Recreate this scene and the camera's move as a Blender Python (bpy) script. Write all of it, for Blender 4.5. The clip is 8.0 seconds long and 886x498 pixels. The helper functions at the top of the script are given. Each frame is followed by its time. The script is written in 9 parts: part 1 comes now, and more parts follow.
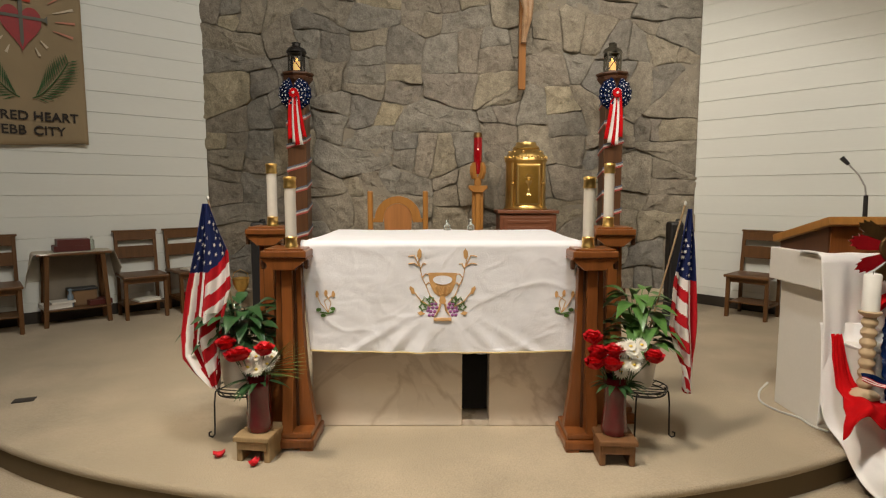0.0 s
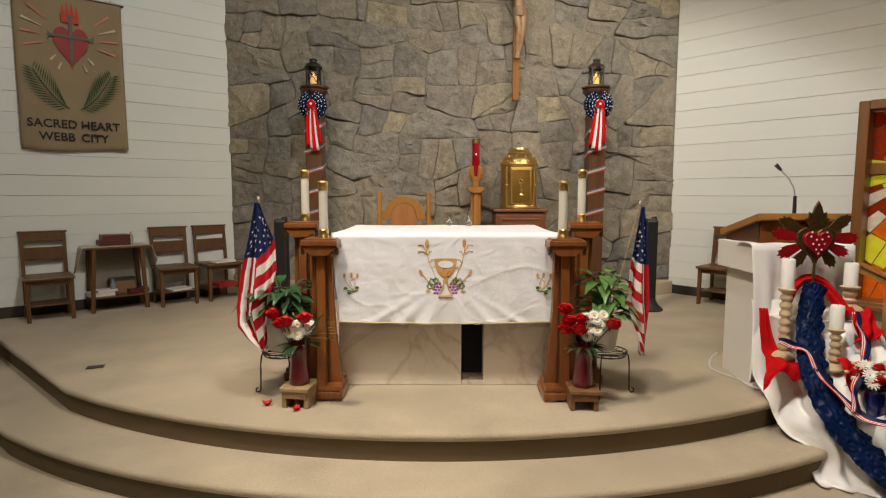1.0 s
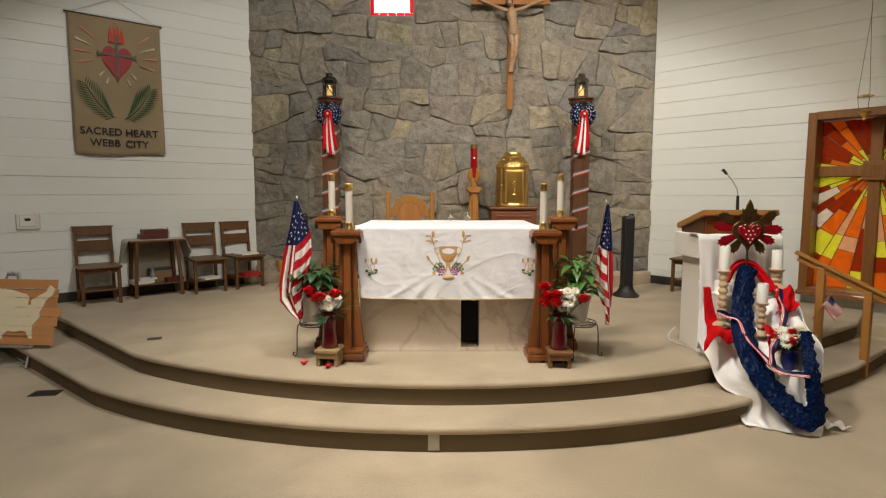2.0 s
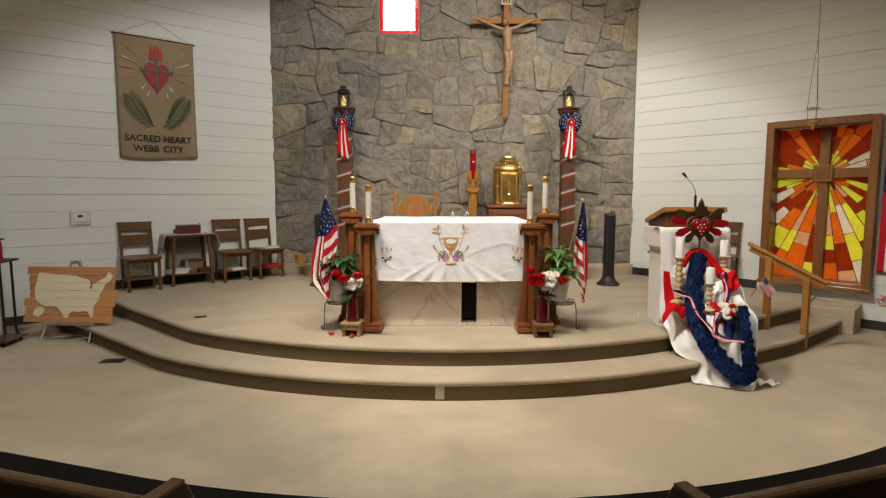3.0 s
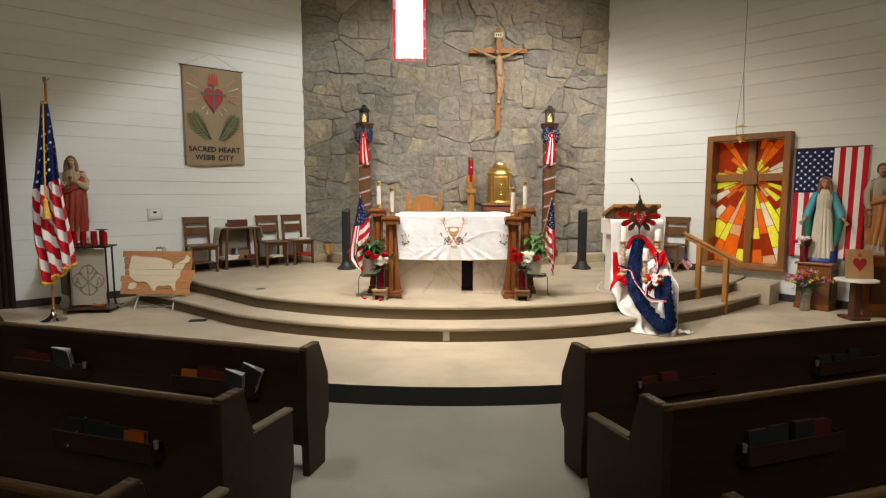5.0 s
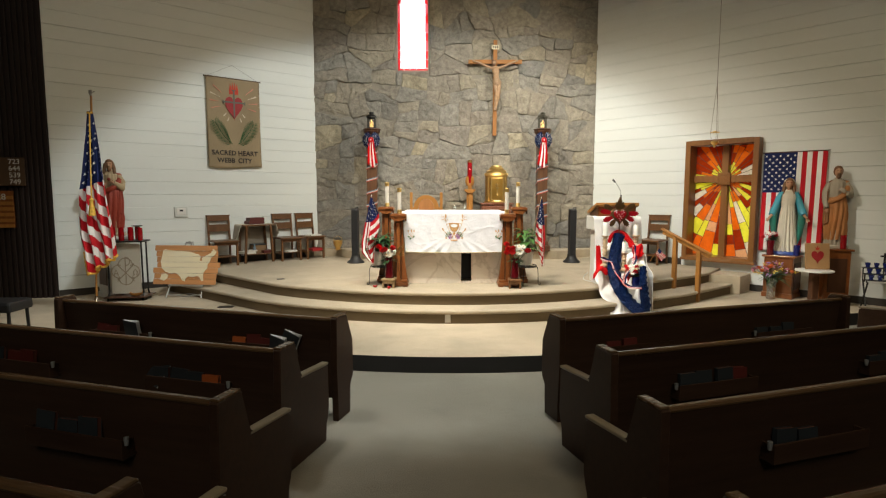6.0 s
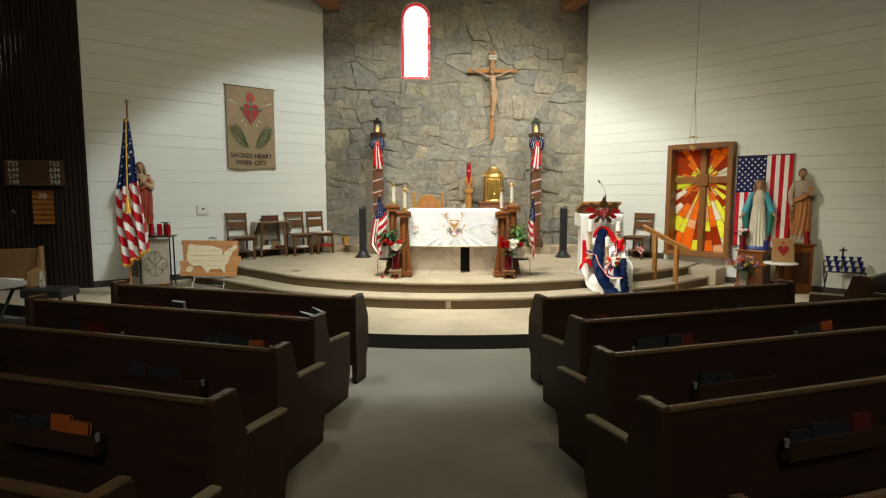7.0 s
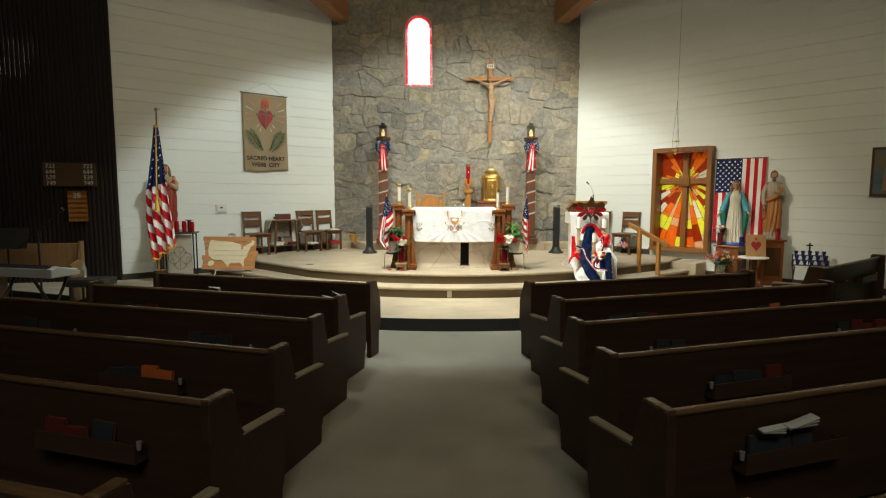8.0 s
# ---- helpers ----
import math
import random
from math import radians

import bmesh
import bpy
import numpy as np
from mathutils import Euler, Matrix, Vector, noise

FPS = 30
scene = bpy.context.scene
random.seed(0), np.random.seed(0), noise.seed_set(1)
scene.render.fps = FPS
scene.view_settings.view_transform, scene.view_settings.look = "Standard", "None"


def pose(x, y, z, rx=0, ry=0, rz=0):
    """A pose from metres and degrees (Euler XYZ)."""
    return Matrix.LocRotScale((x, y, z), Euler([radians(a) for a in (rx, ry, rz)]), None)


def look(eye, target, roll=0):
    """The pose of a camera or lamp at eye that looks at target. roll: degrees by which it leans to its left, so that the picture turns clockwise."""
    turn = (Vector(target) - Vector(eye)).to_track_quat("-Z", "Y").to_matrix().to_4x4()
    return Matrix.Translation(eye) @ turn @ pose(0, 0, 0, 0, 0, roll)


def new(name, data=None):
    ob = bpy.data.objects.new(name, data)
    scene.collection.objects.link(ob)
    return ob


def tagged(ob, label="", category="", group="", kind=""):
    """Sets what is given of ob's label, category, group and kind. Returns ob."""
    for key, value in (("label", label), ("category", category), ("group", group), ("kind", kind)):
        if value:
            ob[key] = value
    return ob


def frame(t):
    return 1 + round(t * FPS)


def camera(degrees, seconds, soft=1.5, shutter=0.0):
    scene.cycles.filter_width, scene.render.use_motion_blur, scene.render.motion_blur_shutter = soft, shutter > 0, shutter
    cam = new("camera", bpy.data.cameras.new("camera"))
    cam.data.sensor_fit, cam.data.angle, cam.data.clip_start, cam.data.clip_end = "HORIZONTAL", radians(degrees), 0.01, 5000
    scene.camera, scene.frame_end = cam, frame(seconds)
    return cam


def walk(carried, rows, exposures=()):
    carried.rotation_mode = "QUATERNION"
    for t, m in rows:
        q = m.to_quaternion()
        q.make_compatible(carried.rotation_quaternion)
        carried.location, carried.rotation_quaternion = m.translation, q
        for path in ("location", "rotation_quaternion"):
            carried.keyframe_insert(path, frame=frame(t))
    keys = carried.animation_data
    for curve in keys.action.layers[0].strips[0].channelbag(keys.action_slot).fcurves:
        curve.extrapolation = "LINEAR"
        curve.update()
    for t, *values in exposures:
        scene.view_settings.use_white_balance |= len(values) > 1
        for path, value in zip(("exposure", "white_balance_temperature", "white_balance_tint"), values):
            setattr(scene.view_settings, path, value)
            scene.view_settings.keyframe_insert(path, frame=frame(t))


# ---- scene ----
cam = camera(77.3, 8.0, 1.2)
EYE = 1.77
# seconds, place from the first eye, yaw, pitch, roll
ROWS = [
    (0.0, 0.0, 0.0, 0.0, 0.0, -5.643, -0.02),
    (0.5, -0.0088, -0.3227, 0.0041, -0.013, -5.67, -0.02),
    (1.0, -0.0193, -0.6805, 0.0079, -0.013, -5.67, -0.03),
    (1.5, -0.0299, -1.0699, 0.0118, -0.027, -5.71, -0.04),
    (3.0, -0.0835, -2.3463, 0.013, -0.08, -5.763, -0.08),
    (3.5, -0.0967, -2.7845, 0.0168, -0.093, -5.763, -0.08),
    (4.0, -0.1116, -3.2221, 0.0153, -0.08, -5.75, -0.06),
    (4.5, -0.131, -3.6557, 0.015, -0.107, -5.737, -0.08),
    (6.0, -0.1775, -4.9335, 0.0099, -0.146, -5.71, -0.05),
    (6.5, -0.1872, -5.3552, 0.0067, -0.146, -5.723, -0.07),
    (7.0, -0.1969, -5.7704, 0.0048, -0.146, -5.71, -0.08),
    (7.5, -0.2101, -6.1829, 0.0021, -0.16, -5.71, -0.1),
    (8.0, -0.2268, -6.5921, 0.0004, -0.16, -5.683, -0.11),
]
walk(cam, [(t, pose(x, y, EYE + z, 90 + pitch, roll, yaw)) for t, x, y, z, yaw, pitch, roll in ROWS],
     [(0.0, -0.57, 6700, 8), (1.5, -0.43, 6550, 8), (3.0, -0.31, 6450, 9), (4.5, 0.05, 6300, 9), (6.5, 0.22, 6200, 0), (8.0, 0.28, 6120, -4)])

# ---- light: spot lamps under the roof over the first steps, added fill lamps elsewhere ----
world = bpy.data.worlds.new("world")
world.use_nodes = True
scene.world = world
world.node_tree.nodes["Background"].inputs["Color"].default_value = (0.9, 0.85, 0.75, 1)
world.node_tree.nodes["Background"].inputs["Strength"].default_value = 0.0
scene.view_settings.exposure = 0.0


def spot_lamp(name, place, target, watts, degrees, colour, blend=0.12, radius=0.28):
    data = bpy.data.lights.new(name, "SPOT")
    data.energy, data.spot_size, data.spot_blend = watts, radians(degrees), blend
    data.shadow_soft_size, data.color = radius, colour
    ob = new(name, data)
    ob.matrix_world = look(place, target)
    return ob


def area_lamp(name, place, target, watts, width, height, colour):
    data = bpy.data.lights.new(name, "AREA")
    data.shape, data.size, data.size_y, data.energy, data.color = "RECTANGLE", width, height, watts, colour
    ob = new(name, data)
    ob.matrix_world = look(place, target)
    return ob


def heading(azimuth, elevation):
    a, e = radians(azimuth), radians(elevation)
    return Vector((math.sin(a) * math.cos(e), math.cos(a) * math.cos(e), math.sin(e)))


# a cool and a warm lamp over the front of the sanctuary that cross their beams, a warm one at the right that picks out
# the stone and the crucifix, and an unseen soft one over the front steps, added to brighten the floor at the left
for place, way, watts, degrees, colour, blend in (((0.5, 0.9, 6.0), heading(-14, -59), 770, 101, (1.0, 0.97, 0.92), 0.16),
                                                  ((-1.6, 0.9, 6.0), heading(41, -49), 1260, 80, (1.0, 0.85, 0.69), 0.6),
                                                  ((3.3, 2.2, 5.7), heading(-33, -32), 680, 70, (1.0, 0.87, 0.72), 0.8),
                                                  ((-2.6, -0.4, 6.2), heading(-10, -75), 470, 82, (1.0, 0.94, 0.86), 0.8)):
    spot_lamp("spot_lamp", place, Vector(place) + way, watts, degrees, colour, blend)
# unseen area lamps, added to brighten the upper walls, pews and aisle
for x, watts in ((-3.0, 22), (3.0, 120)):
    area_lamp("ceiling_lamp", (x, -2.5, 7.4), (x * 0.9, 3.5, 3.5), watts, 1.2, 1.2, (1.0, 0.77, 0.46))
area_lamp("ceiling_lamp", (0.0, -10.0, 7.3), (0.0, -4.0, 0.0), 250, 2.6, 2.6, (1.0, 0.87, 0.70))

# ---- materials ----
def mat(name, colour, rough=0.6, var=0.12, scale=6.0, fine=90.0, bump=0.15, metal=0.0, each=0.0, stretch=(1, 1, 1), tint=None,
        coat=0.0, sheen=0.0, trans=0.0, island=False, deep=0.01, grit=0.45, spec=0.5):
    """A surface with grain at two scales; each: how much the pieces differ; tint: a second colour in large patches."""
    m = bpy.data.materials.new(name)
    m.use_nodes = True
    nt = m.node_tree
    b = nt.nodes["Principled BSDF"]
    tc = nt.nodes.new("ShaderNodeTexCoord")
    mp = nt.nodes.new("ShaderNodeMapping")
    mp.inputs["Scale"].default_value = stretch
    nt.links.new(tc.outputs["Object"], mp.inputs["Vector"])
    info = nt.nodes.new("ShaderNodeNewGeometry" if island else "ShaderNodeObjectInfo")
    rnd = info.outputs["Random Per Island" if island else "Random"]
    off = nt.nodes.new("ShaderNodeVectorMath")
    off.operation = "MULTIPLY_ADD"
    comb = nt.nodes.new("ShaderNodeCombineXYZ")
    for k in range(3):
        nt.links.new(rnd, comb.inputs[k])
    nt.links.new(comb.outputs[0], off.inputs[0])
    off.inputs[1].default_value = (17, 31, 23)
    nt.links.new(mp.outputs[0], off.inputs[2])
    n1 = nt.nodes.new("ShaderNodeTexNoise")
    n1.inputs["Scale"].default_value, n1.inputs["Detail"].default_value = scale, 4
    n2 = nt.nodes.new("ShaderNodeTexNoise")
    n2.inputs["Scale"].default_value, n2.inputs["Detail"].default_value = fine, 3
    for n in (n1, n2):
        nt.links.new(off.outputs[0], n.inputs["Vector"])
    add = nt.nodes.new("ShaderNodeMath")
    add.operation = "MULTIPLY_ADD"
    nt.links.new(n2.outputs["Fac"], add.inputs[0])
    add.inputs[1].default_value = grit
    nt.links.new(n1.outputs["Fac"], add.inputs[2])
    if each:
        ea = nt.nodes.new("ShaderNodeMath")
        ea.operation = "MULTIPLY_ADD"
        nt.links.new(rnd, ea.inputs[0])
        ea.inputs[1].default_value = each
        nt.links.new(add.outputs[0], ea.inputs[2])
        val, mid = ea.outputs[0], 0.5 + grit / 2 + each / 2
    else:
        val, mid = add.outputs[0], 0.5 + grit / 2
    ramp = nt.nodes.new("ShaderNodeMapRange")
    ramp.inputs["From Min"].default_value, ramp.inputs["From Max"].default_value = mid - 0.35 - each / 2, mid + 0.35 + each / 2
    nt.links.new(val, ramp.inputs["Value"])
    mix = nt.nodes.new("ShaderNodeMix")
    mix.data_type = "RGBA"
    lo = [c * (1 - var) for c in colour]
    hi = [min(1, c * (1 + var)) for c in colour]
    mix.inputs["A"].default_value, mix.inputs["B"].default_value = (*lo, 1), (*hi, 1)
    nt.links.new(ramp.outputs[0], mix.inputs["Factor"])
    out = mix.outputs["Result"]
    if tint:
        n3 = nt.nodes.new("ShaderNodeTexNoise")
        n3.inputs["Scale"].default_value, n3.inputs["Detail"].default_value = scale * 0.35, 2
        nt.links.new(off.outputs[0], n3.inputs["Vector"])
        mr = nt.nodes.new("ShaderNodeMapRange")
        mr.inputs["From Min"].default_value, mr.inputs["From Max"].default_value = 0.45, 0.65
        nt.links.new(n3.outputs["Fac"], mr.inputs["Value"])
        mx = nt.nodes.new("ShaderNodeMix")
        mx.data_type = "RGBA"
        nt.links.new(mr.outputs[0], mx.inputs["Factor"])
        nt.links.new(out, mx.inputs["A"])
        mx.inputs["B"].default_value = (*tint, 1)
        out = mx.outputs["Result"]
    nt.links.new(out, b.inputs["Base Color"])
    rr = nt.nodes.new("ShaderNodeMapRange")
    rr.inputs["To Min"].default_value, rr.inputs["To Max"].default_value = max(0.03, rough - 0.1), min(1, rough + 0.1)
    nt.links.new(n1.outputs["Fac"], rr.inputs["Value"])
    nt.links.new(rr.outputs[0], b.inputs["Roughness"])
    b.inputs["Metallic"].default_value = metal
    b.inputs["Coat Weight"].default_value = coat
    b.inputs["Specular IOR Level"].default_value = spec
    b.inputs["Sheen Weight"].default_value = sheen
    b.inputs["Transmission Weight"].default_value = trans
    if bump:
        bp = nt.nodes.new("ShaderNodeBump")
        bp.inputs["Strength"].default_value, bp.inputs["Distance"].default_value = bump, deep
        nt.links.new(add.outputs[0], bp.inputs["Height"])
        nt.links.new(bp.outputs[0], b.inputs["Normal"])
    return m


def wood(name, colour, rough=0.45, var=0.3, along="z", coat=0.15, each=0.25, spec=0.35):
    s = {"x": (0.6, 9, 9), "y": (9, 0.6, 9), "z": (9, 9, 0.6)}[along]
    return mat(name, colour, rough, var, 2.5, 14, 0.05, 0.0, each, s, coat=coat, spec=spec)


def glowing(name, colour, strength):
    m = bpy.data.materials.new(name)
    m.use_nodes = True
    b = m.node_tree.nodes["Principled BSDF"]
    b.inputs["Base Color"].default_value = (*colour, 1)
    b.inputs["Emission Color"].default_value, b.inputs["Emission Strength"].default_value = (*colour, 1), strength
    return m


def stained(name, colour, strength=0.0):
    """Coloured window glass: lets tinted light through and scatters some of it; streaky."""
    m = bpy.data.materials.new(name)
    m.use_nodes = True
    nt = m.node_tree
    out = nt.nodes["Material Output"]
    nt.nodes.remove(nt.nodes["Principled BSDF"])
    tc = nt.nodes.new("ShaderNodeTexCoord")
    n = nt.nodes.new("ShaderNodeTexNoise")
    n.inputs["Scale"].default_value, n.inputs["Detail"].default_value, n.inputs["Distortion"].default_value = 9, 4, 1.5
    nt.links.new(tc.outputs["Object"], n.inputs["Vector"])
    mix = nt.nodes.new("ShaderNodeMix")
    mix.data_type = "RGBA"
    nt.links.new(n.outputs["Fac"], mix.inputs["Factor"])
    mix.inputs["A"].default_value = (*[c * 0.7 for c in colour], 1)
    mix.inputs["B"].default_value = (*[min(1, c * 1.25) for c in colour], 1)
    tr = nt.nodes.new("ShaderNodeBsdfTransparent")
    tl = nt.nodes.new("ShaderNodeBsdfTranslucent")
    gl = nt.nodes.new("ShaderNodeBsdfGlossy")
    gl.inputs["Roughness"].default_value = 0.15
    df = nt.nodes.new("ShaderNodeBsdfDiffuse")
    for s in (tr, tl, df):
        nt.links.new(mix.outputs["Result"], s.inputs["Color"])
    m1, m2, m3 = (nt.nodes.new("ShaderNodeMixShader") for _ in range(3))
    m1.inputs[0].default_value, m2.inputs[0].default_value, m3.inputs[0].default_value = 0.35, 0.3, 0.04
    nt.links.new(tr.outputs[0], m1.inputs[1])
    nt.links.new(tl.outputs[0], m1.inputs[2])
    nt.links.new(m1.outputs[0], m2.inputs[1])
    nt.links.new(df.outputs[0], m2.inputs[2])
    nt.links.new(m2.outputs[0], m3.inputs[1])
    nt.links.new(gl.outputs[0], m3.inputs[2])
    nt.links.new(m3.outputs[0], out.inputs["Surface"])
    return m


CARPET = mat("carpet", (0.455, 0.380, 0.276), 0.95, 0.26, 2.4, 120, 0.8, sheen=0.15, tint=(0.40, 0.335, 0.24), spec=0.2, grit=0.6)
# risers: a browner carpet colour, darkened to carry their shade too
CARPET_EDGE = mat("shaded_carpet_riser", (0.155, 0.115, 0.068), 0.95, 0.2, 1.6, 260, 0.5, spec=0.2)
CARPET_NAVE = mat("carpet_nave", (0.245, 0.228, 0.192), 0.95, 0.28, 2.0, 120, 0.8, sheen=0.15, tint=(0.215, 0.198, 0.164), spec=0.2)
BLACK_RUBBER = mat("black_rubber", (0.012, 0.012, 0.014), 0.6, 0.3, 5, 60, 0.1)


def stone_mat(name, tones, bump=1.0):
    """Split fieldstone: every stone takes a tone of its own, with blotches, grain, pits and a rough face."""
    m = bpy.data.materials.new(name)
    m.use_nodes = True
    nt = m.node_tree
    b = nt.nodes["Principled BSDF"]
    tc = nt.nodes.new("ShaderNodeTexCoord")
    info = nt.nodes.new("ShaderNodeObjectInfo")
    shift = nt.nodes.new("ShaderNodeVectorMath")
    shift.operation = "MULTIPLY_ADD"
    comb = nt.nodes.new("ShaderNodeCombineXYZ")
    for k in range(3):
        nt.links.new(info.outputs["Random"], comb.inputs[k])
    nt.links.new(comb.outputs[0], shift.inputs[0])
    shift.inputs[1].default_value = (41, 13, 29)
    nt.links.new(tc.outputs["Object"], shift.inputs[2])
    ramp = nt.nodes.new("ShaderNodeValToRGB")
    ramp.color_ramp.interpolation = "CONSTANT"
    el = ramp.color_ramp.elements
    while len(el) < len(tones):
        el.new(0.5)
    for k, c in enumerate(tones):
        el[k].position, el[k].color = k / len(tones), (*c, 1)
    nt.links.new(info.outputs["Random"], ramp.inputs["Fac"])
    out, height = ramp.outputs["Color"], None
    # blotches, mottling, grain: scale, detail, darkest, lightest, share of the relief
    for sc, det, lo, hi, rel in ((3.0, 3, 0.84, 1.14, 0.5), (12.0, 5, 0.82, 1.17, 0.85), (60.0, 4, 0.78, 1.2, 0.3)):
        n = nt.nodes.new("ShaderNodeTexNoise")
        n.inputs["Scale"].default_value, n.inputs["Detail"].default_value, n.inputs["Roughness"].default_value = sc, det, 0.62
        nt.links.new(shift.outputs[0], n.inputs["Vector"])
        mr = nt.nodes.new("ShaderNodeMapRange")
        mr.inputs["From Min"].default_value, mr.inputs["From Max"].default_value = 0.3, 0.7
        mr.inputs["To Min"].default_value, mr.inputs["To Max"].default_value = lo, hi
        nt.links.new(n.outputs["Fac"], mr.inputs["Value"])
        mul = nt.nodes.new("ShaderNodeVectorMath")
        mul.operation = "SCALE"
        nt.links.new(out, mul.inputs[0])
        nt.links.new(mr.outputs[0], mul.inputs["Scale"])
        out = mul.outputs[0]
        acc = nt.nodes.new("ShaderNodeMath")
        acc.operation = "MULTIPLY_ADD"
        nt.links.new(n.outputs["Fac"], acc.inputs[0])
        acc.inputs[1].default_value, acc.inputs[2].default_value = rel, 0.0
        if height is not None:
            nt.links.new(height, acc.inputs[2])
        height = acc.outputs[0]
    nt.links.new(out, b.inputs["Base Color"])
    b.inputs["Roughness"].default_value, b.inputs["Specular IOR Level"].default_value = 0.9, 0.2
    bp = nt.nodes.new("ShaderNodeBump")
    bp.inputs["Strength"].default_value, bp.inputs["Distance"].default_value = bump, 0.028
    nt.links.new(height, bp.inputs["Height"])
    nt.links.new(bp.outputs[0], b.inputs["Normal"])
    return m


STONE = stone_mat("stone", [(0.262, 0.236, 0.194), (0.274, 0.243, 0.194), (0.242, 0.226, 0.196), (0.284, 0.254, 0.203), (0.258, 0.230, 0.192), (0.246, 0.232, 0.204), (0.292, 0.260, 0.201), (0.268, 0.240, 0.198)], 1.2)
STONE_PALE = stone_mat("stone_pale", [(0.33, 0.29, 0.21), (0.35, 0.31, 0.23)], 1.0)
STONE_DARK = stone_mat("stone_dark", [(0.216, 0.202, 0.178), (0.228, 0.206, 0.178), (0.208, 0.199, 0.181)], 1.2)
MORTAR = mat("mortar", (0.24, 0.215, 0.175), 0.95, 0.25, 5, 60, 0.6)
WHITE_BOARD = mat("white_board", (0.71, 0.735, 0.71), 0.55, 0.05, 1.2, 40, 0.12, each=0.12, stretch=(0.4, 0.4, 2))
WHITE_GAP = mat("board_gap", (0.60, 0.61, 0.57), 0.8, 0.1)
BASE_DARK = mat("dark_vinyl", (0.035, 0.028, 0.022), 0.6, 0.25, 5, 50, 0.1)
SLAT_BROWN = wood("dark_brown_wood", (0.018, 0.010, 0.008), 0.6, 0.35)
CEILING_WOOD = wood("ceiling_wood", (0.16, 0.09, 0.045), 0.6, 0.3, "y")
BEAM_WOOD = wood("beam_wood", (0.30, 0.15, 0.065), 0.5, 0.3, "y")
OAK = wood("honey_oak", (0.36, 0.165, 0.040), 0.38, 0.3)
WINDOW_OAK = wood("amber_oak", (0.205, 0.088, 0.024), 0.4, 0.3)
OAK_DEEP = wood("red_oak", (0.205, 0.068, 0.018), 0.34, 0.4, coat=0.25)
OAK_DARK = wood("dark_walnut", (0.072, 0.029, 0.013), 0.45, 0.35)
BRASS_DARK = mat("dark_brass", (0.16, 0.09, 0.03), 0.4, 0.2, metal=0.8)
POST_WOOD = wood("brown_post_wood", (0.092, 0.041, 0.018), 0.42, 0.4)
BENCH_WOOD = wood("tan_bench_wood", (0.17, 0.095, 0.040), 0.45, 0.35)
CROSS_WOOD = wood("brown_cross_wood", (0.30, 0.13, 0.036), 0.55, 0.3, coat=0.0, spec=0.2)
CHAIR_WOOD = wood("brown_chair_wood", (0.118, 0.053, 0.018), 0.45, 0.35)
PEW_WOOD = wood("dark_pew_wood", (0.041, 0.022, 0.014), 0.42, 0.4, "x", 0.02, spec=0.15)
# arm caps: pale worn wood, with the highlight added to the base colour
PEW_ARM = wood("worn_highlit_pew_arm", (0.22, 0.185, 0.13), 0.34, 0.35, "y", 0.08, spec=0.3)
# rails and end caps: pew wood lightened, the highlight put into its colour
PEW_CAP = wood("highlit_pew_edge", (0.088, 0.052, 0.026), 0.26, 0.4, "x", 0.08, spec=0.25)


def veined(name, base, vein, cloud):
    """Polished marble: cloudy patches and thin wandering veins."""
    m = mat(name, base, 0.28, 0.06, 2.2, 30, 0.02, tint=cloud, stretch=(1, 1, 1.6))
    nt = m.node_tree
    b = nt.nodes["Principled BSDF"]
    old = b.inputs["Base Color"].links[0].from_socket
    tc = nt.nodes.new("ShaderNodeTexCoord")
    n = nt.nodes.new("ShaderNodeTexNoise")
    n.inputs["Scale"].default_value, n.inputs["Detail"].default_value, n.inputs["Distortion"].default_value = 1.7, 5, 1.4
    nt.links.new(tc.outputs["Object"], n.inputs["Vector"])
    ramp = nt.nodes.new("ShaderNodeValToRGB")
    el = ramp.color_ramp.elements
    el[0].position, el[0].color, el[1].position, el[1].color = 0.455, (0, 0, 0, 1), 0.545, (0, 0, 0, 1)
    mid = el.new(0.50)
    mid.color = (0.55, 0.55, 0.55, 1)
    nt.links.new(n.outputs["Fac"], ramp.inputs["Fac"])
    mix = nt.nodes.new("ShaderNodeMix")
    mix.data_type = "RGBA"
    nt.links.new(ramp.outputs["Color"], mix.inputs["Factor"])
    nt.links.new(old, mix.inputs["A"])
    mix.inputs["B"].default_value = (*vein, 1)
    nt.links.new(mix.outputs["Result"], b.inputs["Base Color"])
    return m


MARBLE = veined("cream_marble", (0.78, 0.70, 0.61), (0.50, 0.40, 0.31), (0.70, 0.585, 0.48))
LINEN = mat("white_linen", (0.82, 0.83, 0.89), 0.85, 0.04, 9, 300, 0.3, sheen=0.2, spec=0.2)
SATIN = mat("white_satin", (0.86, 0.85, 0.85), 0.32, 0.04, 4, 120, 0.08, sheen=0.3)
RED_CLOTH = mat("red_cloth", (0.50, 0.003, 0.006), 0.85, 0.2, 8, 200, 0.1, spec=0.15)
NAVY_CLOTH = mat("navy_satin", (0.002, 0.011, 0.055), 0.30, 0.5, 8, 120, 0.25, spec=0.10)
FLAG_RED = mat("flag_red", (0.46, 0.010, 0.018), 0.75, 0.15, 6, 260, 0.1, spec=0.2)
FLAG_WHITE = mat("flag_white", (0.78, 0.75, 0.73), 0.75, 0.06, 6, 260, 0.1, spec=0.2)
FLAG_BLUE = mat("flag_blue", (0.010, 0.018, 0.085), 0.75, 0.2, 6, 260, 0.1, spec=0.2)
RIBBON_RED = mat("dull_red_ribbon", (0.40, 0.075, 0.06), 0.6, 0.15, 30, 200, 0.1)
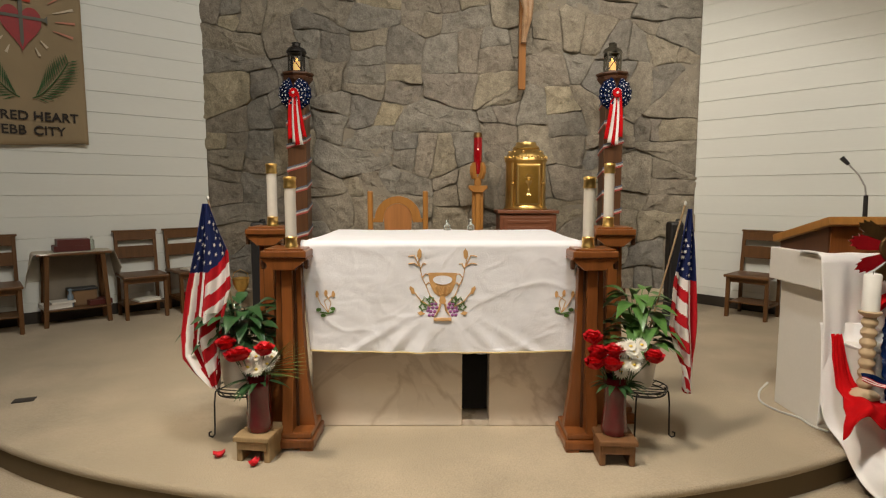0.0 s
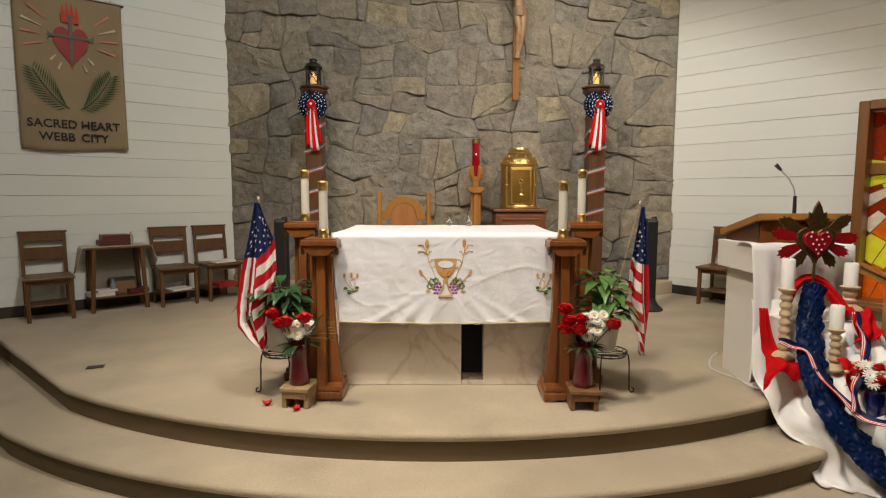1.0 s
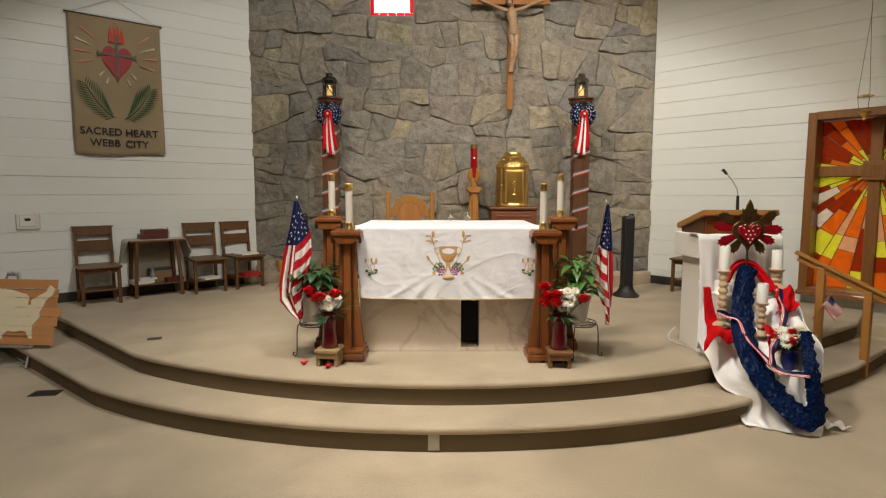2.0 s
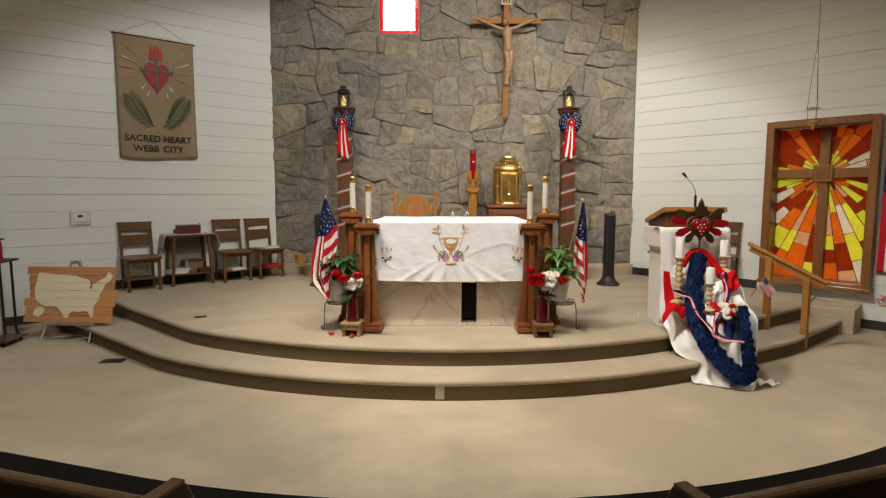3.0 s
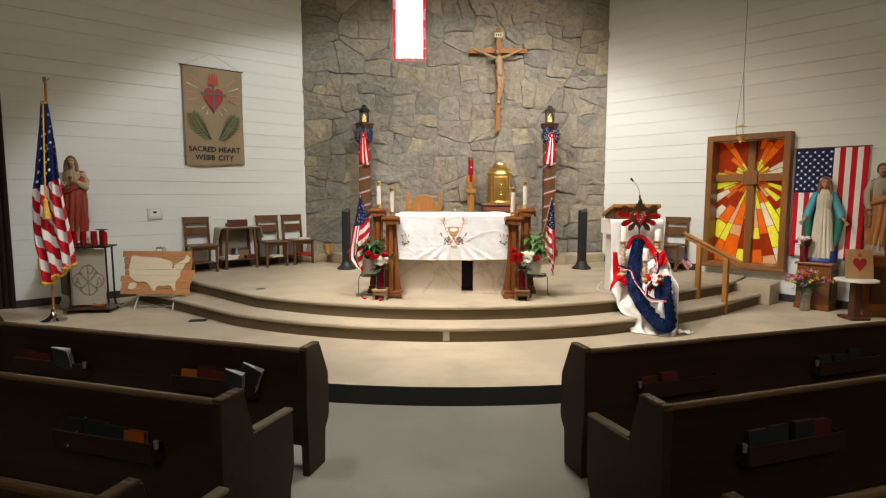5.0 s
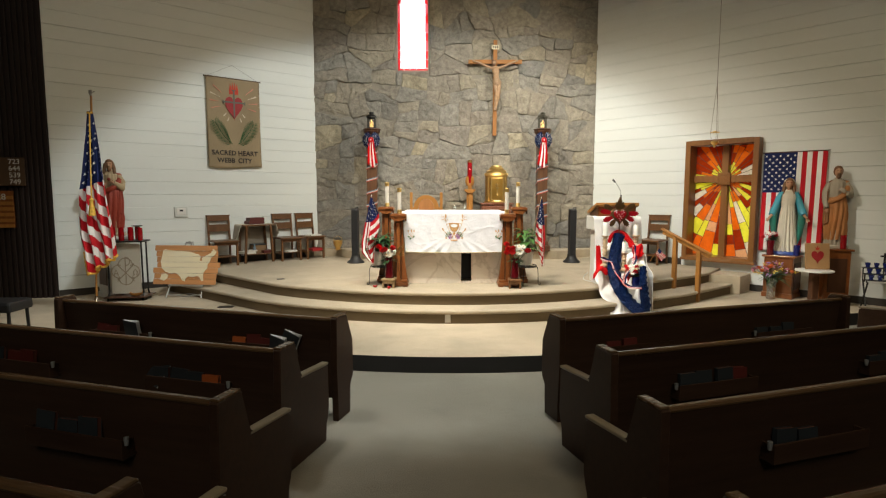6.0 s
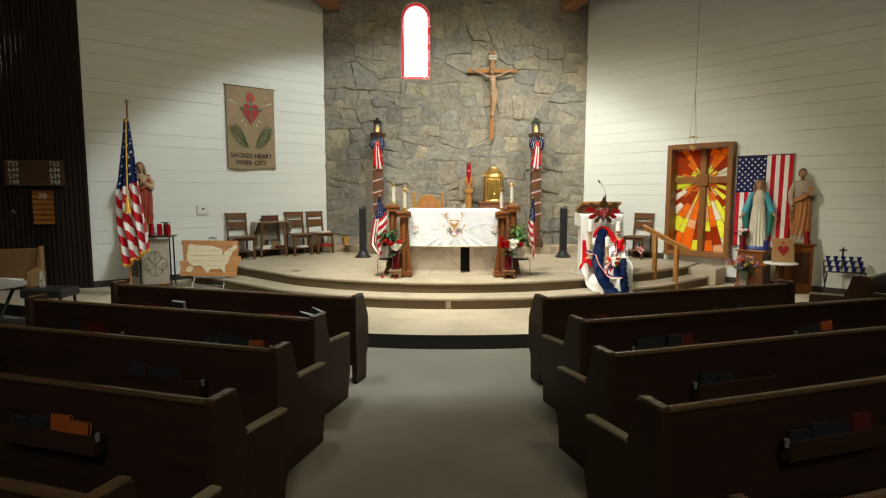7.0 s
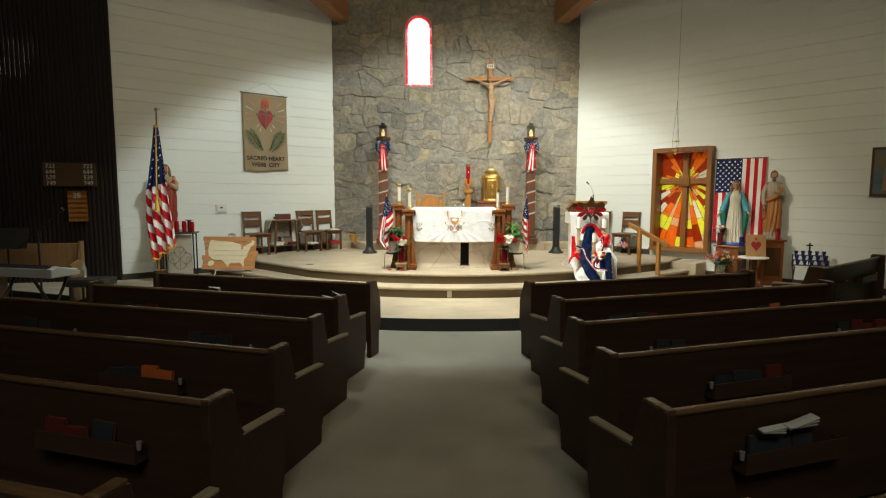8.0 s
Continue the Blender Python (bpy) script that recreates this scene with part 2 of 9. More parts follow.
RIBBON_PALE = mat("silver_ribbon", (0.46, 0.42, 0.40), 0.5, 0.1, 30, 200, 0.1)
RIBBON_BLUE = mat("slate_ribbon", (0.10, 0.13, 0.19), 0.6, 0.2, 30, 200, 0.1)
GOLD_THREAD = mat("gold_thread", (0.60, 0.35, 0.14), 0.5, 0.25, 20, 200, 0.2)
GOLD_FRINGE = mat("gold_fringe", (0.72, 0.43, 0.06), 0.6, 0.25, 30, 200, 0.3)
PURPLE = mat("purple_thread", (0.36, 0.13, 0.34), 0.6, 0.2, 20, 150, 0.2)
GREEN_THREAD = mat("green_thread", (0.07, 0.16, 0.03), 0.6, 0.2, 20, 150, 0.2)
DULL_CHAIN = mat("tarnished_chain", (0.10, 0.075, 0.04), 0.5, 0.2, 4, 40, 0.0, metal=0.7)
BRASS = mat("brass", (0.74, 0.50, 0.17), 0.36, 0.2, 4, 40, 0.04, metal=1.0)
GOLD = mat("polished_gold", (0.70, 0.49, 0.18), 0.36, 0.15, 4, 40, 0.05, metal=1.0)
WAX = mat("white_wax", (0.84, 0.83, 0.80), 0.5, 0.05, 5, 60, 0.05)
RED_GLASS = mat("red_glass", (0.27, 0.004, 0.008), 0.08, 0.2, 6, 40, 0.0, coat=0.5)
RED_VASE = mat("dark_red_glass", (0.105, 0.004, 0.009), 0.1, 0.2, 6, 40, 0.0, coat=0.6)
BLUE_GLASS = mat("blue_glass", (0.008, 0.016, 0.14), 0.08, 0.2, 6, 40, 0.0, coat=0.5)
CLEAR_GLASS = mat("clear_glass", (0.75, 0.82, 0.76), 0.05, 0.02, 6, 40, 0.0, trans=0.85)
BLACK_METAL = mat("black_metal", (0.014, 0.013, 0.012), 0.45, 0.3, 10, 80, 0.1, metal=0.3)
BLACK_PLASTIC = mat("black_plastic", (0.012, 0.012, 0.013), 0.5, 0.3, 10, 90, 0.1)
VOID_BLACK = mat("flat_black", (0.006, 0.006, 0.007), 0.9, 0.3)
CHROME = mat("chrome", (0.7, 0.7, 0.7), 0.15, 0.1, 5, 40, 0.0, metal=1.0)
GREY_METAL = mat("grey_metal", (0.42, 0.42, 0.41), 0.4, 0.15, 8, 60, 0.03, metal=0.6)
WHITE_PLASTIC = mat("white_plastic", (0.62, 0.63, 0.60), 0.45, 0.05, 8, 60, 0.02)
WHITE_PAINT = mat("white_paint", (0.74, 0.72, 0.68), 0.5, 0.05, 3, 60, 0.05)
POT_WHITE = mat("white_pot", (0.60, 0.57, 0.53), 0.4, 0.08, 6, 60, 0.05)
LEAF = mat("dark_leaf", (0.030, 0.085, 0.028), 0.35, 0.4, 14, 90, 0.1, each=0.3, island=True, coat=0.15)
LEAF_PALM = mat("palm_leaf", (0.17, 0.22, 0.055), 0.5, 0.3, 14, 90, 0.1)
LEAF_LIGHT = mat("light_leaf", (0.085, 0.20, 0.045), 0.35, 0.4, 14, 90, 0.1, each=0.4, island=True, coat=0.15)
ROSE = mat("red_rose", (0.60, 0.006, 0.016), 0.6, 0.35, 22, 120, 0.2, island=True, each=0.3)
DAISY = mat("white_petal", (0.80, 0.78, 0.70), 0.6, 0.08, 22, 120, 0.1)
CREAM_PETAL = mat("cream_petal", (0.78, 0.72, 0.45), 0.6, 0.1, 22, 120, 0.1)
PINK_PETAL = mat("pink_petal", (0.55, 0.16, 0.24), 0.6, 0.3, 22, 120, 0.1, island=True, each=0.4)
ORANGE_PETAL = mat("orange_petal", (0.70, 0.17, 0.04), 0.6, 0.3, 22, 120, 0.1, island=True, each=0.4)
LILAC_PETAL = mat("lilac_petal", (0.33, 0.19, 0.40), 0.6, 0.3, 22, 120, 0.1, island=True, each=0.4)
YELLOW_PETAL = mat("yellow_petal", (0.75, 0.55, 0.08), 0.6, 0.3, 22, 120, 0.1)
PALE_STICK = wood("pale_stick", (0.40, 0.28, 0.16), 0.5)
PAPER = mat("paper", (0.70, 0.68, 0.63), 0.8, 0.06, 8, 120, 0.05)
BURLAP = mat("burlap", (0.31, 0.24, 0.15), 0.95, 0.12, 3, 320, 0.5, spec=0.2)
INK = mat("black_ink", (0.025, 0.020, 0.018), 0.8, 0.2)
DARK_RED = mat("dark_red", (0.30, 0.014, 0.016), 0.6, 0.25, 12, 90, 0.1)
FLAME_RED = mat("flame_red", (0.50, 0.05, 0.02), 0.7, 0.3, 12, 90, 0.1)
PALM_GREEN = mat("palm_green", (0.035, 0.105, 0.035), 0.8, 0.2)
SALMON = mat("salmon_paint", (0.56, 0.24, 0.17), 0.8, 0.15)
PALE_RAY = mat("pale_paint", (0.60, 0.52, 0.40), 0.8, 0.15)

# ---- building blocks ----
def thing(name, label, category, m, group=""):
    ob = new(name)
    ob.matrix_world = m
    ob.empty_display_size = 0.1
    return tagged(ob, label, category, group)


def part(name, bm, material, parent=None, label="", smooth=False, m=None):
    """Links a bmesh as one mesh under a thing or a part."""
    mesh = bpy.data.meshes.new(name)
    bm.to_mesh(mesh)
    bm.free()
    for one in material if isinstance(material, (list, tuple)) else (material,):
        mesh.materials.append(one)
    if smooth:
        mesh.shade_smooth()
        mesh.set_sharp_from_angle(angle=radians(46))
    ob = new(name, mesh)
    ob.parent = parent
    if m is not None:
        ob.matrix_local = m
    return tagged(ob, label)


def setting(name, bm, material, label="", category="", smooth=False):
    return tagged(part(name, bm, material, None, "", smooth), label, category, "", "structure")


def piece(name, mesh, parent, m):
    ob = new(name, mesh)
    ob.parent = parent
    ob.matrix_local = m
    return ob


def mesh_of(name, bm, material, smooth=False):
    mesh = bpy.data.meshes.new(name)
    bm.to_mesh(mesh)
    bm.free()
    mesh.materials.append(material)
    if smooth:
        mesh.shade_smooth()
    return mesh


def B():
    return bmesh.new()


def box(bm, c, s, bevel=0.0, turn=None, mi=0):
    """A box of size s round c, with rounded edges; turn: a rotation matrix."""
    m = Matrix.Translation(c) @ (turn.to_4x4() if turn else Matrix()) @ Matrix.Diagonal((*s, 1))
    vs = bmesh.ops.create_cube(bm, size=1, matrix=m)["verts"]
    fs = {f for v in vs for f in v.link_faces}
    if bevel:
        es = {e for v in vs for e in v.link_edges}
        fs |= set(bmesh.ops.bevel(bm, geom=list(es), offset=bevel, segments=2, affect="EDGES", profile=0.5)["faces"])
    if mi:
        for f in fs:
            if f.is_valid:
                f.material_index = mi
    return bm


def rod(bm, a, b, r0, r1=None, seg=12, cap=True, mi=0):
    """A round bar from a to b."""
    a, b = Vector(a), Vector(b)
    d = b - a
    m = Matrix.Translation((a + b) / 2) @ d.to_track_quat("Z", "Y").to_matrix().to_4x4()
    vs = bmesh.ops.create_cone(bm, cap_ends=cap, segments=seg, radius1=r0, radius2=r0 if r1 is None else r1, depth=d.length, matrix=m)["verts"]
    if mi:
        for f in {f for v in vs for f in v.link_faces}:
            f.material_index = mi
    return bm


def lathe(bm, rows, at=(0, 0, 0), seg=24, squash=(1, 1), mi=0):
    """A turned shape: rows of radius and height."""
    rings = []
    for r, z in rows:
        rings.append([bm.verts.new((at[0] + squash[0] * r * math.cos(2 * math.pi * k / seg), at[1] + squash[1] * r * math.sin(2 * math.pi * k / seg), at[2] + z)) for k in range(seg)])
    for a, b in zip(rings, rings[1:]):
        for k in range(seg):
            f = bm.faces.new((a[k], a[(k + 1) % seg], b[(k + 1) % seg], b[k]))
            f.material_index = mi
    for ring, flip in ((rings[0], True), (rings[-1], False)):
        f = bm.faces.new(ring[::-1] if flip else ring)
        f.material_index = mi
    return bm


def tube(bm, pts, r, seg=8, mi=0):
    """A bent bar through points; r: one radius, or one for each point."""
    pts = [Vector(p) for p in pts]
    rs = r if isinstance(r, (list, tuple)) else [r] * len(pts)
    rings, side = [], None
    for k, p in enumerate(pts):
        d = (pts[min(k + 1, len(pts) - 1)] - pts[max(k - 1, 0)]).normalized()
        if side is None:
            side = d.orthogonal().normalized()
        side = (side - d * side.dot(d)).normalized()
        up = d.cross(side)
        rings.append([bm.verts.new(p + rs[k] * (math.cos(2 * math.pi * j / seg) * side + math.sin(2 * math.pi * j / seg) * up)) for j in range(seg)])
    for a, b in zip(rings, rings[1:]):
        for j in range(seg):
            bm.faces.new((a[j], a[(j + 1) % seg], b[(j + 1) % seg], b[j])).material_index = mi
    bm.faces.new(rings[0][::-1]).material_index = mi
    bm.faces.new(rings[-1]).material_index = mi
    return bm


def prism(bm, pts, depth, m=None, mi=0, bevel=0.0):
    """A flat outline in x and z, thick along y from 0 to depth; pts in order."""
    m = m or Matrix()
    a = [bm.verts.new(m @ Vector((x, 0, z))) for x, z in pts]
    b = [bm.verts.new(m @ Vector((x, depth, z))) for x, z in pts]
    n = len(pts)
    fs = [bm.faces.new(a), bm.faces.new(b[::-1])]
    fs += [bm.faces.new((a[k], b[k], b[(k + 1) % n], a[(k + 1) % n])) for k in range(n)]
    if bevel:
        fs += bmesh.ops.bevel(bm, geom=list(set(fs[0].edges) | set(fs[1].edges)), offset=bevel, segments=1, affect="EDGES")["faces"]
    for f in fs:
        if f.is_valid:
            f.material_index = mi
    bmesh.ops.recalc_face_normals(bm, faces=[f for f in fs if f.is_valid])
    return bm


def sheet(bm, place, nu, nv, thick=0.004, pick=None):
    """Cloth: place(u, v) over 0..1, nu by nv fields, with a back face; pick(u, v): material slot of a field."""
    p = [[Vector(place(i / nu, j / nv)) for j in range(nv + 1)] for i in range(nu + 1)]
    nrm = [[None] * (nv + 1) for _ in range(nu + 1)]
    for i in range(nu + 1):
        for j in range(nv + 1):
            du = p[min(i + 1, nu)][j] - p[max(i - 1, 0)][j]
            dv = p[i][min(j + 1, nv)] - p[i][max(j - 1, 0)]
            n = du.cross(dv)
            nrm[i][j] = n.normalized() if n.length > 1e-9 else Vector((0, 0, 1))
    sides = []
    for k in (0.5, -0.5):
        sides.append([[bm.verts.new(p[i][j] + nrm[i][j] * thick * k) for j in range(nv + 1)] for i in range(nu + 1)])
    for s, g in enumerate(sides):
        for i in range(nu):
            for j in range(nv):
                q = (g[i][j], g[i + 1][j], g[i + 1][j + 1], g[i][j + 1])
                f = bm.faces.new(q if s == 0 else q[::-1])
                f.smooth = True
                if pick:
                    f.material_index = pick((i + 0.5) / nu, (j + 0.5) / nv)
    rim = [(i, 0) for i in range(nu)] + [(nu, j) for j in range(nv)] + [(i, nv) for i in range(nu, 0, -1)] + [(0, j) for j in range(nv, 0, -1)]
    for k, (i, j) in enumerate(rim):
        i2, j2 = rim[(k + 1) % len(rim)]
        f = bm.faces.new((sides[0][i][j], sides[1][i][j], sides[1][i2][j2], sides[0][i2][j2]))
        if pick:
            f.material_index = pick(min(max((i + i2) / 2 / nu, 0.01), 0.99), min(max((j + j2) / 2 / nv, 0.01), 0.99))
    return p, nrm


def blob(bm, c, r, squash=(1, 1, 1), sub=2, rough=0.0, mi=0):
    """A rounded lump."""
    vs = bmesh.ops.create_icosphere(bm, subdivisions=sub, radius=1)["verts"]
    for v in vs:
        k = 1 + rough * noise.noise(v.co * 2.3 + Vector(c) * 7)
        v.co = Vector(c) + Vector([v.co[i] * r * squash[i] * k for i in range(3)])
    for f in {f for v in vs for f in v.link_faces}:
        f.material_index, f.smooth = mi, True
    return bm


def star_points(n=5, outer=1.0, turn=90):
    inner = 0.38 * outer
    return [((outer if k % 2 == 0 else inner) * math.cos(radians(turn + 180 * k / n)), (outer if k % 2 == 0 else inner) * math.sin(radians(turn + 180 * k / n))) for k in range(2 * n)]


def words(name, text, size, material, parent, m, depth=0.002, align="CENTER", spacing=1.0, stretch=1.0, bold=0.0):
    """Raised lettering as a mesh, in the x, y plane of m."""
    cu = bpy.data.curves.new(name, "FONT")
    cu.offset = bold
    cu.body, cu.size, cu.extrude, cu.align_x, cu.space_character = text, size, depth, align, spacing
    cu.resolution_u = 3
    tmp = bpy.data.objects.new(name, cu)
    scene.collection.objects.link(tmp)
    mesh = bpy.data.meshes.new_from_object(tmp.evaluated_get(bpy.context.evaluated_depsgraph_get()))
    bpy.data.objects.remove(tmp)
    mesh.transform(Matrix.Diagonal((stretch, 1, 1, 1)))
    mesh.materials.clear()
    mesh.materials.append(material)
    ob = new(name, mesh)
    ob.parent = parent
    ob.matrix_local = m
    return ob


# frames of the slanting side walls: x along the wall from the stone corner, y out of the wall into the room, z up
def wall_frame(origin, way):
    u = Vector((*way, 0)).normalized()
    n = Vector((-u.y, u.x, 0)) if (Vector((0, 3, 0)) - Vector((*origin, 0))).dot(Vector((-u.y, u.x, 0))) > 0 else Vector((u.y, -u.x, 0))
    m = Matrix((u, n, (0, 0, 1))).transposed().to_4x4()
    m.translation = (*origin, 0)
    return m


LEFT_WALL = wall_frame((-2.74, 6.5), (-0.762, -0.648))
RIGHT_WALL = wall_frame((2.94, 6.5), (0.674, -0.739))


def at_wall(wall, s, out, z, turn=0):
    """The pose of a thing at the wall: its x runs along the picture to the right, its y into the wall."""
    right = 1 if wall is RIGHT_WALL else -1
    m = wall @ Matrix.Translation((s, out, z))
    x = (wall.to_3x3() @ Vector((right, 0, 0)))
    y = (wall.to_3x3() @ Vector((0, -1, 0)))
    r = Matrix((x, y, (0, 0, 1))).transposed().to_4x4()
    return Matrix.Translation(m.translation) @ r @ pose(0, 0, 0, 0, 0, turn)

# ---- the building ----
NAVE, FLOOR, STEP, PLATFORM, BACK = 0.0, 0.165, 0.33, 0.495, 0.66
CX, CY = -0.035, 6.9          # centre of the round steps
TOP = 7.6                     # ceiling


def arc_outline(radius, left, straight, far):
    """Front edge of a round step: an arc that runs out into a straight flight at the right."""
    pts = [left]
    a0 = math.atan2(straight[0][1] - CY, straight[0][0] - CX)
    a9 = radians(238)
    for k in range(41):
        a = a9 + (a0 + 2 * math.pi - a9) * k / 40
        pts.append((CX + radius * math.cos(a), CY + radius * math.sin(a)))
    return pts + [*straight[1:]] + list(far)


def slab(name, outline, z0, z1, top, side, label, nose=0.0, edges=None):
    """A floor slab with a rounded, overhanging nose along its front edge."""
    bm = B()
    n = len(outline)
    e = n if edges is None else edges
    rows = [(0.0, z0)] + ([(0.0, z1 - 0.05), (nose, z1 - 0.042), (nose * 1.25, z1 - 0.02), (nose, z1 - 0.004), (nose * 0.3, z1)] if nose else [(0.0, z1)])
    rings = []
    for off, z in rows:
        ring = []
        for k, (x, y) in enumerate(outline):
            d = Vector((x - CX, y - CY)).normalized() if k < e else Vector((0, 0))
            ring.append(bm.verts.new((x + d.x * off, y + d.y * off, z)))
        rings.append(ring)
    for i, (a, b) in enumerate(zip(rings, rings[1:])):
        for k in range(n):
            f = bm.faces.new((a[k], a[(k + 1) % n], b[(k + 1) % n], b[k]))
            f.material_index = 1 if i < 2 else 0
            f.smooth = i >= 1
    bm.faces.new(rings[-1])
    bm.faces.new(rings[0][::-1])
    bmesh.ops.recalc_face_normals(bm, faces=bm.faces[:])
    return setting(name, bm, (top, side), label, "floor")


# the nave's floor reaches under all the rest
bm = B()
box(bm, (0, -3, -0.1), (26, 26, 0.2))
setting("floor_nave", bm, CARPET_NAVE, "worn grey-beige carpet of the nave and aisle", "floor")

arc = [(CX + 6.47 * math.cos(radians(a)), CY + 6.47 * math.sin(radians(a))) for a in range(252, 313, 2)]
arc = [(arc[0][0] - d, arc[0][1] + 0.30 * d) for d in (3.2, 2.4, 1.6, 0.8)] + arc
slab("floor_front", [(-11, 4.3)] + [(-11, arc[0][1] + 2.2)] + arc + [(11, arc[-1][1] + 2.2), (11, 4.3), (11, 9.0), (-11, 9.0)], 0.0, FLOOR, CARPET, BLACK_RUBBER,
     "beige carpeted floor before the steps with a black riser")
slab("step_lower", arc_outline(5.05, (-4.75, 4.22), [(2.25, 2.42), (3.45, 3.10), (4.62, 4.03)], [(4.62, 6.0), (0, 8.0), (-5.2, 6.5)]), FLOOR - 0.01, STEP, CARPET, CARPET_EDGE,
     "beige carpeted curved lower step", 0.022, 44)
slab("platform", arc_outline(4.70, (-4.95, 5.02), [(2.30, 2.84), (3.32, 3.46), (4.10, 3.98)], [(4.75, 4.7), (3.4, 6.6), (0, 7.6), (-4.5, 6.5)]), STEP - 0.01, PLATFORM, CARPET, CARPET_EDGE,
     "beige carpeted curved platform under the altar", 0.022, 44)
bm = B()
prism(bm, [(-2.9, 6.35), (-2.35, 6.45), (-1.95, 5.95), (2.1, 5.93), (2.95, 6.42), (3.2, 6.9), (-3.1, 6.9)], 0.17, Matrix(((1, 0, 0, 0), (0, 0, 1, 0), (0, 1, 0, PLATFORM - 0.005), (0, 0, 0, 1))), bevel=0.012)
setting("step_back", bm, CARPET, "beige carpeted raised step along the stone wall", "step")
# the block at the head of the side stairs
bm = B()
q = [(4.18, 4.22), (4.62, 3.86), (5.3, 4.55), (4.9, 4.95)]
prism(bm, q, 0.30, Matrix(((1, 0, 0, 0), (0, 0, 1, 0), (0, 1, 0, FLOOR - 0.005), (0, 0, 0, 1))), bevel=0.012)
setting("side_block", bm, CARPET, "beige carpeted block beside the side stairs", "step")
for x, y, w, d, z, rz, lab in ((-2.60, 3.33, 0.115, 0.075, PLATFORM, 22, "small metal floor outlet cover set in the carpet"), (-3.26, 2.87, 0.215, 0.13, FLOOR, 8, "dark metal floor vent set in the carpet")):
    bm = B()
    box(bm, (0, 0, 0.003), (w, d, 0.006), 0.002)
    if w > 0.2:
        for k in range(9):
            box(bm, (-w / 2 + w * (k + 1) / 10, 0, 0.008), (0.012, d * 0.8, 0.006))
    g = thing("floor_vent", lab, "floor vent", pose(x, y, z, 0, 0, rz))
    part("grille", bm, BASE_DARK, g)

# dark lumber-board ceiling and closing walls
bm = B()
box(bm, (0, -2, TOP + 0.1), (26, 24, 0.2))
setting("ceiling", bm, CEILING_WOOD, "dark wood-board church ceiling", "ceiling")
for nm, c, s in (("wall_south", (0, -13.1, 3.8), (26, 0.2, 7.8)), ("wall_east", (9.3, -6, 3.8), (0.2, 14.4, 7.8)), ("wall_west", (-9.6, -5, 3.8), (0.2, 16, 7.8))):
    bm = B()
    box(bm, c, s)
    setting(nm, bm, SLAT_BROWN if nm == "wall_west" else mat(nm + "_paint", (0.30, 0.25, 0.19), 0.8), "plain nave wall behind the pews", "wall")

# beams over the sanctuary
for sx in (-1, 1):
    bm = B()
    a, b = Vector((sx * 2.50, 6.50, 5.88)), Vector((sx * 4.9, -3.5, 6.6))
    d = (b - a)
    box(bm, (0, 0, 0), (0.34, d.length, 0.46), 0.015)
    ob = setting("roof_beam", bm, BEAM_WOOD, "brown laminated wooden roof beam", "beam")
    ob.matrix_world = Matrix.Translation((a + b) / 2) @ d.to_track_quat("Y", "Z").to_matrix().to_4x4()


# side walls: backing, then white boards one by one
def board_wall(nm, wall, length, label, hole=None):
    bm = B()
    spans = [(0, length, 0, TOP)] if not hole else [(0, hole[0], 0, TOP), (hole[1], length, 0, TOP), (hole[0], hole[1], 0, hole[2]), (hole[0], hole[1], hole[3], TOP)]
    for a, b, c, d in spans:
        box(bm, ((a + b) / 2, -0.12, (c + d) / 2), (b - a, 0.2, d - c))
    ob = setting(nm, bm, WHITE_GAP, label, "wall")
    ob.matrix_world = wall
    bm = B()
    box(bm, (length / 2, 0.006, FLOOR + 0.055), (length, 0.012, 0.11), 0.003)
    sk = tagged(part("baseboard", bm, BASE_DARK, None, "dark vinyl baseboard"), "dark vinyl baseboard along the white wall", "baseboard", "", "structure")
    sk.matrix_world = wall
    return ob


wall_left = board_wall("wall_left", LEFT_WALL, 4.46, "white-painted horizontal board wall")
wall_right = board_wall("wall_right", RIGHT_WALL, 9.5, "white-painted horizontal board wall", (2.0, 3.08, 0.69, 2.62))

for wall, length in ((LEFT_WALL, 2.8), (RIGHT_WALL, 1.88)):
    bm = B()
    box(bm, (length / 2, 0.013, PLATFORM + 0.055), (length, 0.014, 0.12), 0.003)
    sk = setting("baseboard", bm, BASE_DARK, "dark vinyl baseboard along the raised floor", "baseboard")
    sk.matrix_world = wall

# dark slatted wall at the far left
DARK_WALL = wall_frame((-6.14, 3.61), (-0.98, -0.20))
bm = B()
box(bm, (2.3, -0.1, TOP / 2), (4.6, 0.16, TOP))
ob = setting("wall_slatted", bm, SLAT_BROWN, "dark brown wall of narrow vertical slats", "wall")
ob.matrix_world = DARK_WALL
slat_wall = ob

# ---- altar, its cloth and what stands round it ----
def altar():
    g = thing("altar", "cream marble altar with a black gap in its front", "altar", pose(0, 0, PLATFORM))
    for x0, x1 in ((-0.715, 0.105), (0.252, 0.705)):
        bm = B()
        box(bm, ((x0 + x1) / 2, 3.36, 0.475), (x1 - x0, 0.82, 0.95), 0.006)
        part("marble_panel", bm, MARBLE, g)
    # a plain black box fills the gap between the marble panels
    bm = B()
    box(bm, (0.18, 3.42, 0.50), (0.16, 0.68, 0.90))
    part("gap_cover", bm, VOID_BLACK, g, "black filling of the gap")
    bm = B()
    box(bm, (0.18, 3.36, 0.016), (0.147, 0.80, 0.032), 0.003)
    part("sill", bm, MARBLE, g)
    bm = B()
    box(bm, (0.005, 3.345, 0.985), (1.40, 1.0, 0.07), 0.006)
    part("mensa", bm, MARBLE, g)


CLOTH_TOP, CLOTH_HEM = 1.522, 0.95


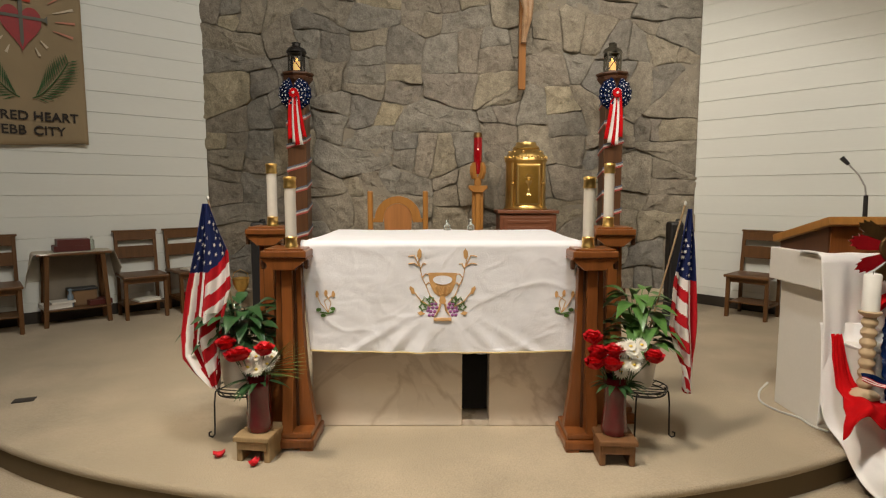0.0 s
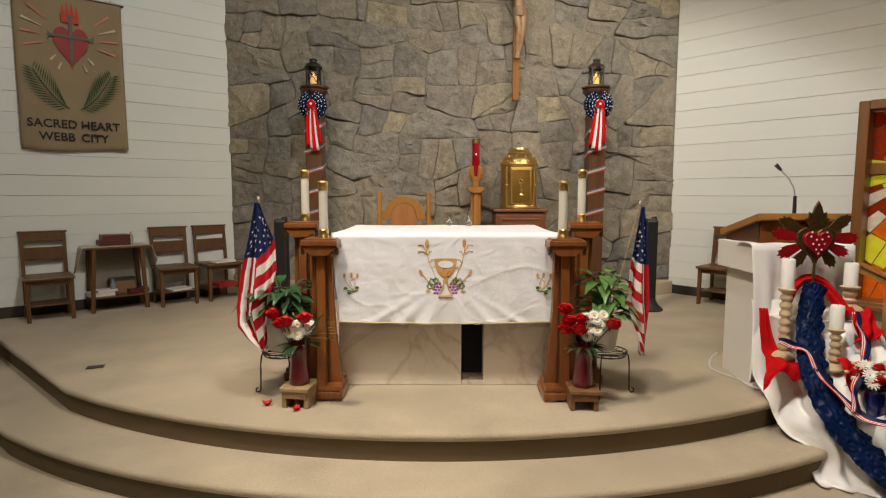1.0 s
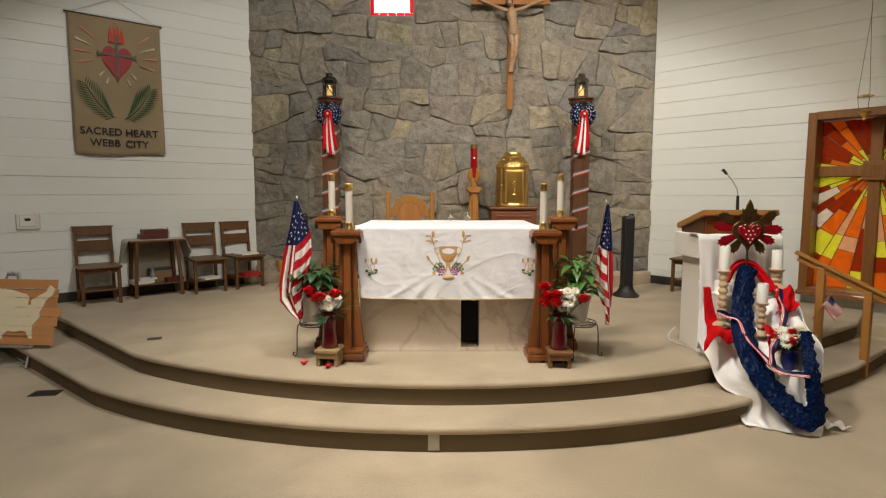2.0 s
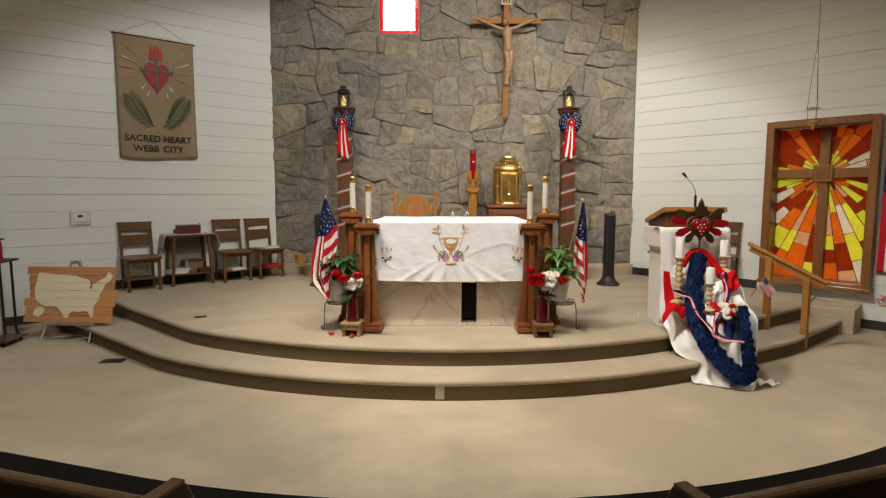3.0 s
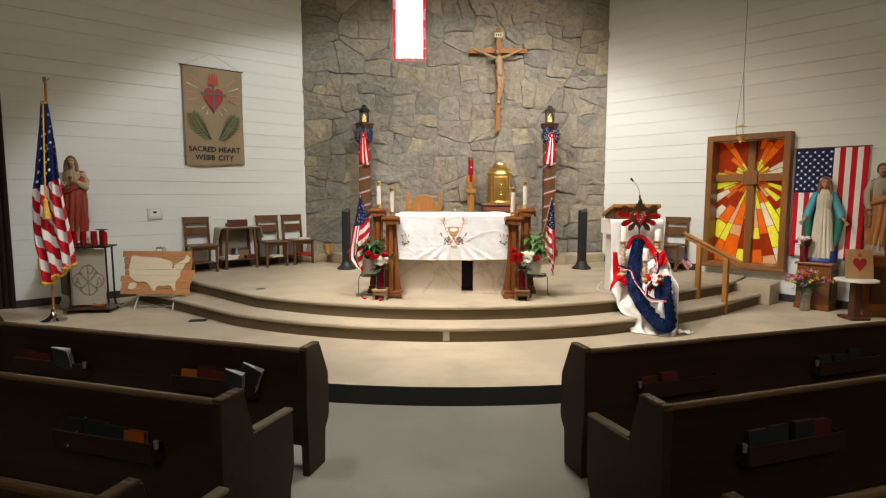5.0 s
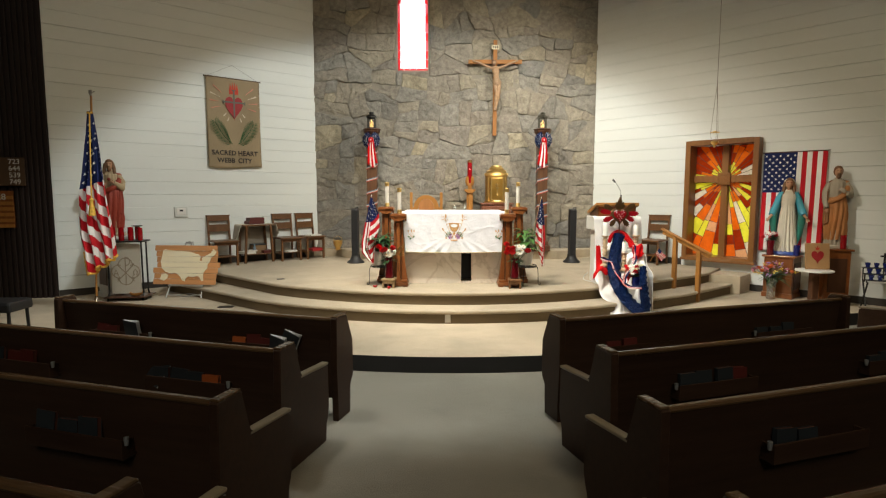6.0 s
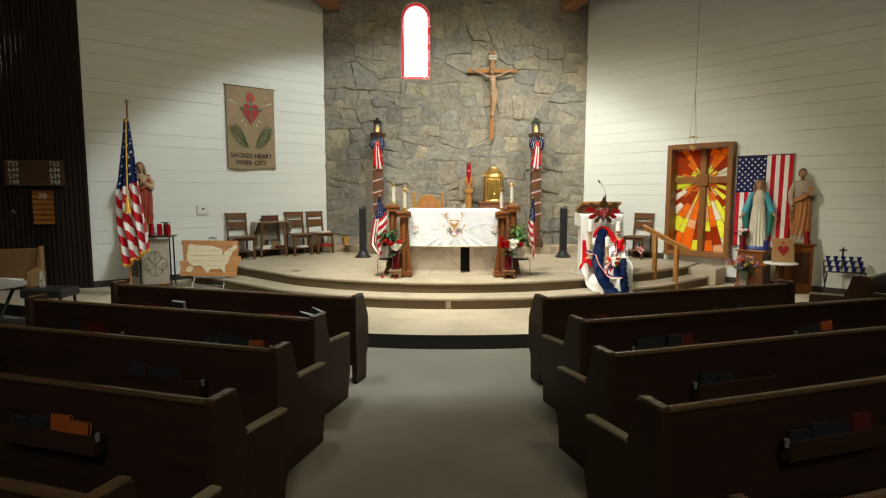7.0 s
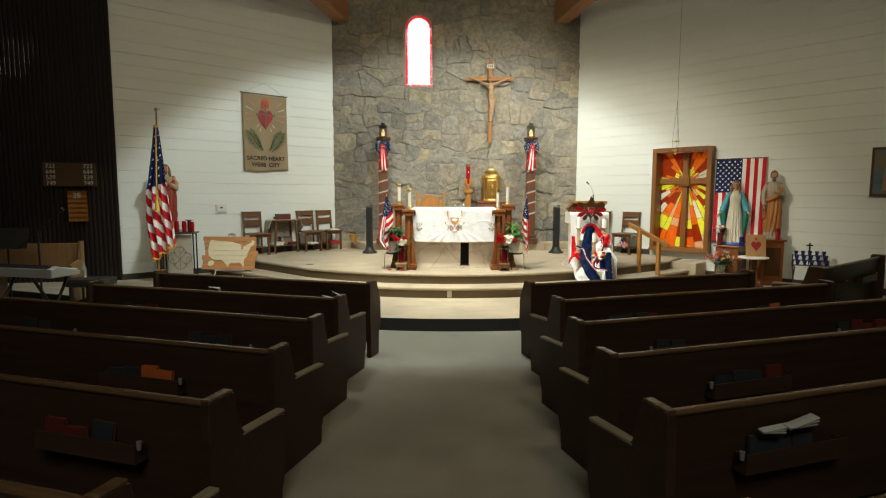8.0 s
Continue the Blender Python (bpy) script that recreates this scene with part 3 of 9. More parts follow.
def cloth_y(x, z):
    """Front of the hanging cloth: small folds that grow towards the hem and a V of drapes under the middle."""
    d = min(1, max(0, (CLOTH_TOP - z) / (CLOTH_TOP - CLOTH_HEM)))
    v = max(0, d - 0.62) / 0.38
    f = 0.003 * d * math.sin(x * 13 + 3 * d) + 0.0015 * d * math.sin(x * 31 + 1.7 - 7 * d)
    for s in (-1, 1):
        for k, off in enumerate((0.10, 0.24, 0.40)):
            f += (0.016 - 0.003 * k) * v * math.exp(-(((s * x - off * (0.35 + 0.9 * v)) / 0.045) ** 2))
    f += 0.003 * noise.noise(Vector((x * 4, z * 6, 2))) + 0.0012 * noise.noise(Vector((x * 12 + 3 * z, z * 9, 6))) + 0.0022 * abs(noise.noise(Vector((x * 6 + 9 * z, z * 12 - 5 * x, 4)))) + 0.0016 * abs(noise.noise(Vector((x * 10 - 6 * z, z * 20, 9))))
    # narrow ironing creases and pulled wrinkles
    n1 = noise.noise(Vector((x * 2.6 + z * 1.2, z * 3.4 - x * 0.8, 2.0)))
    n2 = noise.noise(Vector((x * 5.5 - z * 2.5, z * 5.0, 7.0)))
    n3 = noise.noise(Vector((x * 14.0, z * 11.0, 4.0)))
    crease = 0.0022 * (1 - min(1, abs(n1) * 9)) ** 2 + 0.0014 * (1 - min(1, abs(n2) * 8)) ** 2 + 0.0006 * n3
    return (2.822 - 0.014 - f) - crease


def altar_cloth():
    g = thing("altar_cloth", "white linen altar cloth embroidered with a gold chalice, wheat and grapes", "altar cloth", pose(0, 0, 0))
    bm = B()

    def place(u, v):
        x = -0.728 + 1.456 * u
        if v < 0.42:
            y = 3.86 - (3.86 - 2.835) * v / 0.42
            return (x * (1 - 0.0 * v), y, CLOTH_TOP + 0.002 * math.sin(x * 9 + y * 7))
        w = (v - 0.42) / 0.58
        z = CLOTH_TOP - (CLOTH_TOP - CLOTH_HEM) * w
        r = min(1, w / 0.05)
        k = 1 - 0.055 * w
        return (x * k, 2.835 + (cloth_y(x, z) - 2.835) * math.sin(r * math.pi / 2), z - 0.006 * (w > 0.97) * math.sin(x * 37) - 0.012 * math.cos(x * 2.1) * w + 0.012)
    sheet(bm, place, 190, 150, 0.004)
    part("linen", bm, LINEN, g, "white linen")
    # short drop at the two ends
    for s in (-1, 1):
        bm = B()
        sheet(bm, lambda u, v: (s * (0.732 + 0.012 * math.sin(u * 17) * v - 0.02 * v), 2.85 + 1.0 * u, CLOTH_TOP - 0.003 - 0.42 * v), 30, 10, 0.003)
        part("side_drop", bm, LINEN, g)
    # hem trim
    bm = B()
    tube(bm, [(-0.686 + 1.372 * k / 60, cloth_y(-0.686 + 1.372 * k / 60, CLOTH_HEM + 0.01) - 0.004, CLOTH_HEM + 0.016 - 0.012 * math.cos(2.1 * (-0.7 + 1.4 * k / 60))) for k in range(61)], 0.005, 5)
    part("hem_trim", bm, mat("hem_gold", (0.55, 0.44, 0.22), 0.7), g, "pale gold hem trim")

    def on(pts, r, bm, lift=0.004):
        tube(bm, [(x, cloth_y(x, z) - lift, z) for x, z in pts], r, 5)

    def fill(outline, bm, lift=0.004):
        """A filled patch of stitching that follows the cloth."""
        c = (sum(p[0] for p in outline) / len(outline), sum(p[1] for p in outline) / len(outline))
        rings = []
        for k in (1.0, 0.66, 0.33):
            rings.append([bm.verts.new((c[0] + (x - c[0]) * k, cloth_y(c[0] + (x - c[0]) * k, c[1] + (z - c[1]) * k) - lift, c[1] + (z - c[1]) * k)) for x, z in outline])
        n = len(outline)
        for a, b in zip(rings, rings[1:]):
            for k in range(n):
                bm.faces.new((a[k], a[(k + 1) % n], b[(k + 1) % n], b[k]))
        bm.faces.new(rings[-1])

    cx, cz = -0.002, 1.315
    bm = B()
    cup = [(cx + 0.073 * math.cos(a) * (1 if math.sin(a) > -0.2 else 0.96), cz + 0.045 + 0.115 * min(0.0, math.sin(a))) for a in [math.pi + math.pi * k / 14 for k in range(15)]]
    fill([(cx - 0.073, cz + 0.055)] + cup[1:-1] + [(cx + 0.073, cz + 0.055), (cx + 0.025, cz + 0.057), (cx - 0.025, cz + 0.057)], bm)
    fill([(cx - 0.012, cz - 0.07), (cx + 0.012, cz - 0.07), (cx + 0.018, cz - 0.09), (cx + 0.012, cz - 0.105), (cx - 0.012, cz - 0.105), (cx - 0.018, cz - 0.09)], bm)
    on([(cx - 0.012, cz - 0.105), (cx - 0.02, cz - 0.14), (cx - 0.045, cz - 0.18), (cx + 0.045, cz - 0.18), (cx + 0.02, cz - 0.14), (cx + 0.012, cz - 0.105)], 0.006, bm)
    on([(cx - 0.045, cz - 0.188), (cx + 0.045, cz - 0.188)], 0.006, bm)
    for k in (-0.032, -0.011, 0.011, 0.032):
        on([(cx + k, cz - 0.012), (cx + k * 0.6, cz - 0.055)], 0.005, bm, 0.006)
    part("chalice", bm, GOLD_THREAD, g, "gold embroidered chalice")
    bm = B()
    for s in (-1, 1):
        on([(cx + s * t[0], cz + t[1]) for t in ((0.03, -0.10), (0.065, -0.06), (0.085, -0.01), (0.105, 0.03), (0.112, 0.07), (0.122, 0.12), (0.118, 0.165))], 0.0024, bm)
        fill([(cx + s * x, cz + z) for x, z in ((0.108, 0.135), (0.118, 0.125), (0.130, 0.14), (0.128, 0.165), (0.116, 0.182), (0.106, 0.165))], bm, 0.006)
        for a, b in (((0.115, 0.085), (0.175, 0.14)), ((0.12, 0.09), (0.175, 0.10)), ((0.105, 0.03), (0.068, 0.045)), ((0.085, -0.01), (0.06, 0.0)), ((0.112, 0.075), (0.085, 0.10))):
            mid = ((a[0] + b[0]) / 2, max(a[1], b[1]) + 0.006)
            on([(cx + s * p[0], cz + p[1]) for p in (a, mid, b)], 0.0030, bm)
        on([(cx + s * p[0], cz + p[1]) for p in ((0.06, -0.12), (0.11, -0.09), (0.15, -0.04))], 0.003, bm)
        fill([(cx + s * x, cz + z) for x, z in ((0.142, -0.052), (0.156, -0.055), (0.170, -0.025), (0.165, -0.012), (0.148, -0.025))], bm, 0.006)
        fill([(cx + s * x, cz + z) for x, z in ((0.09, -0.155), (0.115, -0.165), (0.13, -0.15), (0.11, -0.142))], bm, 0.006)
        # small sprigs near the two ends
        for p in (((0.60, -0.15), (0.585, -0.10), (0.61, -0.055)), ((0.60, -0.15), (0.62, -0.09), (0.575, -0.06)), ((0.60, -0.15), (0.64, -0.10), (0.655, -0.06))):
            on([(cx + s * q[0] + 0.012, cz + q[1]) for q in p], 0.0022, bm)
        for x, z in ((0.61, -0.05), (0.572, -0.055), (0.655, -0.055)):
            fill([(cx + s * (x + 0.009 * math.cos(a)) + 0.012, cz + z + 0.018 * math.sin(a)) for a in [k * math.pi / 4 for k in range(8)]], bm, 0.006)
    tagged(part("wheat", bm, GOLD_THREAD, g, "gold embroidered wheat ears"), kind="stuff")
    bm = B()
    for s in (-1, 1):
        for dx, dz in ((0.035, -0.105), (0.055, -0.105), (0.03, -0.125), (0.05, -0.125), (0.07, -0.125), (0.04, -0.145), (0.06, -0.145), (0.075, -0.14), (0.05, -0.163), (0.068, -0.163)):
            x, z = cx + s * dx, cz + dz
            blob(bm, (x, cloth_y(x, z) - 0.003, z), 0.0105, (1, 0.4, 1), 1)
    tagged(part("grapes", bm, PURPLE, g, "purple embroidered grapes"), kind="stuff")
    bm = B()
    for s in (-1, 1):
        for x0, z0, r in ((0.085, -0.095, 0.028), (0.10, -0.12, 0.022), (0.062, -0.085, 0.02)):
            on([(cx + s * (x0 + r * math.cos(a) * (0.75 + 0.25 * math.cos(5 * a))), cz + z0 + r * math.sin(a) * (0.75 + 0.25 * math.cos(5 * a))) for a in [2 * math.pi * k / 15 for k in range(16)]], 0.003, bm)
        on([(cx + s * q[0] + 0.012, cz + q[1]) for q in ((0.57, -0.145), (0.60, -0.155), (0.64, -0.148))], 0.004, bm)
        for x, z in ((0.575, -0.13), (0.648, -0.135), (0.625, -0.165)):
            fill([(cx + s * (x + 0.014 * math.cos(a)) + 0.012, cz + z + 0.010 * math.sin(a)) for a in [k * math.pi / 4 for k in range(8)]], bm, 0.006)
    part("vine_leaves", bm, GREEN_THREAD, g, "green embroidered leaves")
    bm = B()
    fill([(cx + 0.050 * math.cos(a), cz + 0.022 + 0.026 * math.sin(a) * (1 if math.sin(a) < 0 else 0.8)) for a in [2 * math.pi * k / 16 for k in range(16)]], bm, 0.007)
    part("host", bm, LINEN, g)


altar()
altar_cloth()
for x, h in ((0.03, 0.075), (0.19, 0.085)):
    g = thing("cruet", "small clear glass cruet standing on the altar", "cruet", pose(x, 3.78, 1.524), "cruets on the altar")
    bm = B()
    lathe(bm, [(0.018, 0), (0.026, 0.01), (0.024, 0.035), (0.009, 0.05), (0.009, h - 0.012), (0.013, h - 0.01), (0.011, h)], seg=14)
    part("bottle", bm, CLEAR_GLASS, g, smooth=True)


def candle_stand(x, y, h, group="wooden candle stands at the altar"):
    """Square oak stand: stepped base, fins that flare at the foot, a chamfered cap; its candle is another thing."""
    g = thing("candle_stand", "reddish oak candle stand with flared fins and stepped base", "candle stand", pose(x, y, PLATFORM), group)
    bm = B()
    box(bm, (0, 0, 0.035), (0.265, 0.265, 0.05), 0.012)
    for sx in (-1, 1):
        for sy in (-1, 1):
            box(bm, (sx * 0.095, sy * 0.095, 0.006), (0.065, 0.065, 0.012))
    part("base", bm, OAK_DEEP, g)
    bm = B()
    box(bm, (0, 0, 0.076), (0.24, 0.24, 0.032), 0.008)
    part("base_step", bm, OAK_DEEP, g)
    bm = B()
    box(bm, (0, 0, (h - 0.02) / 2), (0.075, 0.075, h - 0.16))
    part("core", bm, OAK_DARK, g)
    flare = [(0.035, 0.09), (0.118, 0.09), (0.113, 0.13), (0.100, 0.22), (0.085, 0.33), (0.074, 0.48), (0.066, 0.64), (0.062, h - 0.10), (0.035, h - 0.10)]
    for k in range(4):
        bm = B()
        prism(bm, flare, 0.052, pose(0, 0, 0, 0, 0, 90 * k) @ pose(0, -0.026, 0), bevel=0.003)
        part("fin", bm, OAK_DEEP, g)
    bm = B()
    prism(bm, [(-0.05, h - 0.105), (0.05, h - 0.105), (0.062, h - 0.085), (0.10, h - 0.055), (0.112, h - 0.055), (0.112, h - 0.042), (-0.112, h - 0.042), (-0.112, h - 0.055), (-0.10, h - 0.055), (-0.062, h - 0.085)], 0.20, pose(0, -0.10, 0), bevel=0.004)
    part("bracket", bm, OAK_DEEP, g)
    for s in (-1, 1):
        bm = B()
        box(bm, (s * 0.105, -0.075, h - 0.075), (0.022, 0.03, 0.05), 0.008)
        part("corbel", bm, OAK_DARK, g)
    bm = B()
    box(bm, (0, 0, h - 0.026), (0.222, 0.222, 0.034), 0.006)
    box(bm, (0, 0, h - 0.005), (0.192, 0.192, 0.012), 0.003)
    part("cap", bm, OAK_DEEP, g)
    return g


CREAM_WAX = mat("cream_wax", (0.64, 0.60, 0.53), 0.6, 0.05, 5, 60, 0.05)


def tall_candle(x, y, z, h):
    g = thing("altar_candle", "tall white altar candle with brass base and brass cap", "candle", pose(x, y, z), "tall white candles on the stands")
    bm = B()
    lathe(bm, [(0.033, 0), (0.033, 0.012), (0.030, 0.016), (0.030, 0.045), (0.032, 0.05), (0.028, 0.055)], seg=20)
    part("socket", bm, BRASS, g, "brass socket", True)
    bm = B()
    rod(bm, (0, 0, 0.045), (0, 0, h - 0.05), 0.0275, seg=20)
    part("wax", bm, CREAM_WAX, g, smooth=True)
    bm = B()
    lathe(bm, [(0.030, h - 0.06), (0.032, h - 0.055), (0.030, h - 0.048), (0.030, h - 0.018), (0.033, h - 0.012), (0.030, h - 0.004), (0.008, h)], seg=20)
    part("cap", bm, BRASS, g, "brass follower cap", True)


for x, y, top in ((-0.775, 2.775, 1.505), (0.738, 2.76, 1.505), (-0.98, 3.15, 1.59), (0.94, 3.11, 1.59)):
    candle_stand(x, y, top - PLATFORM)
    tall_candle(x + (0.012 if x < 0 else -0.012), y, top, 0.355)


# ---- spiral-wrapped posts with lanterns before the stone wall ----
def ribbon_post(x, y, lean):
    g = thing("wooden_post", "dark brown post wrapped in a spiral of striped ribbon", "post", pose(x, y, BACK), "wrapped posts before the stone wall")
    w = 0.098
    bm = B()
    box(bm, (0, 0, 1.20), (2 * w, 2 * w, 2.10), 0.012)
    part("shaft", bm, POST_WOOD, g)
    bm = B()
    box(bm, (0, 0, 0.06), (0.32, 0.32, 0.12), 0.012)
    box(bm, (0, 0, 0.16), (0.26, 0.26, 0.08), 0.015)
    part("base", bm, OAK_DARK, g)
    bm = B()
    lathe(bm, [(0.11, 2.20), (0.125, 2.22), (0.12, 2.25), (0.155, 2.29), (0.165, 2.315), (0.15, 2.325), (0.175, 2.345), (0.17, 2.362), (0.10, 2.365)], seg=8)
    part("capital", bm, OAK_DARK, g, "carved dark capital")
    for k, z0 in enumerate((0.62, 0.86, 1.10, 1.34, 1.58, 1.82)):
        for j, (mt, dz) in enumerate(((RIBBON_RED, 0.0), (RIBBON_PALE, 0.017), (RIBBON_BLUE, 0.034))):
            bm = B()
            e = w + 0.007
            path = [(-e, -e), (e, -e), (e, e), (-e, e), (-e, -e)]
            zs = (0, 0.06, 0.12, 0.18, 0.24)
            rings = []
            for (px, py), dz2 in zip(path, zs):
                z = z0 + dz + dz2
                rings.append([bm.verts.new((px * k1, py * k1, zz)) for k1, zz in ((1, z), (1, z + 0.0155), (0.975, z + 0.0155), (0.975, z))])
            for a, b in zip(rings, rings[1:]):
                for i in range(4):
                    bm.faces.new((a[i], b[i], b[(i + 1) % 4], a[(i + 1) % 4]))
            bm.faces.new(rings[0])
            bm.faces.new(rings[-1][::-1])
            bmesh.ops.recalc_face_normals(bm, faces=bm.faces[:])
            part("ribbon_turn", bm, mt, g)


def bow(x, y, z):
    """A round bow of dotted navy loops with a red rosette and striped tails."""
    g = thing("patriotic_bow", "navy polka-dot bow with red rosette and red-white striped tails", "bow", pose(x, y, z), "bows on the posts")
    for s in (-1, 1):
        for k in range(5):
            a = radians(-50 + 26 * k)
            bm = B()
            d = Vector((s * math.cos(a), 0, math.sin(a)))
            t = Vector((-d.z, 0, d.x))
            sheet(bm, lambda u, v: Vector((0, -0.006 * k, 0)) + d * (0.165 * u) + t * ((v - 0.5) * (0.02 + 0.085 * math.sin(min(1, u * 1.15) * 1.5))) + Vector((0, -0.045 * math.sin(u * math.pi) + 0.012 * math.sin(v * 9 + u * 5), 0)), 8, 6, 0.003)
            loop = part("loop", bm, NAVY_CLOTH, g)
            bm = B()
            for i in range(4):
                for j in range(3):
                    u, v = 0.3 + 0.2 * i, 0.2 + 0.3 * j + 0.1 * (i % 2)
                    c = Vector((0, -0.006 * k - 0.006, 0)) + d * (0.165 * u) + t * ((v - 0.5) * (0.02 + 0.085 * math.sin(min(1, u * 1.15) * 1.5))) + Vector((0, -0.045 * math.sin(u * math.pi) + 0.012 * math.sin(v * 9 + u * 5), 0))
                    blob(bm, c, 0.0062, (1, 0.5, 1), 1)
            tagged(part("dots", bm, FLAG_WHITE, loop, "white dots"), kind="stuff")
    bm = B()
    for k in range(10):
        a = 2 * math.pi * k / 10
        box(bm, (0.032 * math.cos(a), -0.075, 0.032 * math.sin(a)), (0.034, 0.018, 0.02), 0.005, Matrix.Rotation(-a, 3, "Y"))
    blob(bm, (0, -0.072, 0), 0.034, (1, 0.5, 1), 2)
    part("rosette", bm, RED_CLOTH, g, "red rosette")
    bm = B()
    blob(bm, (0, -0.092, 0), 0.014, (1, 0.6, 1), 2)
    part("rosette_centre", bm, FLAG_WHITE, g)
    for k, (mt, x0, x1, b0, b1, zb) in enumerate(((RED_CLOTH, -0.05, -0.018, -0.095, -0.055, -0.47), (FLAG_WHITE, -0.018, -0.004, -0.055, -0.02, -0.50), (RED_CLOTH, -0.004, 0.014, -0.02, 0.022, -0.53), (FLAG_WHITE, 0.014, 0.028, 0.022, 0.055, -0.52), (RED_CLOTH, 0.028, 0.05, 0.055, 0.098, -0.45))):
        bm = B()
        s = 1 if x > 0 else -1
        sheet(bm, lambda u, v: (-s * 0.05 * v * v * 0.6 + (x0 + (x1 - x0) * u) * (1 - v) + (b0 + (b1 - b0) * u) * v, -0.05 + 0.012 * math.sin((k + u) * 2.4) - 0.02 * v, (zb + (0.03 * (0.5 - abs(u - 0.5)) if mt is RED_CLOTH else 0)) * v), 3, 10, 0.003)
        part("tail", bm, mt, g)


def lantern(x, y, z, glow, dark):
    g = thing("lantern", "metal lantern with crossed bars and a lit candle on the post", "lantern", pose(x, y, z), "lanterns on the posts")
    mt = BLACK_METAL if dark else mat("dull_bronze", (0.06, 0.055, 0.04), 0.5, metal=0.5)
    bm = B()
    box(bm, (0, 0, 0.010), (0.155, 0.155, 0.02), 0.004)
    part("base", bm, mt, g)
    for sx in (-1, 1):
        for sy in (-1, 1):
            bm = B()
            box(bm, (sx * 0.066, sy * 0.066, 0.115), (0.016, 0.016, 0.19), 0.003)
            part("corner_post", bm, mt, g)
    for k in range(4):
        m = pose(0, 0, 0, 0, 0, 90 * k)
        bm = B()
        for s in (-1, 1):
            rod(bm, m @ Vector((-0.058 * s, -0.066, 0.03)), m @ Vector((0.058 * s, -0.066, 0.20)), 0.0045, seg=6)
        box(bm, m @ Vector((0, -0.066, 0.203)), (0.13, 0.014, 0.016) if k % 2 == 0 else (0.014, 0.13, 0.016))
        part("cross_bars", bm, mt, g)
    bm = B()
    lathe(bm, [(0.105, 0.21), (0.10, 0.225), (0.085, 0.25), (0.05, 0.27), (0.042, 0.275), (0.042, 0.30), (0.05, 0.305), (0.03, 0.315)], seg=4 if not dark else 16)
    part("roof", bm, mt, g)
    bm = B()
    rod(bm, (0, 0, 0.02), (0, 0, 0.12), 0.036, seg=16)
    part("candle", bm, glowing("lit_wax", (1.0, 0.62, 0.22), glow * 0.16), g, "glowing candle")
    bm = B()
    blob(bm, (0, 0, 0.14), 0.016, (0.7, 0.7, 1.5), 2)
    part("flame", bm, glowing("flame", (1.0, 0.55, 0.14), glow), g, "small yellow flame")


for x, s in ((-1.525, -1), (1.775, 1)):
    ribbon_post(x, 5.95, s)
    bow(x - 0.0, 5.95 - 0.10, 2.80)
    lantern(x - 0.005, 5.95, 3.026, 3.0, s < 0)


# ---- tabernacle, its cabinet, red lamp, chair, speakers ----
MAHOGANY = mat("mahogany", (0.17, 0.060, 0.028), 0.4, 0.25, 3, 14, 0.04, stretch=(0.6, 9, 9))


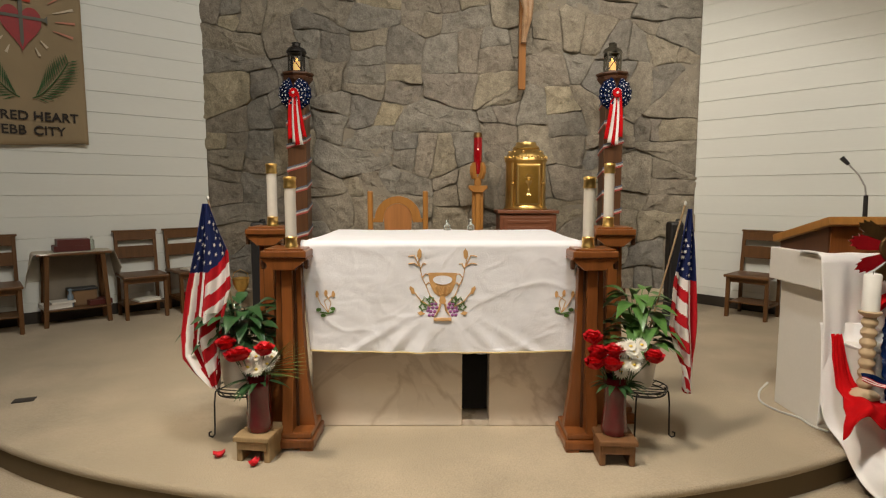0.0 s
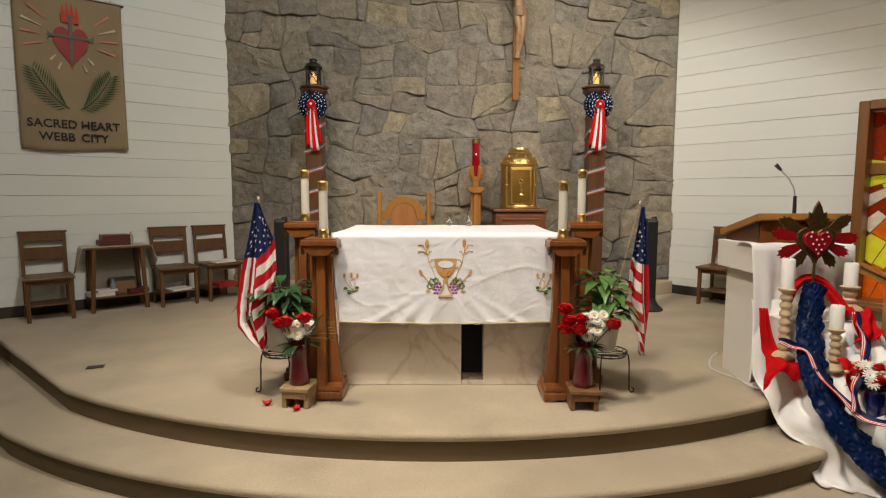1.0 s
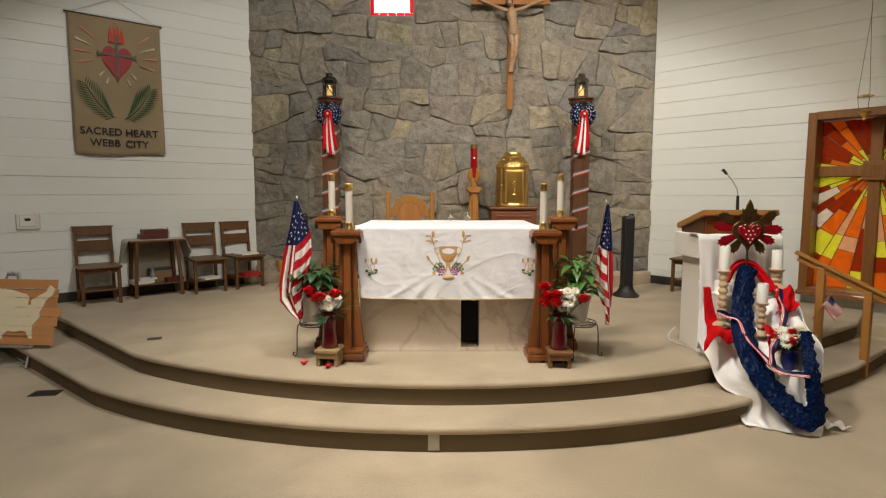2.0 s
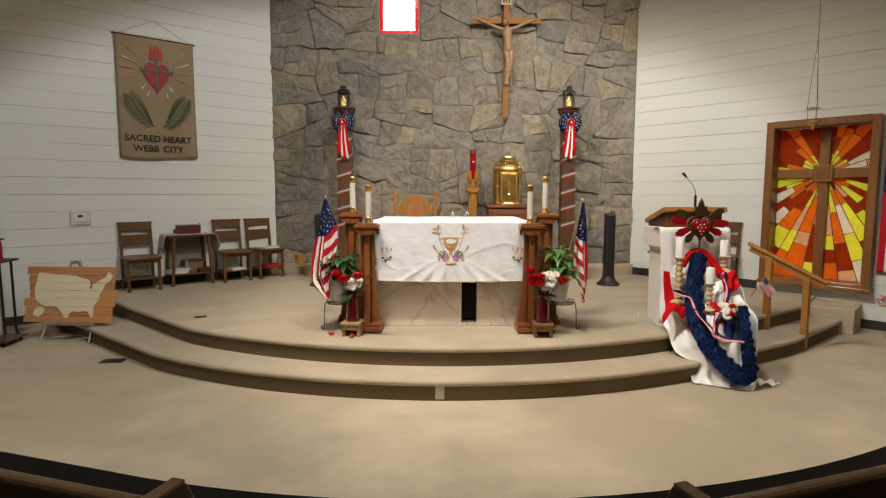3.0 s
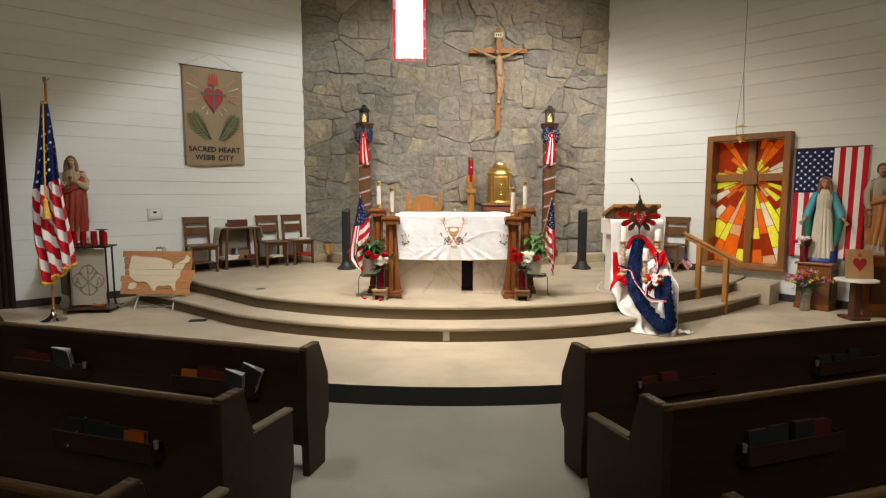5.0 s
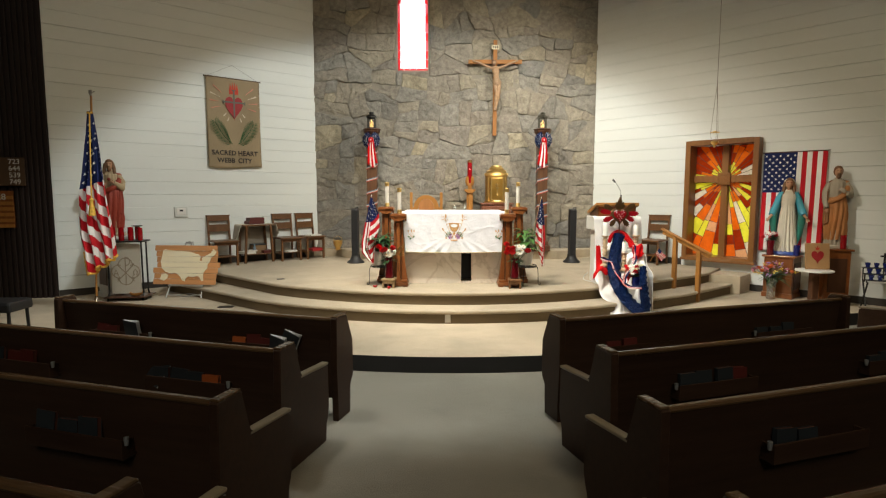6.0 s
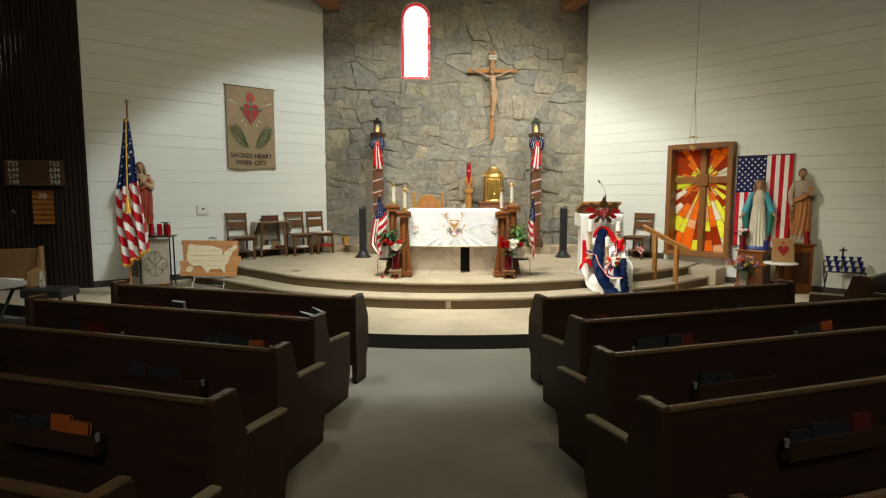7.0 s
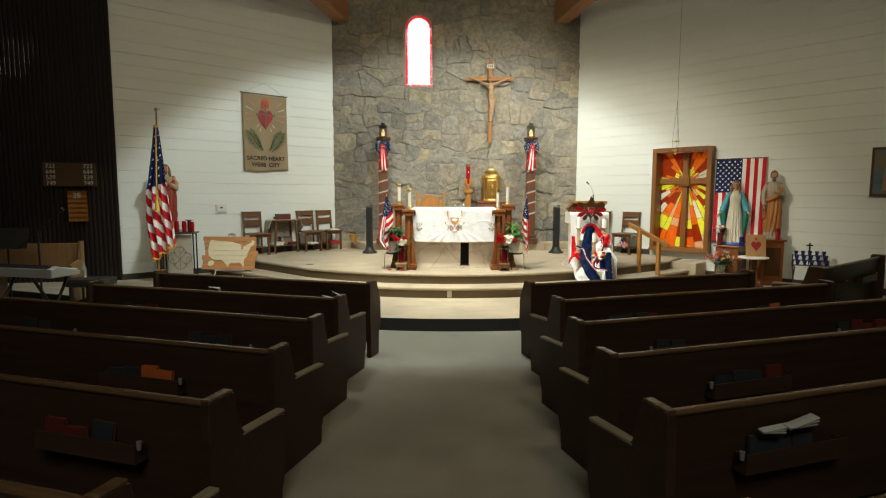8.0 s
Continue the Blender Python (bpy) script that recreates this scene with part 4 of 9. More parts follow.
def tabernacle():
    g = thing("cabinet", "dark red-brown wooden cabinet with a paneled front", "cabinet", pose(0.905, 6.12, BACK))
    bm = B()
    box(bm, (0, 0, 0.45), (0.60, 0.46, 0.90), 0.006)
    part("body", bm, MAHOGANY, g)
    bm = B()
    box(bm, (0, -0.01, 0.925), (0.65, 0.50, 0.035), 0.008)
    part("top", bm, MAHOGANY, g)
    for z0, z1 in ((0.50, 0.87), (0.06, 0.46)):
        bm = B()
        box(bm, (0, -0.235, (z0 + z1) / 2), (0.52, 0.016, z1 - z0), 0.004)
        panel = part("front_panel", bm, MAHOGANY, g)
        for k in range(5):
            bm = B()
            box(bm, (0, -0.246, z0 + 0.05 + (z1 - z0 - 0.1) * k / 4), (0.44, 0.012, 0.03), 0.005)
            part("moulding", bm, MAHOGANY, panel)
    t = thing("tabernacle", "round golden domed tabernacle on the wooden cabinet", "tabernacle", pose(0.905, 6.12, BACK + 0.943))
    bm = B()
    lathe(bm, [(0.235, 0), (0.24, 0.012), (0.225, 0.03), (0.218, 0.05), (0.216, 0.50), (0.225, 0.515), (0.232, 0.53), (0.225, 0.545)], seg=48)
    part("drum", bm, GOLD, t, smooth=True)
    bm = B()
    lathe(bm, [(0.222, 0.545), (0.215, 0.57), (0.19, 0.61), (0.155, 0.64), (0.14, 0.65), (0.148, 0.66), (0.14, 0.675), (0.12, 0.69), (0.112, 0.70), (0.105, 0.725), (0.03, 0.735)], seg=48)
    part("dome", bm, GOLD, t, smooth=True)
    bm = B()
    for k in range(40):
        a = 2 * math.pi * k / 40
        blob(bm, (0.224 * math.cos(a), 0.224 * math.sin(a), 0.555 + 0.012 * (k % 2)), 0.013, (1, 1, 1), 1)
        if k % 4 == 0:
            blob(bm, (0.175 * math.cos(a), 0.175 * math.sin(a), 0.625), 0.022, (1, 1, 0.6), 1)
    tagged(part("bead_ring", bm, GOLD, t, "beaded gold band"), kind="stuff")
    bm = B()
    box(bm, (0, -0.175, 0.27), (0.245, 0.10, 0.43), 0.006)
    part("door_frame", bm, GOLD, t)
    bm = B()
    box(bm, (0, -0.232, 0.27), (0.205, 0.012, 0.39), 0.004)
    door = part("door", bm, mat("satin_gold", (0.70, 0.42, 0.10), 0.3, 0.15, 5, 60, 0.05, metal=1.0), t, "satin gold door")
    bm = B()
    lathe(bm, [(0.03, 0.16), (0.012, 0.175), (0.008, 0.20), (0.014, 0.215), (0.008, 0.23), (0.01, 0.25), (0.034, 0.29), (0.036, 0.31), (0.02, 0.312)], at=(0, -0.24, 0), seg=14, squash=(1, 0.3))
    for k in range(9):
        a = radians(20 + 140 * k / 8)
        rod(bm, (0.02 * math.cos(a), -0.242, 0.33 + 0.02 * math.sin(a)), (0.055 * math.cos(a), -0.242, 0.33 + 0.055 * math.sin(a)), 0.003, seg=5)
    blob(bm, (0, -0.242, 0.335), 0.02, (1, 0.3, 1), 1)
    part("chalice_relief", bm, GOLD, door, "chalice relief")
    for s in (-1, 1):
        bm = B()
        rod(bm, (s * 0.165, -0.165, 0.03), (s * 0.165, -0.165, 0.50), 0.012, seg=10)
        blob(bm, (s * 0.165, -0.178, 0.28), 0.02, (1, 1, 1), 2)
        part("column", bm, GOLD, t)


def sanctuary_lamp():
    g = thing("lamp_stand", "oak stand holding the tall red sanctuary candle", "lamp stand", pose(0.385, 6.2, BACK))
    bm = B()
    for k in range(4):
        a = math.pi / 2 * k
        box(bm, (0.035 * math.cos(a), 0.035 * math.sin(a), 0.62), (0.055, 0.055, 1.1), 0.008)
    part("shaft", bm, OAK, g)
    bm = B()
    box(bm, (0, 0, 0.03), (0.30, 0.30, 0.06), 0.01)
    part("base", bm, OAK, g)
    bm = B()
    prism(bm, [(-0.05, 1.13), (0.05, 1.13), (0.105, 1.175), (0.105, 1.205), (-0.105, 1.205), (-0.105, 1.175)], 0.18, pose(0, -0.09, 0), bevel=0.004)
    part("cap", bm, OAK, g)
    bm = B()
    box(bm, (0, 0, 1.255), (0.075, 0.075, 0.10), 0.008)
    part("neck", bm, OAK, g)
    for k in range(4):
        bm = B()
        prism(bm, [(0.03, 1.28), (0.075, 1.28), (0.105, 1.35), (0.098, 1.42), (0.072, 1.46), (0.056, 1.46), (0.05, 1.34), (0.03, 1.33)], 0.04, pose(0, 0, 0, 0, 0, 90 * k + 45) @ pose(0, -0.02, 0), bevel=0.003)
        part("prong", bm, OAK, g)
    c = thing("sanctuary_candle", "tall red glass sanctuary candle in the oak stand", "candle", pose(0.385, 6.2, BACK + 1.332))
    bm = B()
    lathe(bm, [(0.044, 0), (0.048, 0.01), (0.048, 0.40), (0.044, 0.41), (0.02, 0.412)], seg=24)
    part("glass", bm, RED_GLASS, c, smooth=True)
    bm = B()
    lathe(bm, [(0.050, 0.398), (0.051, 0.425), (0.044, 0.44), (0.046, 0.452), (0.02, 0.456)], seg=24)
    part("lid", bm, BRASS_DARK, c, "dark brass lid", smooth=True)
    bm = B()
    blob(bm, (0, -0.048, 0.27), 0.008, (1, 0.5, 1), 1)
    part("flame_gleam", bm, glowing("red_gleam", (1.0, 0.45, 0.35), 4.0), c, "bright gleam of the flame")


def presider_chair():
    g = thing("presider_chair", "large honey-oak chair with arched back behind the altar", "chair", pose(-0.475, 5.85, PLATFORM))
    for s in (-1, 1):
        bm = B()
        box(bm, (s * 0.29, 0, 0.655), (0.055, 0.06, 1.31), 0.012)
        part("post", bm, OAK, g)
        bm = B()
        box(bm, (s * 0.29, -0.50, 0.32), (0.055, 0.055, 0.64), 0.01)
        part("leg", bm, OAK, g)
        bm = B()
        box(bm, (s * 0.29, -0.25, 0.655), (0.07, 0.58, 0.035), 0.012)
        part("armrest", bm, OAK, g)
    bm = B()
    outer = [(0.24 * math.cos(a), 1.02 + 0.235 * math.sin(a)) for a in [math.pi * k / 20 for k in range(21)]]
    inner = [(0.148 * math.cos(a), 1.03 + 0.15 * math.sin(a)) for a in [math.pi * k / 20 for k in range(20, -1, -1)]]
    prism(bm, [(0.262, 0.98), (0.262, 1.02)] + outer + [(-0.262, 1.02), (-0.262, 0.98), (-0.16, 0.98)] + inner + [(0.16, 0.98)], 0.04, pose(0, -0.02, 0), bevel=0.004)
    part("arch_rail", bm, OAK, g)
    bm = B()
    prism(bm, [(0.125, 0.48), (0.14, 0.9)] + [(0.146 * math.cos(a), 1.03 + 0.147 * math.sin(a)) for a in [math.pi * k / 16 for k in range(17)]] + [(-0.14, 0.9), (-0.125, 0.48)], 0.028, pose(0, -0.012, 0), bevel=0.003)
    part("back_panel", bm, mat("oak_panel", (0.36, 0.155, 0.05), 0.4, 0.25, 2.5, 14, 0.04, stretch=(9, 9, 0.6)), g)
    bm = B()
    box(bm, (0, -0.26, 0.46), (0.56, 0.54, 0.05), 0.012)
    part("seat", bm, OAK, g)


def speaker(x, y):
    g = thing("column_speaker", "black slim column loudspeaker on a flared foot", "loudspeaker", pose(x, y, PLATFORM), "column speakers beside the altar")
    bm = B()
    box(bm, (0, 0, 0.54), (0.135, 0.15, 0.94), 0.03)
    part("column", bm, BLACK_PLASTIC, g)
    bm = B()
    box(bm, (0, -0.076, 0.56), (0.10, 0.008, 0.84), 0.003)
    part("grille", bm, VOID_BLACK, g)
    bm = B()
    lathe(bm, [(0.16, 0), (0.165, 0.012), (0.15, 0.03), (0.11, 0.06), (0.085, 0.11), (0.078, 0.16)], seg=24)
    part("foot", bm, BLACK_PLASTIC, g, smooth=True)
    bm = B()
    tube(bm, [(0.0, 0, 0.99), (0.02, 0, 1.025), (0.055, 0, 1.03), (0.06, 0, 1.0)], 0.012)
    part("handle", bm, BLACK_PLASTIC, g)


tabernacle()
sanctuary_lamp()
presider_chair()
speaker(2.27, 5.42)
speaker(-1.78, 5.35)
g = thing("brass_pot", "small brass bowl on a foot beside the stone wall", "pot", pose(-2.25, 6.10, BACK))
bm = B()
lathe(bm, [(0.055, 0), (0.06, 0.01), (0.035, 0.03), (0.06, 0.06), (0.085, 0.12), (0.09, 0.17), (0.098, 0.18), (0.085, 0.185), (0.075, 0.12)], seg=24)
part("bowl", bm, BRASS, g, smooth=True)
bm = B()
tube(bm, [(-0.09, 0, 0.175), (-0.075, 0, 0.24), (0, 0, 0.28), (0.075, 0, 0.24), (0.09, 0, 0.175)], 0.004, 6)
part("handle", bm, BRASS, g)

# ---- pews ----
def pew(length, label, frontal=False, aisle=1):
    """Built at the origin: x runs along the bench (aisle: its end at the aisle), y towards the altar from the rear of the end panel."""
    g = thing("pew" if not frontal else "front_screen", label, "pew" if not frontal else "wooden screen", Matrix(), "rows of pews" if not frontal else "front screens of the pews")
    along_x = Matrix(((0, 1, 0, 0.04), (1, 0, 0, 0), (0, 0, 1, 0), (0, 0, 0, 1)))
    bm = B()
    prism(bm, [(0.19, 0.13), (0.22, 0.13), (0.135, 0.79), (0.105, 0.79)], length - 0.08, along_x)
    part("backrest", bm, PEW_WOOD, g)
    bm = B()
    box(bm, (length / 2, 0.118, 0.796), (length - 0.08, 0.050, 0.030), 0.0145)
    part("top_rail", bm, PEW_CAP, g, "top rail lightened for its highlight")
    if not frontal:
        bm = B()
        box(bm, (length / 2, 0.38, 0.43), (length - 0.08, 0.42, 0.035), 0.012)
        part("seat", bm, PEW_WOOD, g)
        bm = B()
        box(bm, (length / 2, 0.36, 0.35), (length - 0.1, 0.03, 0.13))
        part("seat_apron", bm, PEW_WOOD, g)
        side = [(0.05, 0.0), (0.61, 0.0), (0.61, 0.13), (0.64, 0.17), (0.66, 0.24), (0.655, 0.54), (0.63, 0.556), (0.31, 0.575), (0.28, 0.60), (0.25, 0.72), (0.232, 0.815), (0.218, 0.825), (0.06, 0.825), (0.05, 0.815), (0.045, 0.45), (0.055, 0.13)]
    else:
        side = [(0.06, 0.0), (0.27, 0.0), (0.27, 0.24), (0.325, 0.29), (0.335, 0.33), (0.33, 0.60), (0.232, 0.815), (0.218, 0.825), (0.06, 0.825), (0.05, 0.815), (0.045, 0.45), (0.06, 0.2)]
    for x in (0.0, length - 0.052):
        bm = B()
        prism(bm, side, 0.052, Matrix(((0, 1, 0, x), (1, 0, 0, 0), (0, 0, 1, 0), (0, 0, 0, 1))), bevel=0.006)
        end = part("end_panel", bm, PEW_WOOD, g)
        if not frontal:
            bm = B()
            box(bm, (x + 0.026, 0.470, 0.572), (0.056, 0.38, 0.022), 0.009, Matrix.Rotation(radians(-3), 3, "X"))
            part("arm_cap", bm, PEW_ARM, end, "worn arm cap, lightened for its highlight")
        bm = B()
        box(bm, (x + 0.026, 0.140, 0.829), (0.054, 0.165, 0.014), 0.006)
        part("end_cap", bm, PEW_CAP, end, "end cap lightened for its highlight")
    n = max(2, int(length / 1.5))
    for k in range(n):
        c = length * (k + 0.5) / n
        bm = B()
        box(bm, (c, 0.105, 0.47), (0.64, 0.09, 0.012))
        box(bm, (c, 0.064, 0.515), (0.64, 0.010, 0.102), 0.003)
        for e in (-1, 1):
            box(bm, (c + 0.313 * e, 0.100, 0.51), (0.012, 0.070, 0.092), 0.002)
        rack = part("book_rack", bm, PEW_WOOD, g)
        bm = B()
        lathe(bm, [(0.0, 0.0), (0.010, 0.004), (0.012, 0.03), (0.013, 0.045), (0.010, 0.045), (0.008, 0.02), (0.0, 0.018)], (c + 0.335 * aisle, 0.075, 0.535), 14)
        part("cup_holder", bm, STEEL_GREY, rack, "small dull metal cup holder")
    return g


BOOK_RED = mat("red_book_cover", (0.09, 0.014, 0.011), 0.5, 0.2)
BOOK_DARK = mat("dark_book_cover", (0.02, 0.025, 0.03), 0.5, 0.2)
BOOK_EDGE = mat("red_stained_page_edge", (0.10, 0.035, 0.02), 0.6, 0.2)
LEAF_PAPER = mat("grey_white_leaf_paper", (0.38, 0.38, 0.375), 0.6, 0.12)
STEEL_GREY = mat("dull_pale_metal", (0.35, 0.36, 0.37), 0.4, 0.1, metal=0.5)
BOOK_ORANGE = mat("orange_book_cover", (0.38, 0.09, 0.02), 0.5, 0.2)


def book(m, w, h, t, cover, label="closed hymnal in the pew rack", group="hymnals in the pew racks", spine=False, pages=None):
    """x: width of the cover, y: thickness, z: height."""
    g = thing("book", label, "book", m, group)
    bm = B()
    box(bm, (0, 0, h / 2), (w - 0.008, t - 0.006, h - 0.008))
    part("page_block", bm, pages or PAPER, g)
    bm = B()
    for s in (-1, 1):
        box(bm, (0, s * (t / 2 - 0.0015), h / 2), (w, 0.003, h), 0.001)
    box(bm, (-w / 2, 0, h / 2), (0.004, t, h), 0.0015)
    if spine:
        box(bm, (0, 0, h), (w, t, 0.004), 0.0015)
    part("cover", bm, cover, g)
    return g


rngp = random.Random(3)
LEFT_ENDS = [(-1.0, -0.80, 2.85), (-1.18, -1.67, 2.95), (-1.215, -2.53, 3.6), (-1.25, -3.38, 4.2), (-1.29, -4.22, 4.6), (-1.32, -5.06, 4.8)]
RIGHT_ENDS = [(0.745, -0.82, 3.05), (0.86, -1.74, 3.35), (0.81, -2.62, 4.0), (0.79, -3.47, 4.4), (0.77, -4.33, 4.7), (0.75, -5.18, 4.9)]
LEFT_TURN, RIGHT_TURN = -16.5, 17.5
for side, ends, turn in ((-1, LEFT_ENDS, LEFT_TURN), (1, RIGHT_ENDS, RIGHT_TURN)):
    for k, (x, y, length) in enumerate(ends):
        g = pew(length, "dark brown wooden pew with highlit rails beside the carpeted aisle" if k else "dark brown wooden screen before the first pew", k == 0, -side)
        m = pose(x, y, 0, 0, 0, turn)
        if side < 0:
            m = m @ Matrix.Translation((-length, 0, 0))
        g.matrix_world = m
        n = max(2, int(length / 1.5))
        for j in range(n):
            c = length * (j + 0.5) / n
            for q in range(rngp.randint(2, 4)):
                dx = -0.22 + 0.14 * q + rngp.uniform(-0.02, 0.02)
                book(m @ pose(c + dx, 0.098, 0.477, rngp.uniform(-9, -4), rngp.uniform(-4, 4), 0), 0.125, rngp.uniform(0.115, 0.165), rngp.uniform(0.02, 0.032), rngp.choice((BOOK_DARK, BOOK_DARK, BOOK_DARK, BOOK_RED, BOOK_RED, BOOK_DARK, BOOK_ORANGE)), pages=BOOK_EDGE)


def booklet(m, w, h, label, covers=(-1, 1), fan=7):
    """A thin booklet between dark covers whose pale leaves stand out at the top and the side; x: width, z: height."""
    g = thing("booklet", label, "booklet", m, "loose booklets at the pews")
    for s in covers:
        bm = B()
        box(bm, (0, 0.012 * s, h / 2), (w, 0.0025, h), 0.001, Matrix.Rotation(radians(fan * s), 3, "Z"))
        part("cover_half", bm, BOOK_DARK, g)
    bm = B()
    for k in range(3):
        box(bm, (0.004, 0.007 * (k - 1), h / 2 + 0.003), (w, 0.006, h + 0.002), 0.001, Matrix.Rotation(radians(fan * 0.8 * (k - 1)), 3, "Z"))
    part("leaves", bm, LEAF_PAPER, g, "pale paper leaves")


def on_pew(side, k, along, out, z, rx, rz=0, ry=0):
    e = (LEFT_ENDS if side < 0 else RIGHT_ENDS)[k]
    return pose(e[0], e[1], 0, 0, 0, LEFT_TURN if side < 0 else RIGHT_TURN) @ pose(side * along, out, z, rx, ry, rz)


for side, k, al, out, z, rx, ry, rz, w, h in ((-1, 0, 0.46, 0.080, 0.535, 16, 24, 14, 0.14, 0.17), (-1, 0, 0.53, 0.050, 0.52, 20, 14, 8, 0.13, 0.15),
                                              (-1, 0, 1.98, 0.07, 0.53, 18, 5, 8, 0.14, 0.16), (-1, 1, 1.02, 0.08, 0.50, -30, 16, -10, 0.15, 0.19),
                                              (1, 4, 0.80, 0.05, 0.668, -78, 0, 8, 0.22, 0.045), (1, 4, 0.60, 0.04, 0.668, -80, 0, -5, 0.13, 0.035)):
    booklet(on_pew(side, k, al, out, z, rx, rz, ry), w, h, "pale paper booklet lying open across the pew rack" if side > 0 else "pale paper booklet in dark covers leaning in the pew rack", (1,) if side > 0 else (-1, 1))

# side pews beyond the side aisle at the right, a bench and a keyboard at the left
for x, y, L, rz in ((4.72, 0.42, 2.55, 37), (5.55, -0.6, 2.6, 37)):
    g = pew(L, "dark brown wooden pew turned towards the altar at the side")
    g.matrix_world = pose(x, y, 0, 0, 0, rz)


def bench(m):
    g = thing("bench", "brown wooden bench with a plain back by the dark wall", "bench", m)
    bm = B()
    box(bm, (0, 0, 0.62), (1.05, 0.03, 0.46), 0.01)
    part("backrest", bm, BENCH_WOOD, g)
    bm = B()
    box(bm, (0, -0.22, 0.42), (1.05, 0.42, 0.04), 0.012)
    part("seat", bm, BENCH_WOOD, g)
    for s in (-1, 1):
        bm = B()
        prism(bm, [(-0.44, 0), (0.04, 0), (0.04, 0.88), (-0.05, 0.88), (-0.08, 0.60), (-0.44, 0.56)], 0.04, Matrix(((0, 1, 0, s * 0.53 - 0.02), (1, 0, 0, 0), (0, 0, 1, 0), (0, 0, 0, 1))), bevel=0.008)
        part("end_panel", bm, BENCH_WOOD, g)


bench(pose(-6.25, 1.75, FLOOR, 0, 0, 12))


def keyboard(m):
    g = thing("keyboard", "grey electronic keyboard with a row of keys on a dark stand", "keyboard", m)
    bm = B()
    prism(bm, [(-0.19, 0.80), (0.19, 0.80), (0.19, 0.90), (0.10, 0.93), (-0.06, 0.87), (-0.19, 0.85)], 1.25, Matrix(((0, 1, 0, -0.62), (1, 0, 0, 0), (0, 0, 1, 0), (0, 0, 0, 1))), bevel=0.01)
    part("case", bm, mat("silver_plastic", (0.36, 0.37, 0.37), 0.35, 0.1), g)
    bm = B()
    prism(bm, [(-0.055, 0.874), (0.095, 0.930), (0.095, 0.936), (-0.055, 0.880)], 1.13, Matrix(((0, 1, 0, -0.56), (1, 0, 0, 0), (0, 0, 1, 0), (0, 0, 0, 1))))
    part("control_panel", bm, BLACK_PLASTIC, g, "dark control panel")
    bm = B()
    box(bm, (0, 0.145, 0.918), (1.10, 0.075, 0.012), 0.004, Matrix.Rotation(radians(-18), 3, "X"))
    part("speaker_grille", bm, BLACK_PLASTIC, g, "dark speaker grille")
    for k in range(30):
        bm = B()
        box(bm, (-0.56 + 0.0385 * k, -0.125, 0.866), (0.036, 0.12, 0.016), 0.003)
        part("key", bm, WHITE_PLASTIC, g)
    for s in (-1, 1):
        for a, b in (((-0.22, 0.0), (0.22, 0.78)), ((0.22, 0.0), (-0.22, 0.78))):
            bm = B()
            rod(bm, (s * 0.4, a[0], a[1]), (s * 0.4, b[0], b[1]), 0.018)
            part("leg", bm, BLACK_METAL, g)


keyboard(pose(-5.22, 0.0, 0, 0, 0, 166))
g = thing("microphone_stand", "black boom microphone stand beside the dark wall", "microphone stand", pose(-5.65, 0.85, 0))
bm = B()
rod(bm, (0, 0, 0.02), (0, 0, 1.25), 0.013)
part("pole", bm, BLACK_METAL, g)
bm = B()
rod(bm, (-0.28, 0, 1.02), (0.30, 0, 1.52), 0.010)
part("boom", bm, BLACK_METAL, g)
bm = B()
tube(bm, [(0.29, 0, 1.51), (0.36, 0, 1.56)], [0.02, 0.026], 12)
part("microphone", bm, BLACK_PLASTIC, g)
for k in range(3):
    bm = B()
    a = radians(120 * k + 20)
    rod(bm, (0, 0, 0.16), (0.28 * math.cos(a), 0.28 * math.sin(a), 0.01), 0.010)
    part("foot", bm, BLACK_METAL, g)
g = thing("music_stand", "black music stand with a flat desk beside the keyboard", "music stand", pose(-6.12, 0.90, 0, 0, 0, 14))
bm = B()
box(bm, (0, 0, 1.16), (0.52, 0.012, 0.29), 0.004, Matrix.Rotation(radians(-18), 3, "X"))
part("desk", bm, BLACK_METAL, g)
bm = B()
box(bm, (0, -0.07, 1.025), (0.50, 0.05, 0.010), 0.003)
part("ledge", bm, BLACK_METAL, g)
bm = B()
rod(bm, (0, 0.03, 0.02), (0, 0.03, 1.10), 0.012)
part("pole", bm, BLACK_METAL, g)
for k in range(3):
    bm = B()
    a = radians(120 * k + 30)
    rod(bm, (0, 0.03, 0.18), (0.26 * math.cos(a), 0.03 + 0.26 * math.sin(a), 0.01), 0.009)
    part("foot", bm, BLACK_METAL, g)
g = thing("stool", "low black upholstered stool by the dark wall", "stool", pose(-5.35, 1.45, 0))
bm = B()
box(bm, (0, 0, 0.48), (0.55, 0.38, 0.12), 0.03)
part("cushion", bm, BLACK_PLASTIC, g)
for sx in (-1, 1):
    for sy in (-1, 1):
        bm = B()
        rod(bm, (sx * 0.23, sy * 0.15, 0), (sx * 0.22, sy * 0.14, 0.43), 0.018)
        part("leg", bm, BLACK_METAL, g)
g = thing("water_bottle", "clear water bottle standing on the black stool", "bottle", pose(-5.45, 1.45, 0.54))
bm = B()
lathe(bm, [(0.03, 0), (0.034, 0.01), (0.034, 0.14), (0.015, 0.19), (0.015, 0.22), (0.01, 0.225)], seg=16)
part("body", bm, CLEAR_GLASS, g, smooth=True)


